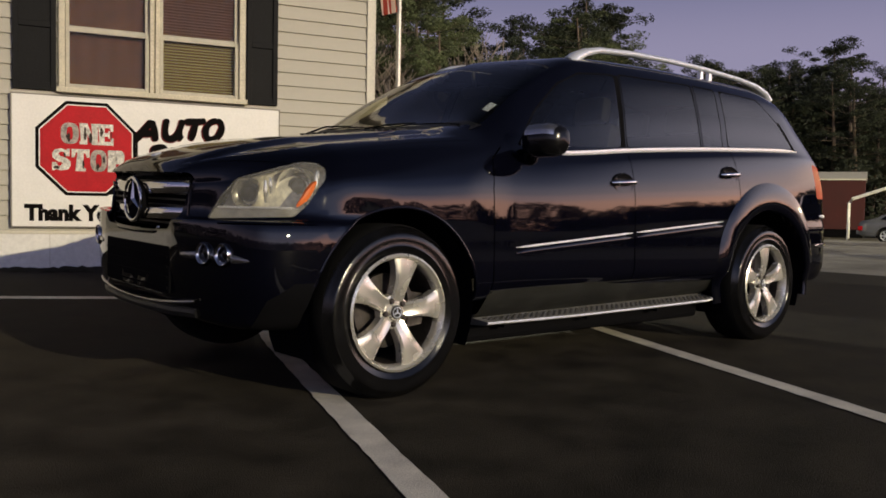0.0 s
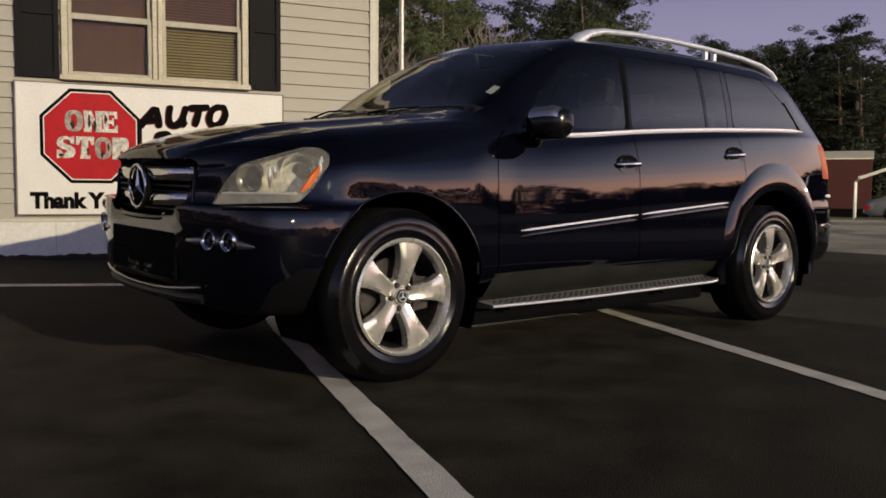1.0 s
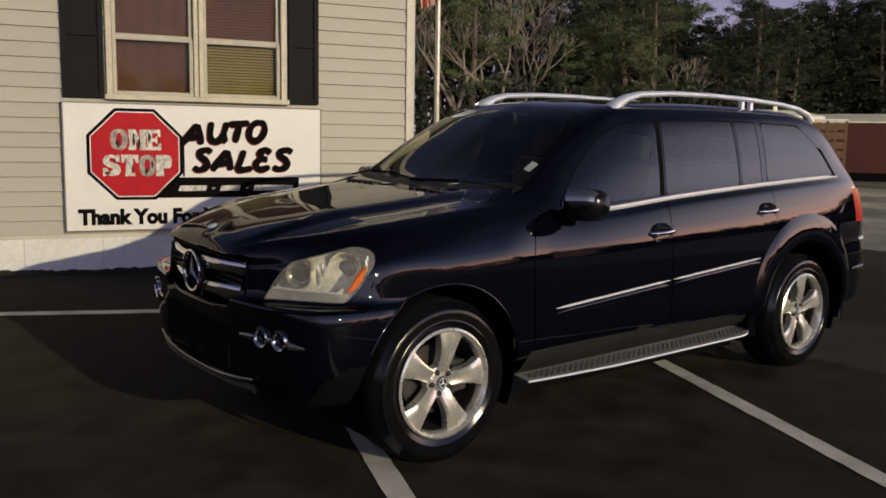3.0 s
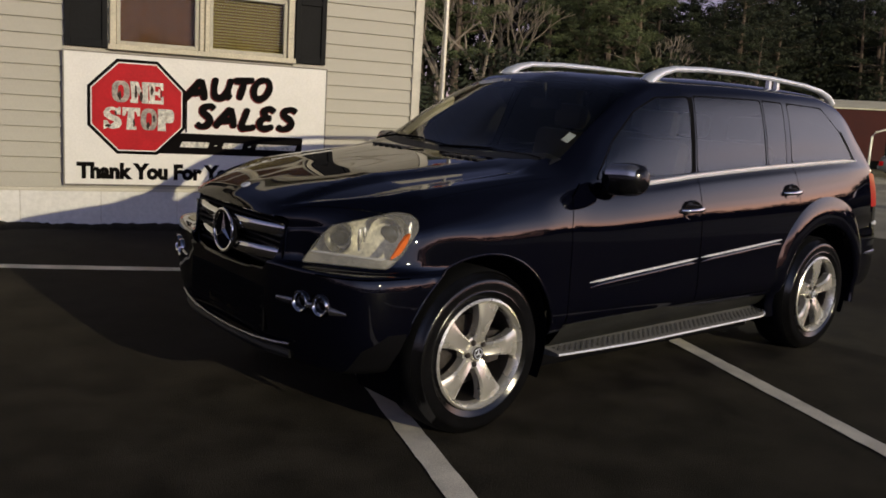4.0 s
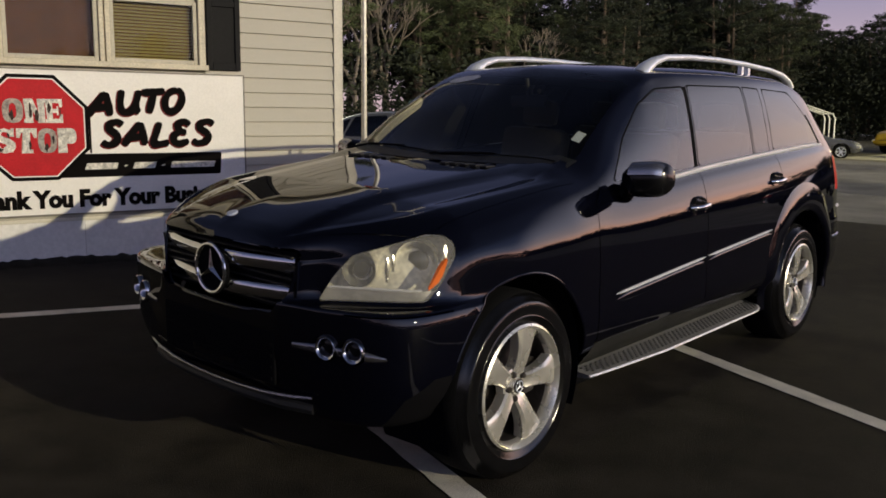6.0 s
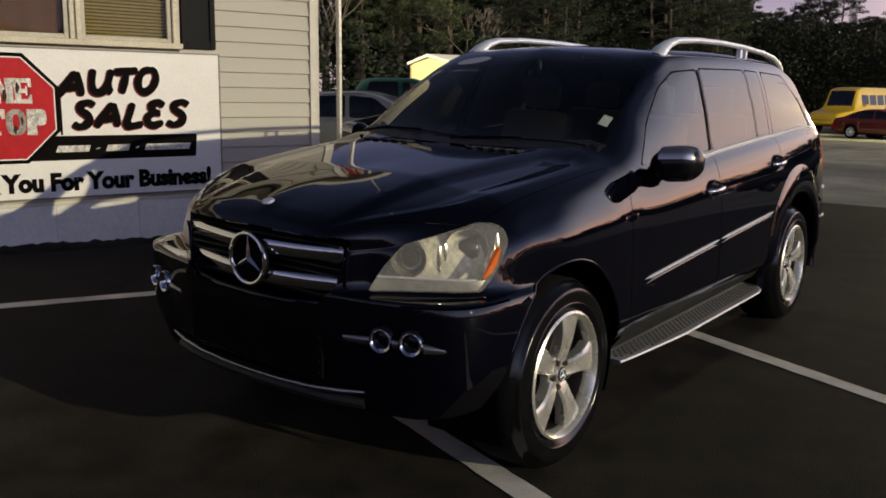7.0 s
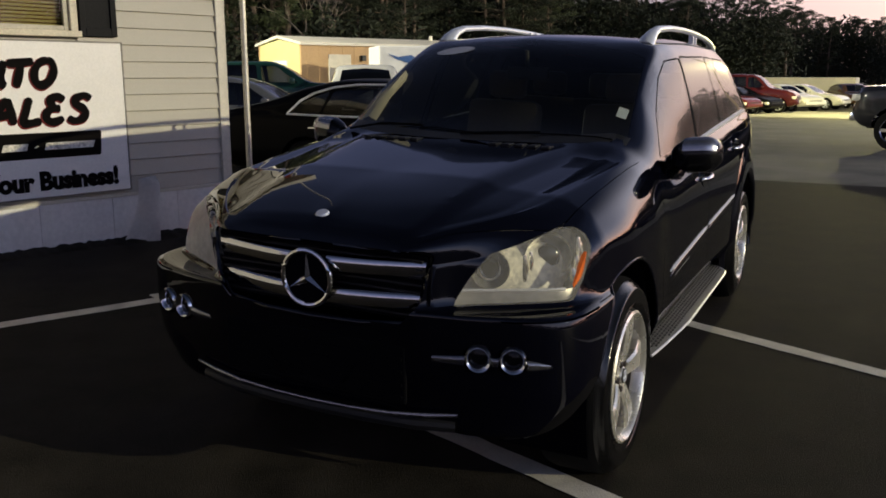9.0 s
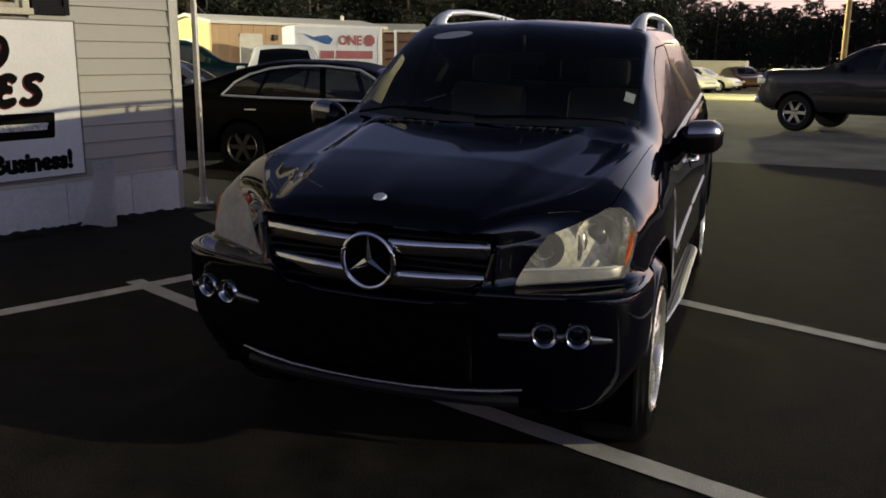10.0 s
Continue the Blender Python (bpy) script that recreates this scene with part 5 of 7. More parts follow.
    # head lamp: lens, housing, reflectors, amber side
    lamp_ob = part("headlamp", panel((LAMP,), which, 0.0), LENS if s > 0 else FAR_LENS, car, "clouded yellowed headlamp lens", smooth=True, angle=80)
    lamp_ob.visible_shadow = False
    bm = panel((LAMP,), which, 0.0)
    for v in bm.verts:
        v.co += Vector((0.075, s * 0.075, 0.0))
    part("housing", bm, LAMP_HAZE, lamp_ob, "cloudy silver lamp bowl", smooth=True, angle=80)
    # grey strip along the foot of the lamp, with a bright ledge over it
    bm = panel((LAMP,), which, 0.0)
    bmesh.ops.bisect_plane(bm, geom=bm.verts[:] + bm.edges[:] + bm.faces[:], plane_co=(0, 0, 0.836), plane_no=(0, 0, 1), clear_outer=True)
    for v in bm.verts:
        v.co += Vector((0.016, s * 0.016, 0.0))
    part("lamp_strip", bm, LAMP_STRIP, lamp_ob, "grey strip along the lamp foot", smooth=True, angle=80)
    bm = bmesh.new()
    xs_ = [-0.715 + (0.715 - 0.535) * i / 8 for i in range(9)]
    tube(bm, [(x + 0.014, -s * (skin_y(x, 0.838) - 0.014), 0.838) for x in xs_], 0.006, 6)
    part("lamp_ledge", bm, BRIGHT, lamp_ob, smooth=True)
    for cx, cy, cz, r in ((-0.60, 0.575, 0.898, 0.068), (-0.455, 0.735, 0.928, 0.084)):
        bm = bmesh.new()
        to = Matrix.Translation((cx, -s * cy, cz)) @ Vector((-1, -s * 0.55, 0)).to_track_quat("Y", "Z").to_matrix().to_4x4()
        lathe(bm, [(0.01, -0.045), (r * 0.6, -0.03), (r * 0.95, 0.0), (r, 0.012), (r * 1.05, 0.0), (r * 1.05, -0.05)], 24, to)
        part("reflector", bm, REFLECTOR, lamp_ob, smooth=True)
        bm = bmesh.new()
        lathe(bm, [(0.0, 0.004), (r * 0.40, 0.0), (r * 0.52, -0.010), (r * 0.52, -0.05)], 24, to)
        part("projector", bm, PROJECTOR, lamp_ob, smooth=True)
    # Slim reflective tubes, added only to give the lamp its bright glints.
    for k, (x, z0, z1, r) in enumerate(((-0.485, 0.85, 0.90, 0.013), (-0.462, 0.86, 0.94, 0.014), (-0.438, 0.89, 0.985, 0.014), (-0.425, 0.94, 1.0, 0.011), (-0.60, 0.86, 0.955, 0.012), (-0.585, 0.90, 0.965, 0.010), (-0.70, 0.80, 0.838, 0.009))):
        y = skin_y(x, (z0 + z1) / 2) - 0.03
        part("lamp_rib", tube(bmesh.new(), [(x + 0.03, -s * y, z0), (x + 0.028, -s * (y + 0.004), (z0 + z1) / 2), (x + 0.03, -s * y, z1)], [r * 0.5, r, r * 0.5], 8), REFLECTOR, lamp_ob, smooth=True)
    part("amber_marker", ribbon([(-0.512, 0.846), (-0.492, 0.868), (-0.472, 0.892), (-0.452, 0.917), (-0.437, 0.937), (-0.426, 0.95)], 0.05, 0.003, s), AMBER, lamp_ob, "amber side marker", smooth=True)
    # fog lamps between the pieces of a bright bar
    plan_x = lambda y: float(np.interp(y, [k[1] for k in W_LOW[:9]], [k[0] for k in W_LOW[:9]]))
    bar_at = lambda y: (plan_x(y) - 0.002, -s * y, float(line(BAR_Z, y)))
    bars = []
    for y0, y1, r0, r1 in ((0.475, 0.582, 0.007, 0.012), (0.670, 0.692, 0.011, 0.011), (0.780, 0.865, 0.013, 0.007)):
        fog = tube(bmesh.new(), [bar_at(y0 + (y1 - y0) * i / 3) for i in range(4)], [r0 + (r1 - r0) * i / 3 for i in range(4)], 12, flat=1.5)
        bars.append(part("fog_lamp_bar", fog, DULL_CHROME, car, "chrome fog lamp bar", smooth=True))
    fog_ob = bars[0]
    for cx, cy in ((plan_x(0.626) + 0.002, 0.626), (plan_x(0.736) + 0.003, 0.736)):
        to = Matrix.Translation((cx, -s * cy, 0.645)) @ Vector((-1, -s * 0.30, 0)).to_track_quat("Y", "Z").to_matrix().to_4x4()
        bm = bmesh.new()
        lathe(bm, [(0.036, -0.04), (0.046, -0.03), (0.047, 0.018), (0.043, 0.027), (0.036, 0.022), (0.031, 0.004), (0.030, -0.012)], 28, to)
        f = part("fog_lamp", bm, CHROME, fog_ob, "round fog lamp in a chrome ring", smooth=True)
        bm = bmesh.new()
        lathe(bm, [(0, 0.004), (0.018, 0.002), (0.033, -0.006), (0.034, -0.03)], 24, to)
        part("fog_lens", bm, BLACK_GLOSS, fog_ob, "dark glossy lens", smooth=True)
bm = bmesh.new()
edge_ = [(-0.853, 0.56, 0.438), (-0.885, 0.46, 0.428), (-0.908, 0.32, 0.418), (-0.915, 0.16, 0.413), (-0.917, 0.0, 0.412)]
tube(bm, [(x, -y, z) for x, y, z in edge_] + [(x, y, z) for x, y, z in edge_[-2::-1]], [0.006, 0.009, 0.008, 0.006, 0.006, 0.006, 0.008, 0.009, 0.006], 8)
part("bumper_lip", bm, DULL_CHROME, car, "thin bright strip along the bumper lip", smooth=True)
bm = bmesh.new()
lip = [(-0.84, -0.54), (-0.895, -0.40), (-0.915, -0.20), (-0.918, 0.0), (-0.915, 0.20), (-0.895, 0.40), (-0.84, 0.54)]
tube(bm, [(x + 0.02, y, 0.385) for x, y in lip], 0.022, 8)
part("skid_plate", bm, BLACK_PLASTIC, car, smooth=True)
# lower intake: dark slatted opening
bm = bmesh.new()
for i in range(4):
    box(bm, -0.912, -0.90, -0.37, 0.37, 0.475 + 0.045 * i, 0.487 + 0.045 * i, 0.002)
part("lower_intake", bm, DARK, car, "black slatted lower intake")
bm = bmesh.new()
box(bm, -0.905, -0.885, -0.385, 0.385, 0.455, 0.665, 0.01)
part("intake_back", bm, DARK, car)

# grille: dark pocket, two broad bright bars and the round emblem
bm = bmesh.new()
box(bm, -0.79, -0.775, -0.43, 0.43, 0.735, 0.965)
grille = part("grille", bm, DARK, car, "dark grille with two bright bars")
bm = bmesh.new()
for i in range(8):
    z = 0.752 + 0.027 * i
    box(bm, -0.815, -0.792, -0.415, 0.415, z, z + 0.008)
part("mesh_slats", bm, BLACK_PLASTIC, grille)
for zc, hw in ((0.922, 0.425), (0.808, 0.405)):
    for s in (1, -1):
        bm = bmesh.new()
        rows = []
        for i in range(15):
            y = 0.07 + (hw - 0.07) * i / 14
            x = -0.893 + 0.110 * (y / 0.446) ** 2.2
            rows.append([bm.verts.new((x + dx, s * y, zc + dz)) for dx, dz in ((0.03, -0.030), (0.004, -0.028), (-0.006, -0.006), (-0.004, 0.018), (0.006, 0.026), (0.03, 0.028))])
        for a, b in zip(rows, rows[1:]):
            for k in range(5):
                bm.faces.new((a[k], b[k], b[k + 1], a[k + 1]))
        bm.faces.new(rows[-1])
        bmesh.ops.recalc_face_normals(bm, faces=bm.faces)
        part("grille_bar", bm, CHROME, grille, "broad bright grille bar", smooth=True, angle=50)
part("emblem_ring", tube(bmesh.new(), [(-0.925, 0.098 * math.cos(2 * math.pi * i / 40), 0.862 + 0.098 * math.sin(2 * math.pi * i / 40)) for i in range(40)], 0.0095, 8, closed=True), CHROME, grille, "round chrome emblem ring", smooth=True)
bm = bmesh.new()
lathe(bm, [(0, 0.0), (0.094, 0.0), (0.097, -0.02), (0.06, -0.06)], 32, Matrix.Translation((-0.912, 0, 0.862)) @ Vector((-1, 0, 0)).to_track_quat("Y", "Z").to_matrix().to_4x4())
part("emblem_disc", bm, DARK, grille, smooth=True)
bm = bmesh.new()
tip = bm.verts.new((-0.938, 0, 0.862))
ring = []
for i in range(6):
    a = radians(90 + 60 * i)
    r = 0.094 if i % 2 == 0 else 0.0165
    ring.append(bm.verts.new((-0.922 if i % 2 == 0 else -0.920, r * math.cos(a), 0.862 + r * math.sin(a))))
for i in range(6):
    bm.faces.new((tip, ring[i], ring[(i + 1) % 6]))
bm.faces.new(ring[::-1])
part("emblem_spokes", bm, CHROME, grille)
bm = bmesh.new()
tube(bm, [(-0.80, -0.452, 0.935), (-0.815, -0.435, 0.80), (-0.86, -0.37, 0.732), (-0.90, -0.2, 0.724), (-0.905, 0, 0.722), (-0.90, 0.2, 0.724), (-0.86, 0.37, 0.732), (-0.815, 0.435, 0.80), (-0.80, 0.452, 0.935)], 0.012, 10)
part("grille_frame", bm, PAINT, grille, smooth=True)
bm = bmesh.new()
lathe(bm, [(0, 0.006), (0.022, 0.004), (0.027, -0.004)], 20, Matrix.Translation((-0.77, 0, skin_z(-0.77, 0))) @ pose(0, 0, 0, 0, -20, 0) @ Matrix.Rotation(radians(90), 4, "X"))
part("hood_badge", bm, SATIN, car, "small round badge", smooth=True)

# cowl, wipers, washer nozzles, vents in the hood
bm = bmesh.new()
rows = []
for i in range(21):
    y = -0.74 + 1.48 * i / 20
    x0 = 0.44 + 0.16 * (abs(y) / 0.74) ** 2.5
    rows.append([bm.verts.new((x0 - 0.055, y, skin_z(x0 - 0.06, y) + 0.002)), bm.verts.new((x0 - 0.01, y, skin_z(x0 - 0.01, y) + 0.006)), bm.verts.new((x0 + 0.03, y, skin_z(x0 + 0.03, y) + 0.003))])
for a, b in zip(rows, rows[1:]):
    for k in range(2):
        bm.faces.new((a[k], a[k + 1], b[k + 1], b[k]))
part("cowl", bm, BLACK_PLASTIC, car, smooth=True)
for y0, y1, dx in ((-0.68, -0.02, 0.0), (-0.02, 0.55, 0.015)):
    bm = bmesh.new()
    pts = []
    for i in range(11):
        t = i / 10
        y = y0 + (y1 - y0) * t
        x = 0.475 + 0.13 * abs(y) ** 1.6 + 0.02 * math.sin(math.pi * t) + dx
        pts.append((x - 0.012, y, skin_z(x - 0.012, y) + 0.006))
    tube(bm, pts, [0.0035] * 11, 6)
    w = part("wiper", bm, DARK, car, smooth=True)
    bm = bmesh.new()
    mid = pts[5]
    tube(bm, [(mid[0], mid[1], mid[2] + 0.008), (mid[0] - 0.05, mid[1] + 0.20, mid[2] + 0.004), (0.45, mid[1] + 0.38, skin_z(0.45, mid[1] + 0.38) + 0.012)], [0.004, 0.005, 0.006], 8)
    part("wiper_arm", bm, DARK, w, smooth=True)
for i in range(5):
    for s in (1, -1):
        bm = bmesh.new()
        y = -s * (0.20 + 0.062 * i)
        z = skin_z(0.33, y)
        box(bm, 0.29, 0.36, y - 0.02, y + 0.02, z - 0.004, z + 0.006, 0.003)
        part("hood_vent", bm, BLACK_PLASTIC, car)

# windscreen stickers
def on_screen(x, y, lift=0.004):
    return Vector((x, y, skin_z(x, y) + lift))


def screen_patch(x0, x1, y0, y1, oval=False):
    bm = bmesh.new()
    if oval:
        c = [on_screen((x0 + x1) / 2 + (x1 - x0) / 2 * math.cos(a), (y0 + y1) / 2 + (y1 - y0) / 2 * math.sin(a), 0.003) for a in [2 * math.pi * i / 24 for i in range(24)]]
    else:
        c = [on_screen(x, y, -0.004) for x, y in ((x0, y0), (x1, y0), (x1, y1), (x0, y1))]
    bm.faces.new([bm.verts.new(p) for p in c])
    bmesh.ops.recalc_face_normals(bm, faces=bm.faces)
    return bm


part("sticker", screen_patch(0.715, 0.780, -0.690, -0.642), STICKER, car, "small white inspection sticker")
part("oval_sticker", screen_patch(1.10, 1.19, 0.27, 0.50, True), PALE_STICKER, car, "faint grey oval price sticker")

# cabin: floor, dashboard, wheel, seats, mirror
part("cabin_floor", boxes((0.45, 3.9, -0.80, 0.80, 0.44, 0.50)), DASH, car)
# Box added below the floor, hung low to block light leaking under the car.
part("underbody", boxes((0.45, 2.6, -0.74, 0.74, 0.165, 0.43), bevel=0.03), DARK, car)
bm = bmesh.new()
prism(bm, [(0.42, 0.75), (1.02, 0.75), (1.05, 0.95), (0.98, 1.12), (0.85, 1.17), (0.55, 1.16), (0.45, 1.10)], -0.78, 0.78)
part("dashboard", bm, DASH, car, smooth=True, angle=30)
bm = bmesh.new()
tube(bm, [(1.16 + 0.075 * math.sin(2 * math.pi * i / 28), -0.38 + 0.185 * math.cos(2 * math.pi * i / 28), 1.05 + 0.17 * math.sin(2 * math.pi * i / 28)) for i in range(28)], 0.015, 8, closed=True)
part("steering_wheel", bm, DASH, car, smooth=True)
for x, y in ((1.75, -0.38), (1.75, 0.38), (2.65, -0.42), (2.65, 0.42), (2.65, 0.0)):
    bm = bmesh.new()
    box(bm, x - 0.50, x + 0.02, y - 0.24, y + 0.24, 0.72, 0.88, 0.05)
    seat = part("seat", bm, SEAT_CLOTH, car, smooth=True)
    bm = bmesh.new()
    box(bm, -0.07, 0.07, y - 0.24, y + 0.24, 0.0, 0.56, 0.05, Matrix.Translation((x, 0, 0.84)) @ pose(0, 0, 0, 0, 14, 0))
    part("backrest", bm, SEAT_CLOTH, seat, smooth=True)
    bm = bmesh.new()
    box(bm, -0.05, 0.05, y - 0.125, y + 0.125, 0.0, 0.17, 0.04, Matrix.Translation((x + 0.15, 0, 1.40)) @ pose(0, 0, 0, 0, 10, 0))
    tube(bm, [(x + 0.14, y - 0.05, 1.34), (x + 0.16, y - 0.05, 1.45)], 0.008, 6)
    tube(bm, [(x + 0.14, y + 0.05, 1.34), (x + 0.16, y + 0.05, 1.45)], 0.008, 6)
    part("headrest", bm, SEAT_CLOTH, seat, smooth=True)
bm = bmesh.new()
box(bm, 1.24, 1.27, -0.12, 0.12, 1.53, 1.60, 0.012)
tube(bm, [(1.25, 0, 1.59), (1.23, 0, 1.69)], 0.012, 8)
part("rear_view_mirror", bm, DASH, car, smooth=True)
# Beige strip stands in for the wall's reflection at the windscreen's far edge.
REFLECTION_BEIGE = mat("beige_wall_reflection", (0.52, 0.47, 0.36), 0.7, vary=0.1, size=6)
bm = bmesh.new()
rows = []
for i in range(9):
    t = i / 8
    x, y = 0.66 + 0.40 * t, 0.715 - 0.047 * t
    wide = 0.10 - 0.075 * t
    rows.append([bm.verts.new(on_screen(x, y - k, -0.018 - d)) for k, d in ((0.0, 0.0), (wide * 0.5, 0.004), (wide, 0.03), (wide * 0.5, 0.06), (0.0, 0.05))])
for a, b in zip(rows, rows[1:]):
    for k in range(5):
        bm.faces.new((a[k], a[(k + 1) % 5], b[(k + 1) % 5], b[k]))
bmesh.ops.recalc_face_normals(bm, faces=bm.faces)
part("pillar_trim", bm, REFLECTION_BEIGE, car, "beige strip standing in for the wall reflected in the windscreen", smooth=True)


# the car leans a little away from the wall on the sloping lot; its nose is blunt
def settle(x, y, z):
    lean = y + math.sqrt(y * y + 0.0225) - 0.15
    if x < -0.78:
        x = -0.78 + 0.69 * (x + 0.78)
    if x > 2.3:
        x += 0.075 * smooth_step(2.3, 4.1, x) + 0.03 * smooth_step(2.9, 3.5, x)
    if x < -0.3 and y > 0.25:
        near_end = smooth_step(-0.3, -0.5, x) * smooth_step(0.25, 0.45, y)
        y += near_end * (0.024 * smooth_step(0.77, 0.84, z) * smooth_step(1.10, 1.04, z) - 0.008 * smooth_step(0.77, 0.70, z))
    return x, y * 1.008 + 0.006, z + 0.024 * lean


for ob in car.children_recursive:
    for v in ob.data.vertices:
        v.co = settle(*v.co)


# wheels
def wheel_parts(parent, m, turn=0, tone=ALLOY, radius=0.399, rim=0.255):
    """A five-spoke wheel with its tyre; the outside faces -y before m."""
    k = rim / 0.262
    R = radius
    bm = bmesh.new()
    lathe(bm, [(0.272 * k, 0.004), (0.274 * k, -0.004), (0.264 * k, -0.010), (0.254 * k, 0.0), (0.246 * k, 0.02), (0.243 * k, 0.045)], 64)
    w = part("wheel", bm, tone, parent, "silver five-spoke alloy wheel", m, smooth=True, angle=40)
    rim_ob = tyre = w
    bm = bmesh.new()
    lathe(bm, [(0.243 * k, 0.044), (0.238 * k, 0.10), (0.234 * k, 0.22)], 48)
    part("barrel", bm, BRAKE, w, "dark inner barrel", smooth=True)
    bm = bmesh.new()
    lathe(bm, [(0.250 * k, 0.02), (0.270 * k, 0.004), (R * 0.735, -0.004), (R * 0.75, -0.008), (R * 0.765, -0.005), (R * 0.82, -0.009), (R * 0.88, -0.006), (R * 0.90, -0.002), (R * 0.905, 0.004), (R * 0.945, 0.016), (R * 0.975, 0.032)], 72)
    part("tyre", bm, TYRE, w, "glossy dressed black tyre", smooth=True, angle=60)
    bm = bmesh.new()
    lathe(bm, [(R * 0.975, 0.030), (R * 0.996, 0.055), (R, 0.11), (R, 0.17), (R * 0.996, 0.225), (R * 0.97, 0.255), (R * 0.80, 0.275), (0.25 * k, 0.25)], 56)
    part("tread", bm, TREAD, tyre, smooth=True, angle=60)
    for i in range(5):
        to = Matrix.Rotation(-radians(90 + turn + 72 * i), 4, "Y")
        bm = bmesh.new()
        rows = []
        for j in range(13):
            t = j / 12
            r = (0.045 + 0.207 * t) * k
            hw = (0.037 - 0.003 * math.sin(math.pi * t) + 0.040 * t ** 2.4) * k
            if t < 0.15:
                hw = 0.030 * k + 0.012 * k * (1 - t / 0.15)
            y = 0.030 - 0.020 * t ** 0.7 - 0.010 * math.sin(math.pi * t)
            bev = 0.010
            rows.append([bm.verts.new((r, yy, zz)) for yy, zz in ((y + 0.055, -hw), (y + bev, -hw), (y + 0.001, -hw * 0.72), (y + 0.006 * (1 - t), -hw * 0.25), (y + 0.006 * (1 - t), hw * 0.25), (y + 0.001, hw * 0.72), (y + bev, hw), (y + 0.055, hw))])
        for a, b in zip(rows, rows[1:]):
            for q in range(7):
                bm.faces.new((a[q], a[q + 1], b[q + 1], b[q]))
        bm.faces.new(rows[-1])
        bmesh.ops.transform(bm, matrix=to, verts=bm.verts)
        bmesh.ops.recalc_face_normals(bm, faces=bm.faces)
        part("spoke", bm, tone, rim_ob, smooth=True, angle=35)
    bm = bmesh.new()
    lathe(bm, [(0, 0.020), (0.034 * k, 0.020), (0.037 * k, 0.024), (0.037 * k, 0.034), (0.062 * k, 0.034), (0.080 * k, 0.040), (0.085 * k, 0.075)], 36)
    part("hub", bm, tone, rim_ob, smooth=True, angle=35)
    bm = bmesh.new()
    lathe(bm, [(0, 0.016), (0.030 * k, 0.016), (0.033 * k, 0.021)], 24)
    part("hub_cap", bm, BLACK_PLASTIC, rim_ob, "dark round hub cap", smooth=True)
    bm = bmesh.new()
    tube(bm, [(0.024 * k * math.cos(2 * math.pi * i / 20), 0.0145, 0.024 * k * math.sin(2 * math.pi * i / 20)) for i in range(20)], 0.002, 6, closed=True)
    for i in range(3):
        a = radians(90 + 120 * i)
        tube(bm, [(0, 0.014, 0), (0.024 * k * math.cos(a), 0.0145, 0.024 * k * math.sin(a))], [0.004, 0.0015], 6)
    part("hub_emblem", bm, SATIN, rim_ob, "small silver hub emblem", smooth=True)
    bolt = bmesh.new()
    lathe(bolt, [(0, 0.020), (0.010 * k, 0.020), (0.014 * k, 0.025), (0.014 * k, 0.045)], 12)
    bolt_me = mesh_of("bolt", bolt, BRAKE, True)
    for i in range(5):
        a = radians(90 + turn + 36 + 72 * i)
        part("bolt", bolt_me, BRAKE, rim_ob, m=pose(0.056 * k * math.cos(a), 0, 0.056 * k * math.sin(a)))
    bm = bmesh.new()
    lathe(bm, [(0.06 * k, 0.11), (0.175 * k, 0.11), (0.175 * k, 0.135), (0.06 * k, 0.135)], 40)
    part("brake_disc", bm, BRAKE, w, "grey iron brake disc", smooth=True)
    bm = bmesh.new()
    prism(bm, [(0.11 * k, -0.085 * k), (0.20 * k, -0.075 * k), (0.215 * k, 0.0), (0.20 * k, 0.075 * k), (0.11 * k, 0.085 * k), (0.125 * k, 0)], 0.085, 0.15)
    part("caliper", bm, BRAKE, w, smooth=True, angle=30)
    bm = bmesh.new()
    lathe(bm, [(0, 0.20), (0.24 * k, 0.20)], 32)
    part("barrel_back", bm, DARK, w)
    return w


for x in (-0.03, 3.11):
    wheel_parts(car, pose(x, -0.937, 0.376), -12 if x < 0 else 0)
    wheel_parts(car, pose(x, 0.937, 0.415, 0, 0, 180))
half.free()

# ---- other vehicles ----
def plain_wheel(parent, m, r, tone):
    bm = bmesh.new()
    lathe(bm, [(r * 0.62, 0.03), (r * 0.66, 0.0), (r * 0.93, 0.0), (r, 0.04), (r, 0.18), (r * 0.93, 0.21), (r * 0.5, 0.21)], 28)
    w = part("wheel", bm, TREAD, parent, "black tyre on a metal rim", m, smooth=True, angle=50)
    bm = bmesh.new()
    lathe(bm, [(r * 0.65, 0.0), (r * 0.63, -0.008), (r * 0.58, 0.01), (r * 0.56, 0.06)], 28)
    for i in range(6):
        box(bm, r * 0.08, r * 0.60, 0.012, 0.035, -r * 0.085, r * 0.085, 0, Matrix.Rotation(radians(60 * i), 4, "Y"))
    lathe(bm, [(0, 0.0), (r * 0.15, 0.004), (r * 0.18, 0.04)], 16)
    part("rim", bm, tone, w, smooth=True, angle=40)
    bm = bmesh.new()
    lathe(bm, [(0, 0.07), (r * 0.6, 0.07)], 20)
    part("rim_back", bm, DARK, w)


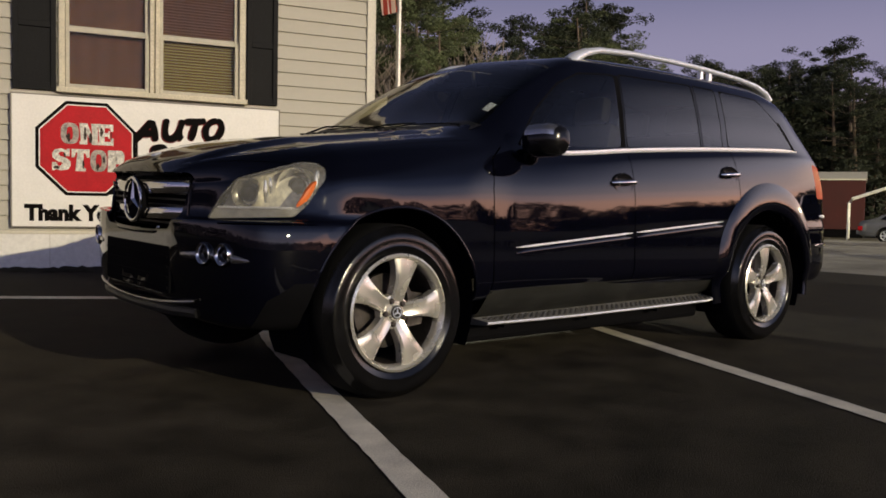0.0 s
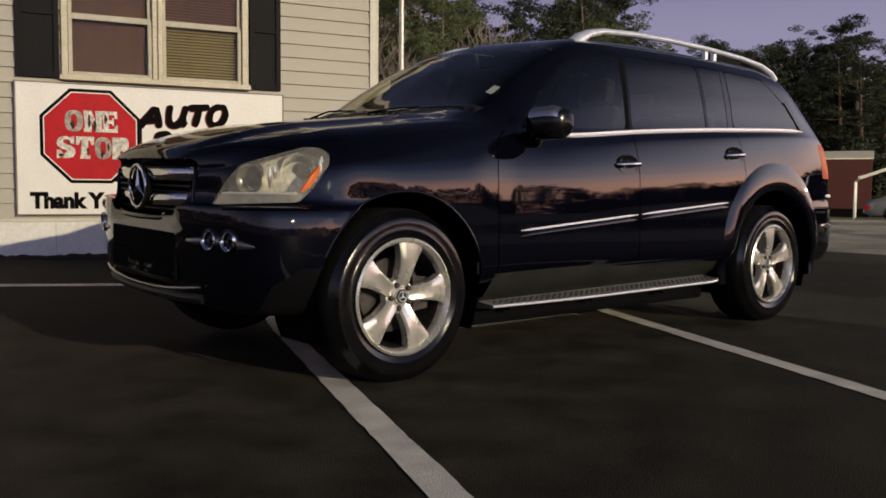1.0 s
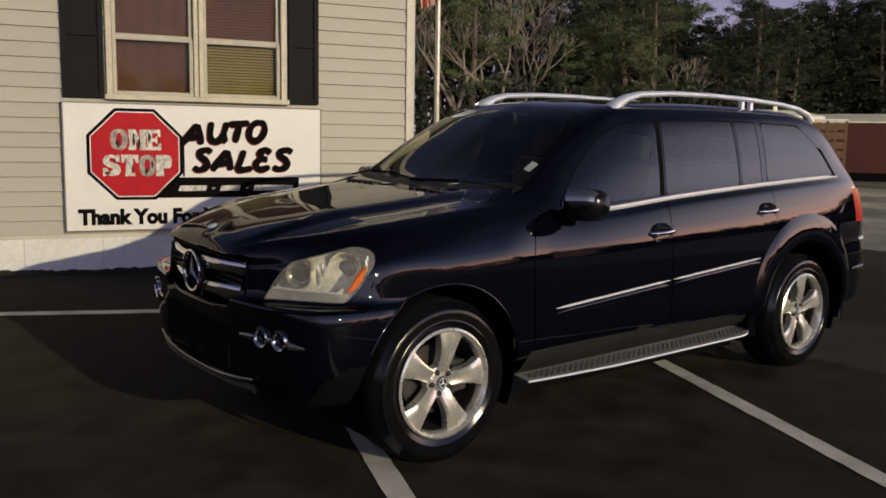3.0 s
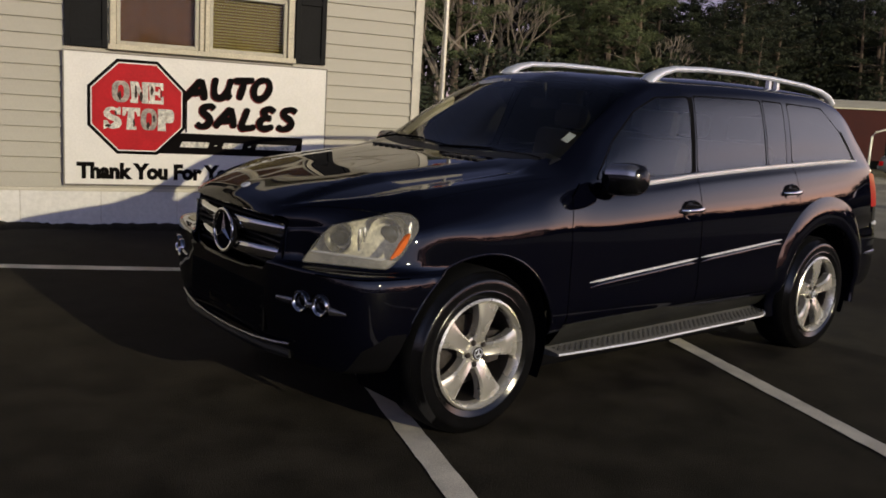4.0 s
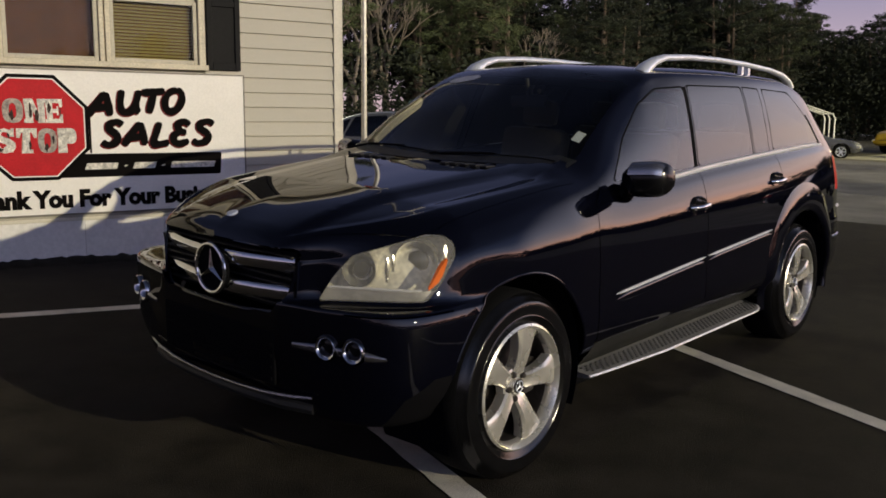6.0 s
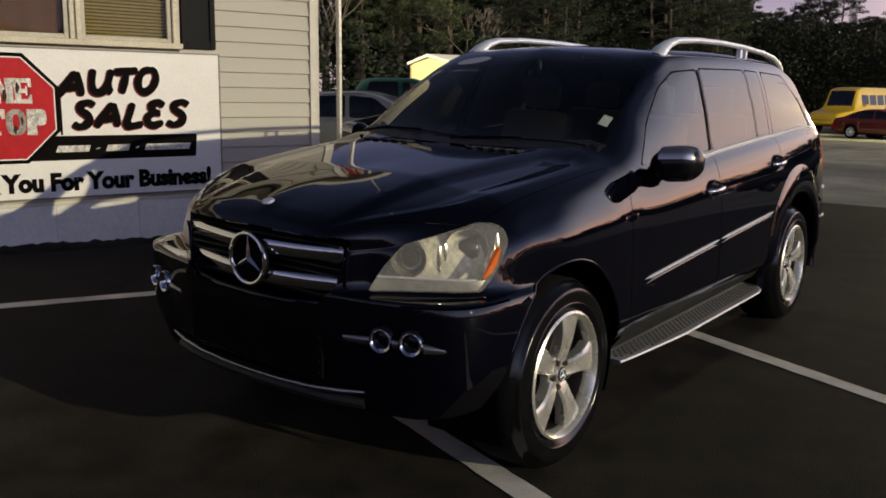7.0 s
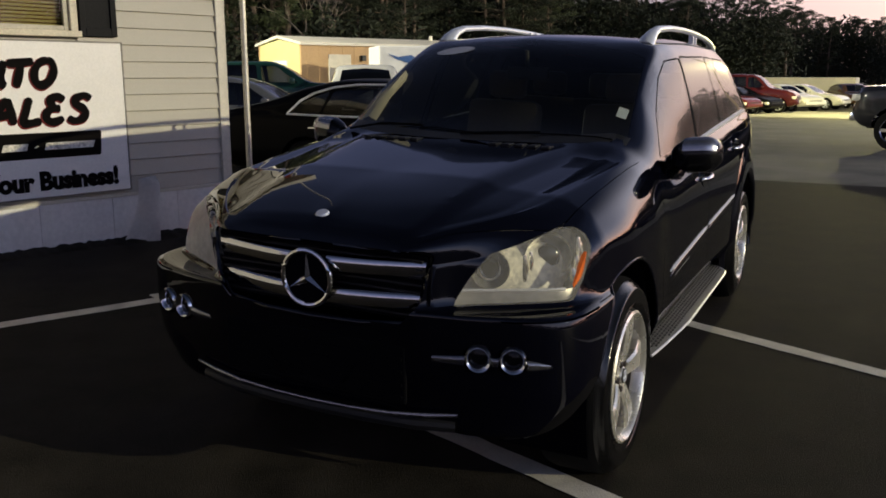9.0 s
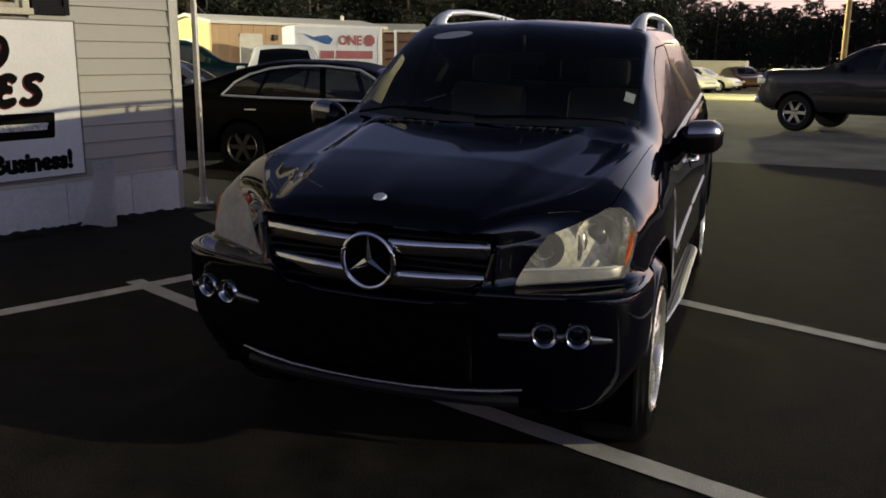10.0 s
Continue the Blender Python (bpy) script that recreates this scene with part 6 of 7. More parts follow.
def vehicle(name, label, category, m, L, W, top, belt, sides, screen, paint, axles, r, rear=None, tone=SATIN, bed=None, trim=None, low=0.26, lamps=True):
    """A parked vehicle. top and belt: (x, z) lines from its front (x = 0) to its rear; sides: side window outlines; screen: windscreen outline in (x, y)."""
    ob = thing(name, label, category, m)
    xs = np.unique(np.concatenate([np.linspace(0, L, 44), np.linspace(0, 0.35, 7), np.linspace(L - 0.3, L, 6)]))
    bm = bmesh.new()
    rows = []
    for x in xs:
        zt, zb = float(line(top, x)), float(line(belt, x))
        end = min(1.0, min(x, L - x) / 0.45)
        w = W / 2 * (0.80 + 0.20 * math.sin(math.pi / 2 * end) ** 0.8)
        zb = min(zb, zt - 0.015)
        k = min(1.0, max(0.0, (zt - zb) / 0.5))
        wt = w * (0.93 - 0.20 * k)
        z0 = low + 0.16 * (1 - end) ** 2
        sec = np.array([(0, z0), (w * 0.88, z0), (w * 0.985, z0 + 0.10), (w, (z0 + zb) / 2 + 0.05), (w * 0.985, zb - 0.08), (w * 0.945, zb), ((w * 0.945 + wt) / 2 + 0.01 * k, (zb + zt - 0.05) / 2), (wt, zt - 0.05 * k - 0.012), (wt * 0.78, zt - 0.012 * k - 0.003), (0, zt)])
        p = spline(sec, 2)
        rows.append([bm.verts.new((x, -max(0, a), b)) for a, b in p] + [bm.verts.new((x, max(0, a), b)) for a, b in p[-2:0:-1]])
    n = len(rows[0])
    for a, b in zip(rows, rows[1:]):
        for i in range(n):
            bm.faces.new((a[i], a[(i + 1) % n], b[(i + 1) % n], b[i]))
    bm.faces.new(rows[0])
    bm.faces.new(rows[-1][::-1])
    bmesh.ops.recalc_face_normals(bm, faces=bm.faces)
    pid = bm.faces.layers.int.new("panel")
    flank = lambda f: abs(f.normal.y) > 0.35
    for x in axles:
        for f in carve(bm, [f for f in bm.faces if f[pid] == 0 and abs(f.calc_center_median().y) > W * 0.3], XA, ZA, circle(x, r, r * 1.17, 20)):
            f[pid] = -1
    for k, o in enumerate(sides):
        for f in carve(bm, [f for f in bm.faces if f[pid] == 0 and flank(f) and f.calc_center_median().z > low + 0.4], XA, ZA, rounded(o, 0.05, 2)):
            f[pid] = 10 + 2 * k + (f.calc_center_median().y > 0)
    for k, o in ((2, screen), (3, rear)):
        if o:
            for f in carve(bm, [f for f in bm.faces if f[pid] == 0 and f.normal.z > 0.1 and f.calc_center_median().z > float(line(belt, max(0, min(L, o[0][0])))) - 0.02], XA, (0, 1, 0), o):
                f[pid] = k
    if bed:
        for f in carve(bm, [f for f in bm.faces if f[pid] == 0 and f.normal.z > 0.5], XA, (0, 1, 0), bed):
            f[pid] = -1
    groups = {}
    for f in bm.faces:
        groups.setdefault(f[pid], []).append(f)
    for g, faces in sorted(groups.items()):
        if g == -1:
            continue
        out, seen_ = bmesh.new(), {}
        for f in faces:
            vs = []
            for v in f.verts:
                if v not in seen_:
                    seen_[v] = out.verts.new(v.co)
                vs.append(seen_[v])
            out.faces.new(vs)
        if g == 0:
            part("body", out, paint, ob, smooth=True, angle=38)
        else:
            part("windscreen" if g == 2 else "back_window" if g == 3 else "side_window", out, SIDE_GLASS, ob, "dark glass", smooth=True, angle=80)
    bm.free()
    # Solid near-black box in place of a furnished, shaded interior.
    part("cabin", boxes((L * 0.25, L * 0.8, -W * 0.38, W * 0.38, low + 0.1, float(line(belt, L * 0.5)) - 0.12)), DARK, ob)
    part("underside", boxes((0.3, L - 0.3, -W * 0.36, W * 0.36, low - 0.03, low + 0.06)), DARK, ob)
    for x in axles:
        plain_wheel(ob, pose(x, -W / 2 + 0.01, r), r, tone)
        plain_wheel(ob, pose(x, W / 2 - 0.01, r, 0, 0, 180), r, tone)
    zh = float(line(belt, 0.25)) - 0.17
    for s in (-1, 1):
        if lamps:
            bm = bmesh.new()
            box(bm, 0.03, 0.26, *sorted((s * W * 0.29, s * W * 0.475)), zh - 0.06, zh + 0.08, 0.03)
            part("headlamp", bm, LAMP_HAZE, ob, "clear headlamp", smooth=True)
        bm = bmesh.new()
        box(bm, L - 0.20, L - 0.01, *sorted((s * W * 0.34, s * W * 0.478)), zh, zh + 0.20, 0.025)
        part("tail_lamp", bm, RED_LENS, ob, "red tail lamp", smooth=True)
        bm = bmesh.new()
        xm = sides[0][0][0] + 0.12 if sides else L * 0.3
        zm = float(line(belt, xm)) + 0.08
        box(bm, xm - 0.05, xm + 0.09, *sorted((s * W * 0.47, s * (W * 0.47 + 0.20))), zm - 0.06, zm + 0.08, 0.035)
        part("door_mirror", bm, paint, ob, smooth=True)
        for j in range(2):
            xh = L * (0.50 if j == 0 else 0.68)
            bm = bmesh.new()
            box(bm, xh, xh + 0.18, *sorted((s * (W / 2 - 0.02), s * (W / 2 + 0.025))), float(line(belt, xh)) - 0.17, float(line(belt, xh)) - 0.14, 0.008)
            part("door_handle", bm, trim or paint, ob)
    bm = bmesh.new()
    for i in range(4):
        box(bm, -0.012, 0.05, -W * 0.26, W * 0.26, zh - 0.10 + 0.05 * i, zh - 0.075 + 0.05 * i, 0.005)
    part("grille", bm, trim or BLACK_PLASTIC, ob)
    bm = bmesh.new()
    box(bm, -0.05, 0.10, -W * 0.42, W * 0.42, low + 0.12, low + 0.30, 0.03)
    part("front_bumper", bm, trim or paint, ob, smooth=True)
    bm = bmesh.new()
    box(bm, L - 0.10, L + 0.05, -W * 0.42, W * 0.42, low + 0.12, low + 0.30, 0.03)
    part("rear_bumper", bm, trim or paint, ob, smooth=True)
    return ob


def heading(x, y, hx, hy, z=None):
    """A pose whose -x axis (the vehicle's front) points along (hx, hy)."""
    return pose(x, y, (ground_z(x, y) if x > 11 else -0.015) if z is None else z, 0, 0, math.degrees(math.atan2(-hy, -hx)))


def car_paint(name, colour, metal=0.3):
    return mat(name, colour, 0.4, metal * 0.3, 1.0, vary=0.12, size=2, fine=500, spec=0.1)


BLACK_PAINT = mat("black_car_paint", (0.0025, 0.0025, 0.0035), 0.4, 0.0, 0.07, vary=0.12, size=2, fine=500, spec=0.05)
SILVER_PAINT = car_paint("grey_silver_paint", (0.12, 0.125, 0.14), 0.6)
GREEN_PAINT = car_paint("dark_green_paint", (0.006, 0.026, 0.023))
RED_PAINT = car_paint("bright_red_paint", (0.085, 0.010, 0.010))
MAROON_PAINT = car_paint("dark_red_paint", (0.060, 0.007, 0.008))
WHITE_PAINT = car_paint("white_vehicle_paint", (0.70, 0.69, 0.64), 0.0)
TAN_PAINT = car_paint("bronze_paint", (0.10, 0.05, 0.025))
YELLOW_PAINT = mat("school_bus_yellow", (0.50, 0.33, 0.03), 0.4, 0, 0.5, vary=0.1)

SEDAN = dict(L=5.1, W=1.88, top=[(0, 0.62), (0.12, 0.74), (0.5, 0.86), (1.3, 0.97), (1.45, 1.01), (2.2, 1.40), (2.7, 1.50), (3.4, 1.475), (4.0, 1.31), (4.5, 1.09), (4.85, 1.02), (5.02, 0.95), (5.1, 0.7)],
             belt=[(0, 0.6), (0.5, 0.82), (1.4, 0.95), (3.0, 0.99), (4.4, 1.02), (5.1, 0.9)],
             sides=[[(1.75, 1.0), (2.75, 1.01), (2.80, 1.41), (2.32, 1.37)], [(2.83, 1.01), (3.72, 1.025), (3.55, 1.38), (2.88, 1.415)], [(3.75, 1.03), (4.22, 1.045), (4.02, 1.20), (3.62, 1.355)]],
             screen=[(1.48, -0.62), (2.15, -0.52), (2.22, 0), (2.15, 0.52), (1.48, 0.62), (1.40, 0)], rear=[(3.75, -0.5), (4.4, -0.58), (4.45, 0), (4.4, 0.58), (3.75, 0.5)], axles=(0.86, 3.95), r=0.34)
SUV = dict(L=5.0, W=1.95, top=[(0, 0.70), (0.12, 0.90), (0.5, 1.06), (1.25, 1.16), (1.4, 1.20), (2.0, 1.66), (2.4, 1.80), (3.4, 1.82), (4.5, 1.76), (4.75, 1.66), (4.95, 1.15), (5.0, 0.8)],
           belt=[(0, 0.68), (0.5, 1.0), (1.4, 1.12), (3.0, 1.17), (4.8, 1.2), (5.0, 0.8)],
           sides=[[(1.65, 1.17), (2.55, 1.19), (2.60, 1.68), (2.18, 1.66)], [(2.65, 1.19), (3.5, 1.2), (3.52, 1.70), (2.70, 1.69)], [(3.6, 1.21), (4.65, 1.22), (4.45, 1.66), (3.62, 1.70)]],
           screen=[(1.45, -0.66), (2.05, -0.56), (2.12, 0), (2.05, 0.56), (1.45, 0.66), (1.38, 0)], axles=(0.90, 3.85), r=0.38, low=0.34)
PICKUP = dict(L=5.8, W=2.0, top=[(0, 0.95), (0.05, 1.24), (0.25, 1.33), (1.40, 1.38), (1.55, 1.42), (2.15, 1.79), (2.55, 1.90), (3.3, 1.90), (3.75, 1.86), (4.02, 1.42), (4.10, 1.37), (5.7, 1.35), (5.8, 0.9)],
              belt=[(0, 0.9), (0.25, 1.24), (1.5, 1.31), (3.0, 1.34), (5.7, 1.345), (5.8, 0.85)],
              sides=[[(1.78, 1.36), (2.65, 1.37), (2.70, 1.79), (2.30, 1.76)], [(2.75, 1.37), (3.62, 1.38), (3.55, 1.79), (2.80, 1.80)]],
              screen=[(1.55, -0.66), (2.15, -0.56), (2.22, 0), (2.15, 0.56), (1.55, 0.66), (1.48, 0)], axles=(1.0, 4.6), r=0.41, low=0.45, bed=[(4.25, -0.72), (5.65, -0.72), (5.65, 0.72), (4.25, 0.72)])



def taller(spec, k):
    """The same vehicle, k times as high."""
    up = lambda pts: [(x, z * k) for x, z in pts]
    return dict(spec, top=up(spec["top"]), belt=up(spec["belt"]), sides=[up(o) for o in spec["sides"]])


LONG_SEDAN = dict(SEDAN, L=5.45, top=SEDAN["top"][:7] + [(3.4, 1.515), (4.0, 1.42), (4.5, 1.25), (5.0, 1.13), (5.3, 1.06), (5.45, 0.75)], belt=SEDAN["belt"][:5] + [(5.2, 1.03), (5.45, 0.9)])

# behind the office corner
hx, hy = 0.15, -0.99
vehicle("sedan", "black luxury sedan with chrome window trim", "car", heading(6.45 + 0.93 + 3.95 * hx, 5.45 + 0.14 + 3.95 * hy, hx, hy), paint=BLACK_PAINT, trim=CHROME, tone=BRAKE, **LONG_SEDAN)
near_sedan = bpy.data.objects["sedan"]
for s in (-1, 1):
    bm = bmesh.new()
    tube(bm, [(x, s * w, z) for x, w, z in ((1.72, 0.912, 0.985), (2.7, 0.92, 1.0), (3.6, 0.915, 1.015), (4.24, 0.888, 1.035), (4.06, 0.825, 1.21), (3.85, 0.79, 1.32), (3.55, 0.765, 1.40), (3.2, 0.750, 1.435), (2.8, 0.750, 1.435), (2.3, 0.775, 1.39), (1.95, 0.83, 1.20))], 0.017, 6, closed=True)
    part("window_trim", bm, BRIGHT, near_sedan, "bright chrome window surround", smooth=True)
vehicle("sedan", "grey silver sedan in the row behind the office", "car", heading(10.7, 6.9, 0.45, -0.89), paint=SILVER_PAINT, **taller(SEDAN, 1.03))
vehicle("pickup_truck", "dark green pickup truck in the back row", "truck", heading(16.0, 10.4, 0.55, -0.83), paint=GREEN_PAINT, **PICKUP)
vehicle("suv", "white sport utility with dark glass in the back row", "car", heading(13.1, 8.7, -0.85, -0.53), paint=WHITE_PAINT, **SUV)
# across the lot
vehicle("pickup_truck", "dark grey pickup truck with chrome wheels", "truck", heading(18.6, -1.25, 0.45, 0.89), paint=car_paint("dark_grey_paint", (0.018, 0.018, 0.021)), trim=CHROME, tone=CHROME, **PICKUP)
vehicle("sedan", "bright red sedan at the far side of the lot", "car", heading(43.5, 4.75, -0.35, -0.94), paint=RED_PAINT, **SEDAN)
vehicle("sedan", "dark grey sedan at the far side of the lot", "car", heading(45.2, 3.9, -0.35, -0.94), paint=BLACK_PAINT, **SEDAN)
vehicle("suv", "dark red sport utility at the far side of the lot", "car", heading(48.0, 3.1, -0.05, -1.0), paint=MAROON_PAINT, **taller(SUV, 1.14))
vehicle("sedan", "white sedan beside the dark red sport utility", "car", heading(49.8, 2.4, -0.6, -0.8), paint=WHITE_PAINT, **SEDAN)
vehicle("sedan", "white sedan at the far side of the lot", "car", heading(53.0, 1.0, -0.25, -0.97), paint=WHITE_PAINT, **SEDAN)
vehicle("sedan", "bronze sedan at the far side of the lot", "car", heading(56.0, 0.0, -0.9, -0.4), paint=TAN_PAINT, **SEDAN)
vehicle("sedan", "dim silver sedan parked under the carport", "car", heading(39.7, 10.2, 0.4, -0.92), paint=SILVER_PAINT, **SEDAN)

# school bus
BUS = dict(L=7.7, W=2.4, top=[(0, 0.9), (0.1, 1.25), (0.9, 1.45), (1.5, 1.55), (1.75, 2.2), (2.0, 2.85), (2.6, 3.0), (7.2, 3.0), (7.6, 2.8), (7.7, 1.5)], belt=[(0, 0.85), (0.9, 1.35), (1.6, 1.5), (2.2, 1.75), (7.5, 1.75), (7.7, 1.2)],
           sides=[[(2.2 + 0.8 * i, 1.85), (2.9 + 0.8 * i, 1.85), (2.9 + 0.8 * i, 2.5), (2.2 + 0.8 * i, 2.5)] for i in range(6)], screen=[(1.62, -0.8), (1.95, -0.75), (1.95, 0.75), (1.62, 0.8)], axles=(1.3, 5.9), r=0.48, low=0.45)
vehicle("school_bus", "yellow school bus parked at the tree line", "bus", heading(50.2, 11.9, -0.95, 0.30), paint=YELLOW_PAINT, **taller(BUS, 0.9))

# ---- far buildings and structures ----
TRAILER_TAN = mat("tan_metal_siding", (0.52, 0.34, 0.17), 0.6, vary=0.1, size=1, bump=0.2, fine=20, each=0.04)
TRAILER_YELLOW = mat("pale_yellow_siding", (0.68, 0.64, 0.28), 0.6, vary=0.1, size=1, each=0.04)
ROOF_CREAM = mat("cream_metal_roof", (0.72, 0.68, 0.58), 0.5, vary=0.15, size=1)
BARN_RED = mat("dull_red_siding", (0.07, 0.014, 0.014), 0.7, vary=0.2, size=0.8, each=0.05)
BOX_WHITE = mat("white_box_panel", (0.86, 0.86, 0.83), 0.45, vary=0.08)
BLUE_INK = mat("blue_decal", (0.06, 0.14, 0.36), 0.5, vary=0.2)
RED_INK = mat("red_decal", (0.42, 0.14, 0.14), 0.5, vary=0.2)


def mobile_home(label, m, L, W, H, side_mat, end_mat, rise=0.5, skirt=SKIRT):
    """A long trailer home: ribbed sides, gable ends, shallow roof. Its long front lies along x at y = 0."""
    ob = thing("mobile_home", label, "trailer", m)
    for nm, a, mt in (("front_wall", (0, L, 0, 0.1, 0.5, H), side_mat), ("back_wall", (0, L, W - 0.1, W, 0.5, H), side_mat)):
        part(nm, boxes(a), mt, ob)
    for x in (0.0, L - 0.1):
        bm = bmesh.new()
        v = [(0.1, 0.5), (W - 0.1, 0.5), (W - 0.1, H), (W / 2, H + rise - 0.05), (0.1, H)]
        a = [bm.verts.new((x, y, z)) for y, z in v]
        b = [bm.verts.new((x + 0.1, y, z)) for y, z in v]
        bm.faces.new(a)
        bm.faces.new(b[::-1])
        for i in range(5):
            bm.faces.new((a[i], b[i], b[(i + 1) % 5], a[(i + 1) % 5]))
        bmesh.ops.recalc_face_normals(bm, faces=bm.faces)
        part("end_wall", bm, end_mat, ob)
    for s in (0, 1):
        bm = bmesh.new()
        y0, y1 = ((-0.1, W / 2), (W + 0.1, W / 2))[s]
        vs = [(-0.08, y0, H - 0.02), (L + 0.08, y0, H - 0.02), (L + 0.08, y1, H + rise), (-0.08, y1, H + rise)]
        a = [bm.verts.new(c) for c in vs]
        b = [bm.verts.new((c[0], c[1], c[2] + 0.09)) for c in vs]
        bm.faces.new(a)
        bm.faces.new(b[::-1])
        for i in range(4):
            bm.faces.new((a[i], b[i], b[(i + 1) % 4], a[(i + 1) % 4]))
        bmesh.ops.recalc_face_normals(bm, faces=bm.faces)
        part("roof_slope", bm, ROOF_CREAM, ob)
    part("skirt", boxes((0.05, L - 0.05, 0.05, W - 0.05, 0, 0.5)), skirt, ob)
    rib = mesh_of("rib", boxes((0, 0.05, -0.008, 0.0, 0.5, H - 0.03)), side_mat)
    for i in range(int(L / 0.45)):
        part("rib", rib, side_mat, ob, m=pose(0.2 + 0.45 * i, 0, 0))
    return ob


tan_home = mobile_home("tan office trailer with a pale yellow end", heading(19.4, 15.1, -0.92, 0.39), 7.2, 2.8, 2.5, TRAILER_TAN, TRAILER_YELLOW, 0.22)
tan_door = part("door", boxes((1.0, 1.85, -0.05, -0.009, 0.5, 2.2), bevel=0.008), TRIM, tan_home, "cream flush door")
part("door_knob", lathe(bmesh.new(), [(0, -0.05), (0.03, -0.045), (0.035, -0.02), (0.015, 0.0)], 12, pose(1.76, -0.05, 1.35)), SATIN, tan_door, smooth=True)
part("wall_lamp", boxes((2.25, 2.42, -0.12, -0.009, 2.0, 2.18), bevel=0.02), BLACK_PLASTIC, tan_home, "small dark wall lamp")
part("roof_vent", tube(bmesh.new(), [(6.2, 1.2, 2.6), (6.2, 1.2, 2.95)], 0.07, 10), ROOF_CREAM, tan_home, smooth=True)
end_window = part("window", boxes((-0.05, 0.0, 0.85, 1.8, 1.25, 2.0), bevel=0.008), BOX_WHITE, tan_home, "white window in the yellow end")
part("blind", boxes((-0.062, -0.051, 0.92, 1.73, 1.32, 1.93)), SIGN_WHITE, end_window)
mobile_home("long dull red trailer home with a cream roof", heading(46.2, 29.1, -0.42, 0.91), 9.5, 4.5, 3.5, BARN_RED, BARN_RED, skirt=DARK)

# white box trailer; its red decals are paled as if washed out by glare
bt = thing("box_trailer", "white box trailer with blue and red decals", "trailer", heading(18.4, 11.6, -0.66, 0.75))
part("body", boxes((0, 2.6, 0, 1.9, 0.5, 2.38), bevel=0.04), BOX_WHITE, bt)
for i in range(5):
    part("post", boxes((0.06 + 0.6 * i, 0.10 + 0.6 * i, -0.015, 0.0, 0.5, 2.17)), BOX_WHITE, bt)
part("chassis", boxes((0.2, 2.4, 0.3, 1.6, 0.32, 0.45)), DARK, bt)
for x in (1.3, 2.0):
    plain_wheel(bt, pose(x, 0.0, 0.33), 0.33, SATIN)
    plain_wheel(bt, pose(x, 1.9, 0.33, 0, 0, 180), 0.33, SATIN)
bm = bmesh.new()
prism(bm, [(0.25, 2.16), (0.55, 2.06), (0.95, 2.12), (1.12, 2.0), (1.02, 1.86), (0.75, 1.92), (0.5, 2.0)], -0.024, -0.018)
part("decal", bm, BLUE_INK, bt, "blue swoosh decal")
lettering("lettering", "ONE", 1.28, 1.98, 1.84, 2.12, -0.024, RED_INK, bt, bold=0.008)
bm = bmesh.new()
prism(bm, octagon(0.16, 2.2, 1.98), -0.024, -0.018)
part("decal", bm, RED_INK, bt, "small octagon decal")
part("decal_bar", boxes((0.75, 1.15, -0.024, -0.018, 1.46, 1.68)), RED_INK, bt)
part("decal_bar", boxes((1.22, 2.3, -0.024, -0.018, 1.46, 1.68)), RED_INK, bt)

# open trailer with brown slatted sides
ut = thing("utility_trailer", "open utility trailer with brown slatted sides", "trailer", heading(20.35, 9.35, -0.66, 0.75))
SLAT_BROWN = mat("weathered_brown_board", (0.16, 0.095, 0.05), 0.8, vary=0.3, size=4, bump=0.2, fine=50)
part("deck", boxes((0, 1.00, 0, 1.3, 0.5, 0.62), bevel=0.01), SLAT_BROWN, ut)
for x in (0.0, 0.45, 0.94):
    part("post", boxes((x, x + 0.06, 0.0, 0.05, 0.62, 2.25)), BOX_WHITE if x == 0.0 else SLAT_BROWN, ut)
    part("post", boxes((x, x + 0.06, 1.25, 1.3, 0.62, 2.25)), SLAT_BROWN, ut)
slat_ = mesh_of("slat", boxes((0.06, 0.94, 0.01, 0.035, 0.0, 0.19), bevel=0.004), SLAT_BROWN)
for k in range(6):
    part("slat", slat_, SLAT_BROWN, ut, m=pose(0, 0, 0.70 + 0.26 * k))
    part("slat", slat_, SLAT_BROWN, ut, m=pose(0, 1.255, 0.70 + 0.26 * k))
part("top_rail", boxes((0, 1.00, -0.01, 0.06, 2.25, 2.30)), BOX_WHITE, ut)
for y in (0.0, 1.3):
    plain_wheel(ut, pose(0.7, y, 0.33, 0, 0, 0 if y == 0 else 180), 0.33, SATIN)

# carport of white pipe
cp = thing("carport", "open carport frame of white bent pipe", "carport", pose(37.3, 15.2, ground_z(37.3, 15.2), 0, 0, -65))
for j in range(3):
    bm = bmesh.new()
    tube(bm, [(0, 2.2 * j, 0), (0, 2.2 * j, 1.75), (0.15, 2.2 * j, 1.95), (2.2, 2.2 * j, 2.7), (4.3, 2.2 * j, 1.95), (4.4, 2.2 * j, 1.75), (4.4, 2.2 * j, 0)], 0.032, 8)
    part("hoop", bm, BOX_WHITE, cp, smooth=True)
for x, z in ((0.15, 1.98), (2.2, 2.74), (4.3, 1.98)):
    part("purlin", tube(bmesh.new(), [(x, -0.1, z), (x, 4.5, z)], 0.03, 6), BOX_WHITE, cp)

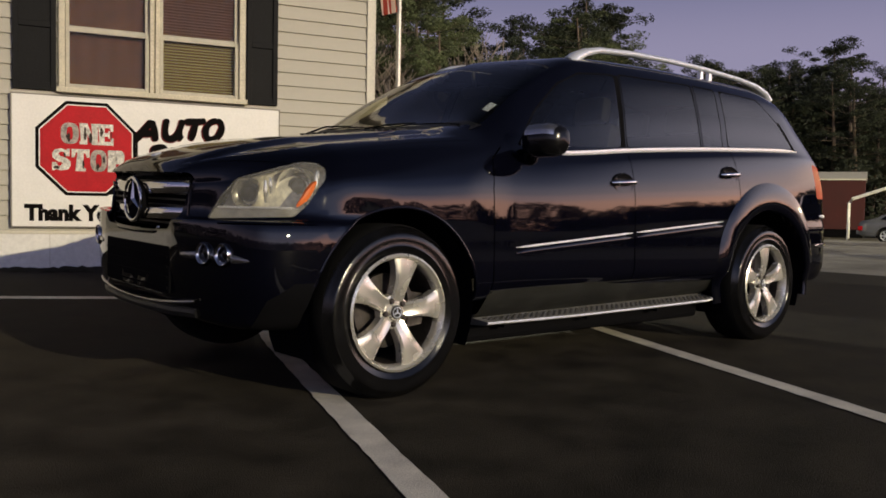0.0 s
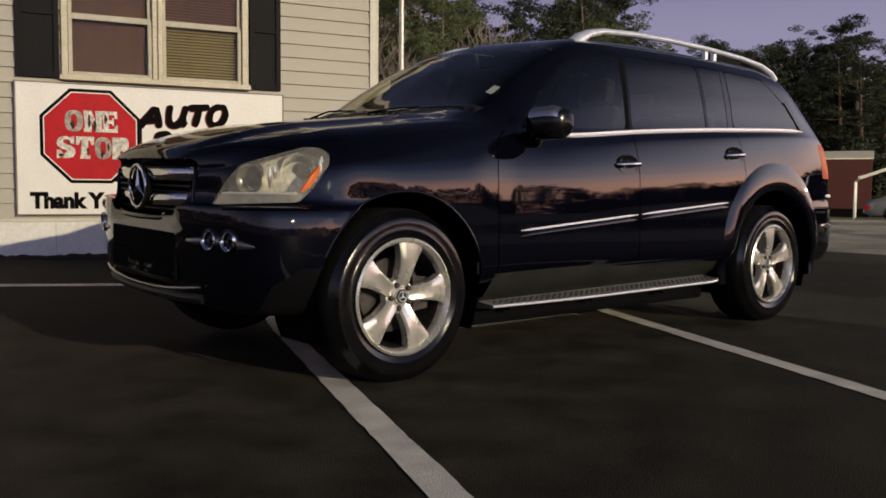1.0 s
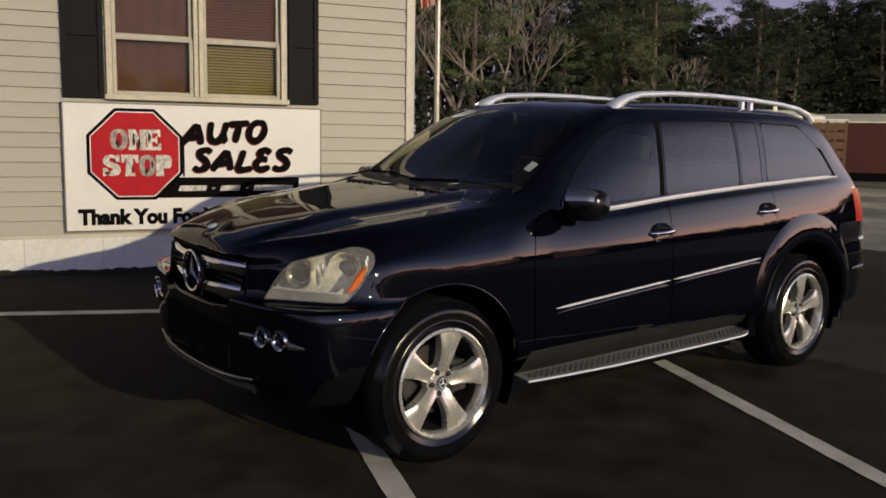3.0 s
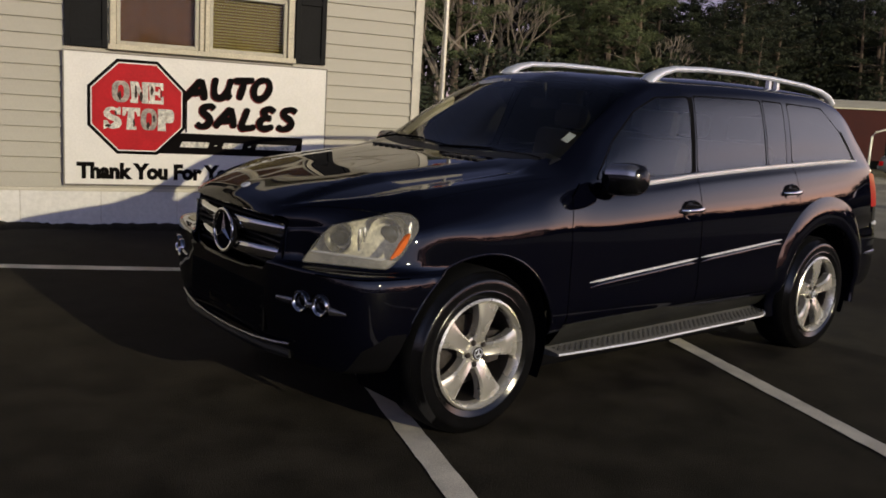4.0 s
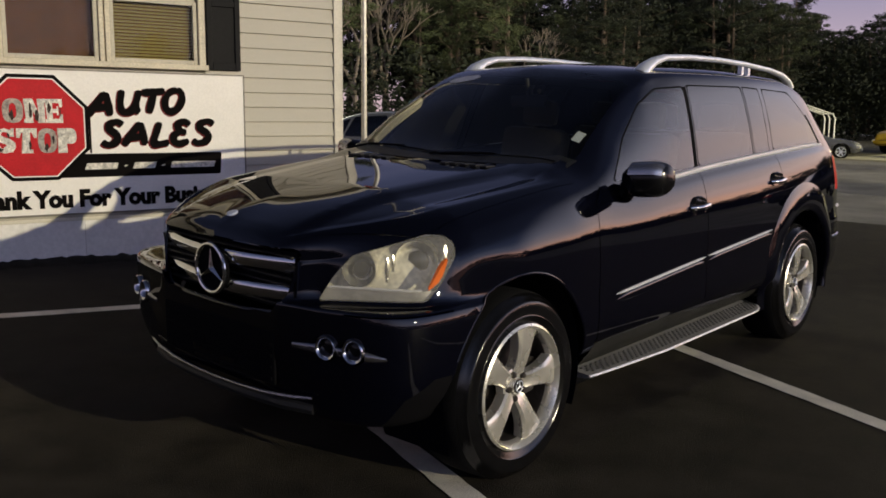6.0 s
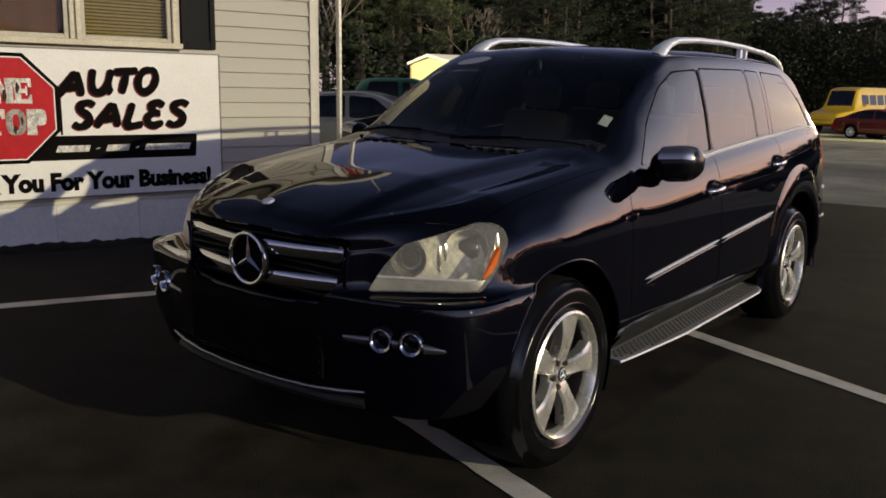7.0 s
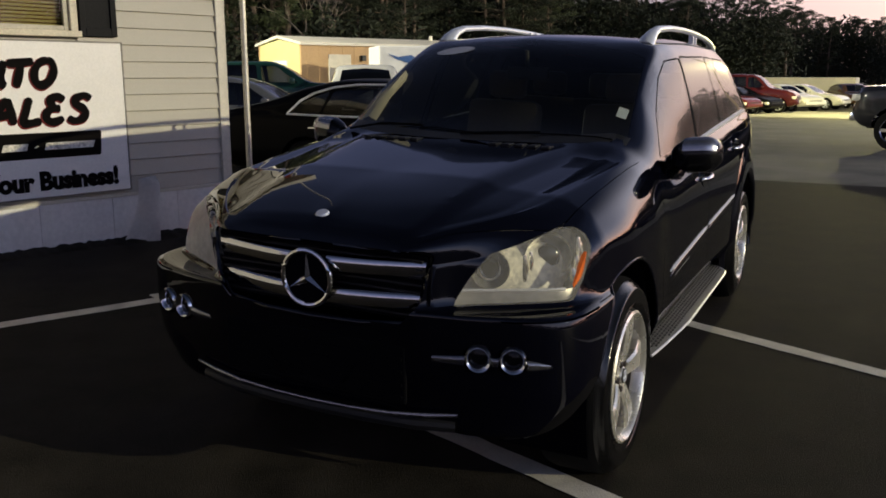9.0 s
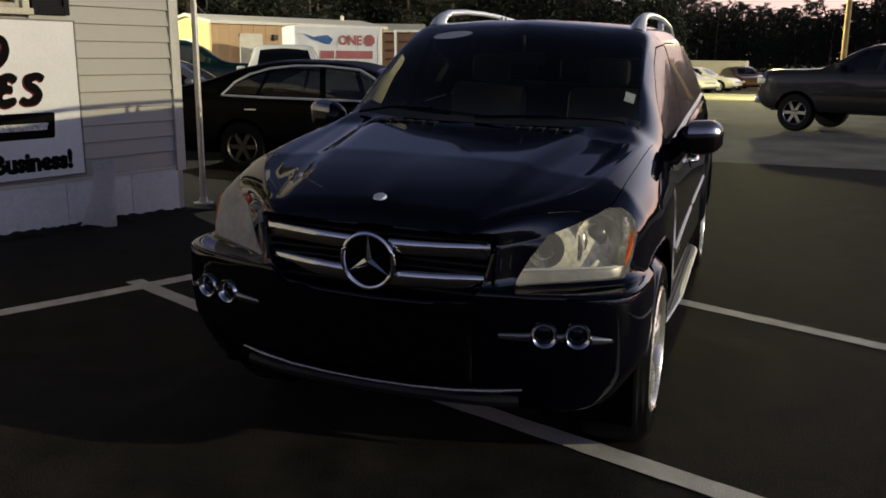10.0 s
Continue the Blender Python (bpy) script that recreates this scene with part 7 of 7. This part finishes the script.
# lamp posts
def lamp_post(label, at, top, head):
    ob = thing("lamp_post", label, "lamp post", pose(at[0], at[1], 0))
    bm = bmesh.new()
    part("pole", tube(bm, [(0, 0, -0.1), (0, 0, top * 0.6), (0, 0, top)], [0.13, 0.11, 0.09], 12), WOOD_POLE, ob, smooth=True)
    hx_, hy_ = head[0] - at[0], head[1] - at[1]
    part("arm", tube(bmesh.new(), [(0, 0, head[2] - 0.1), (hx_ * 0.5, hy_ * 0.5, head[2] + 0.28), (hx_, hy_, head[2] + 0.32)], 0.03, 8), POLE, ob, smooth=True)
    bm = bmesh.new()
    lathe(bm, [(0, 0.0), (0.10, 0.0), (0.17, -0.06), (0.20, -0.14), (0.19, -0.14), (0.15, -0.07), (0.0, -0.02)], 20, Matrix.Translation((hx_, hy_, head[2] + 0.34)) @ Matrix.Rotation(radians(90), 4, "X"))
    part("lamp_head", bm, POLE, ob, smooth=True)


flat = thing("flatbed_trailer", "long pale flatbed trailer at the far lot edge", "trailer", heading(60.5, 0.8, -0.05, -1.0))
part("deck", boxes((0, 9.5, -1.2, 1.2, 0.95, 1.85), bevel=0.03), ROOF_CREAM, flat)
part("headboard", boxes((9.3, 9.5, -1.2, 1.2, 1.85, 2.0), bevel=0.02), ROOF_CREAM, flat)
part("chassis", boxes((0.4, 9.0, -0.5, 0.5, 0.7, 0.95)), DARK, flat)
for x in (6.2, 7.4):
    plain_wheel(flat, pose(x, -1.15, 0.45), 0.45, SATIN)
    plain_wheel(flat, pose(x, 1.15, 0.45, 0, 0, 180), 0.45, SATIN)
lamp_post("tall wooden lamp post across the lot", (40.0, -3.95), 9.5, FAR_LAMP)
# Unseen post, added to carry the lamp that brightens the trailers.
lamp_post("unseen wooden lamp post added behind the office", (11.2, 18.0), 7.0, TRAILER_LAMP)


# ---- trees ----
def leaf_cloud(bm, centre, r, count, size, rng, flat=0.6):
    """A ragged clump of small slanting leaf blades."""
    for _ in range(count):
        d = Vector((rng.gauss(0, 1), rng.gauss(0, 1), rng.gauss(0, 1))).normalized() * r * rng.random() ** 0.45
        p = Vector(centre) + Vector((d.x, d.y, d.z * flat))
        a = Vector((rng.gauss(0, 1), rng.gauss(0, 1), rng.gauss(0, 0.7))).normalized() * size * rng.uniform(0.6, 1.4)
        b = a.cross(Vector((rng.gauss(0, 1), rng.gauss(0, 1), rng.gauss(0, 1)))).normalized() * size * rng.uniform(0.25, 0.5)
        v = [bm.verts.new(p + q) for q in (-a - b * 0.3, -a * 0.2 + b, a, -a * 0.2 - b)]
        bm.faces.new(v)


def pine(seed, height, needle, dense=1.0, base=0.3):
    """A pine: tapered leaning trunk, uneven limbs, needle clumps with gaps."""
    rng = random.Random(seed)
    ob = thing("pine_tree", "tall pine tree with a ragged green crown", "tree", group="trees round the lot")
    lean = Vector((rng.uniform(-0.04, 0.04), rng.uniform(-0.04, 0.04), 1))
    wood = bmesh.new()
    pts = [lean * height * t + Vector((0.1 * math.sin(5 * t + seed), 0.1 * math.cos(4 * t), 0)) for t in (0, 0.2, 0.4, 0.6, 0.8, 1.0)]
    tube(wood, pts, [0.022 * height * (1 - 0.88 * t) for t in (0, 0.2, 0.4, 0.6, 0.8, 1.0)], 8)
    crown = bmesh.new()
    n = int(27 * dense)
    for i in range(n):
        t = base + (1 - base) * (i + rng.random()) / n
        reach = height * (0.05 + 0.17 * math.sin(math.pi * min(1, (1.02 - t) / (1.04 - base))) ** 0.8) * rng.uniform(0.55, 1.25)
        a = rng.uniform(0, 2 * math.pi)
        p0 = lean * height * t
        p1 = p0 + Vector((math.cos(a), math.sin(a), rng.uniform(0.05, 0.45))) * reach
        mid = (p0 + p1) / 2 + Vector((0, 0, -0.04 * reach))
        tube(wood, [p0, mid, p1], [0.006 * height * (1.1 - t), 0.004 * height * (1.1 - t), 0.01], 5)
        for k in range(3):
            c = p0.lerp(p1, 0.45 + 0.3 * k) + Vector((rng.uniform(-0.3, 0.3), rng.uniform(-0.3, 0.3), rng.uniform(-0.1, 0.3)))
            leaf_cloud(crown, c, height * 0.043 * rng.uniform(0.6, 1.35), int(112 * dense), 0.088, rng, 0.5)
    part("trunk", wood, BARK, ob, smooth=True)
    part("crown", crown, needle, ob)
    return ob


def bare_tree(seed, height):
    rng = random.Random(seed)
    ob = thing("bare_tree", "leafless grey winter tree with fine twigs", "tree", group="trees round the lot")
    wood = bmesh.new()

    def grow(p, d, length, r, depth):
        q = p + d * length
        tube(wood, [p, (p + q) / 2 + Vector((rng.uniform(-1, 1), rng.uniform(-1, 1), 0)) * length * 0.05, q], [r, r * 0.85, r * 0.7], 5 if depth > 2 else 4)
        if depth == 0:
            return
        for _ in range(rng.choice((2, 3, 3))):
            nd = (d + Vector((rng.uniform(-1, 1), rng.uniform(-1, 1), rng.uniform(-0.2, 0.6))) * 0.62).normalized()
            grow(q, nd, length * rng.uniform(0.6, 0.82), r * 0.62, depth - 1)

    grow(Vector((0, 0, 0)), Vector((0.03, 0.02, 1)).normalized(), height * 0.28, 0.016 * height, 5)
    part("trunk", wood, GREY_BARK, ob)
    return ob


kinds = [pine(11, 14, NEEDLE, 1.25, 0.36), pine(12, 13, NEEDLE, 1.15, 0.45), pine(13, 12.5, NEEDLE_DIM, 1.2, 0.3), pine(14, 14, NEEDLE_DIM, 1.3, 0.35), pine(15, 11, NEEDLE_DIM, 1.1, 0.2), bare_tree(21, 11), bare_tree(22, 12)]
rng = random.Random(5)


HEIGHTS = (14, 13, 12.5, 14, 11, 11, 12)
SKYLINE = [(-40, 3.6), (-22, 4.0), (-14, 4.9), (-9, 5.8), (-5, 4.5), (0, 3.8), (5, 4.2), (8, 4.9), (11, 5.2), (15, 6.2), (19, 6.4), (24, 8.2), (27, 9.8), (29, 10.4), (32, 8.8), (34.5, 10.2), (36, 7.6), (38, 9.5), (41, 13.2), (43, 12.5), (45, 10.5), (48, 14.5), (55, 16), (92, 16)]


def plant(kind, az, dist, keep):
    """A tree on a bearing, as tall as the skyline of the wood is there."""
    a = radians(az)
    tall = 0.84 + dist * math.tan(radians(float(line(SKYLINE, az))))
    return (kind, pose(-2.3 + dist * math.cos(a), -4.05 + dist * math.sin(a), -0.05, 0, 0, rng.uniform(0, 360)), keep * tall / HEIGHTS[kind])


plan = []
for az in np.arange(23, 92, 1.5):
    bare = 46 < az < 51.5
    for dist, top in ((56, 0.8), (63, 0.92), (72, 1.0)):
        dist += 14 * (az < 32)
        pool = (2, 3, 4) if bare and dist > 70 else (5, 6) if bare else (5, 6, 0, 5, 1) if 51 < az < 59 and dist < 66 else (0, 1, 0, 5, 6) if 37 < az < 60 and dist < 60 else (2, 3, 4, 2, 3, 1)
        plan.append(plant(rng.choice(pool), az + rng.uniform(-0.7, 0.7), dist + rng.uniform(-3, 3), (0.72 if bare and dist > 70 else 1.0) * top * rng.uniform(0.85, 1.06)))
for az in np.arange(8, 24, 1.2):
    for dist, top in ((92, 0.85), (104, 1.0)):
        plan.append(plant(rng.choice((2, 3, 4)), az + rng.uniform(-0.6, 0.6), dist + rng.uniform(-4, 4), top * rng.uniform(0.82, 1.06)))
for az in np.arange(-40, 8, 1.15):
    for dist, top in ((144, 0.85), (160, 1.0)):
        plan.append(plant(rng.choice((2, 3, 4)), az + rng.uniform(-0.6, 0.6), dist + rng.uniform(-5, 5), top * rng.uniform(0.82, 1.04)))
used = set()
# brush that closes the foot of the wood
brush = bmesh.new()
for az in np.arange(22, 92, 0.55):
    a, dist = radians(az), 53 + 13 * (az < 32) + rng.uniform(-2, 3)
    for k in range(5):
        leaf_cloud(brush, (-2.3 + dist * math.cos(a) + rng.uniform(-1, 1), -4.05 + dist * math.sin(a) + rng.uniform(-1, 1), 0.5 + 1.0 * k * rng.uniform(0.6, 1.1)), 1.1, 34, 0.22, rng, 0.8)
for az in np.arange(-40, 22, 0.5):
    a, dist = radians(az), (88 if az > 8 else 142) + rng.uniform(-2, 3)
    for k in range(6):
        leaf_cloud(brush, (-2.3 + dist * math.cos(a) + rng.uniform(-1, 1), -4.05 + dist * math.sin(a) + rng.uniform(-1, 1), 0.8 + 1.3 * k * rng.uniform(0.6, 1.1)), 1.9, 110, 0.22, rng, 0.8)
for az in np.arange(30, 92, 0.7):
    a, dist = radians(az), 69 + rng.uniform(-2, 2)
    for k in range(6):
        leaf_cloud(brush, (-2.3 + dist * math.cos(a) + rng.uniform(-1, 1), -4.05 + dist * math.sin(a) + rng.uniform(-1, 1), 4.0 + 1.1 * k * rng.uniform(0.7, 1.1)), 1.6, 70, 0.26, rng, 0.8)
for az in np.arange(-40, 22, 0.6):
    a, dist = radians(az), (100 if az > 8 else 158) + rng.uniform(-2, 3)
    for k in range(2):
        leaf_cloud(brush, (-2.3 + dist * math.cos(a) + rng.uniform(-1, 1), -4.05 + dist * math.sin(a) + rng.uniform(-1, 1), 2.0 + 2.4 * k * rng.uniform(0.6, 1.1)), 2.4, 150, 0.30, rng, 0.8)
# the depth of the wood, closed up to just under its skyline
deep_rng = random.Random(29)
for az in np.arange(-40, 26, 0.5):
    a, dist = radians(az), (110 if az > 8 else 168) + deep_rng.uniform(-2, 3)
    tall = 0.84 + dist * math.tan(radians(float(line(SKYLINE, az)))) * deep_rng.uniform(0.70, 0.92)
    z = 1.0
    while z < tall - 1.2:
        leaf_cloud(brush, (-2.3 + dist * math.cos(a), -4.05 + dist * math.sin(a), z), 2.0, 75, 0.55, deep_rng, 0.8)
        z += 1.5
for az in np.arange(26, 46.5, 0.5):
    a, dist = radians(az), 78 + deep_rng.uniform(-2, 2)
    tall = 0.84 + dist * math.tan(radians(float(line(SKYLINE, az)))) * deep_rng.uniform(0.70, 0.9)
    z = 1.0
    while z < tall - 1.2:
        leaf_cloud(brush, (-2.3 + dist * math.cos(a), -4.05 + dist * math.sin(a), z), 1.6, 60, 0.40, deep_rng, 0.8)
        z += 1.3
# unseen wood ringing the lot behind the road, lower and higher by turns; raised to block low sky glow
wood_rng = random.Random(17)
for az in np.arange(92, 322, 0.7):
    a, dist = radians(az), 116 + wood_rng.uniform(-3, 3)
    tall = 11.5 * (0.72 + 0.2 * math.sin(az * 0.9) * math.sin(az * 0.37) + wood_rng.uniform(-0.08, 0.10))
    z = 0.6
    while z < tall:
        leaf_cloud(brush, (-2.3 + dist * math.cos(a), -4.05 + dist * math.sin(a), z), 1.5, 26, 0.62, wood_rng, 0.8)
        z += 1.15
solo("brush", brush, NEEDLE_DIM, "tangled brush at the foot of the wood, coloured dim", "brush", kind="stuff")
for kind, m, size in plan:
    base = kinds[kind]
    if kind in used:
        ob = copy_thing(base, m)
    else:
        used.add(kind)
        ob = base
        ob.matrix_basis = m
    ob.scale = (size * 1.15, size * 1.15, size)

# siding boards, one by one, last in the file
full = mesh_of("board", board_mesh(U0, U1 - 0.005), SIDING)
left_board = mesh_of("board", board_mesh(U0, 0.39), SIDING)
right_board = mesh_of("board", board_mesh(2.117, U1 - 0.005), SIDING)
row = 0
while 0.565 + row * PITCH < TOP:
    z = 0.565 + row * PITCH
    if z + PITCH > 1.86 and z < 3.04:
        part("board", left_board, SIDING, wall_front, m=pose(0, 0, z))
        part("board", right_board, SIDING, wall_front, m=pose(0, 0, z))
    else:
        part("board", full, SIDING, wall_front, m=pose(0, 0, z))
    row += 1
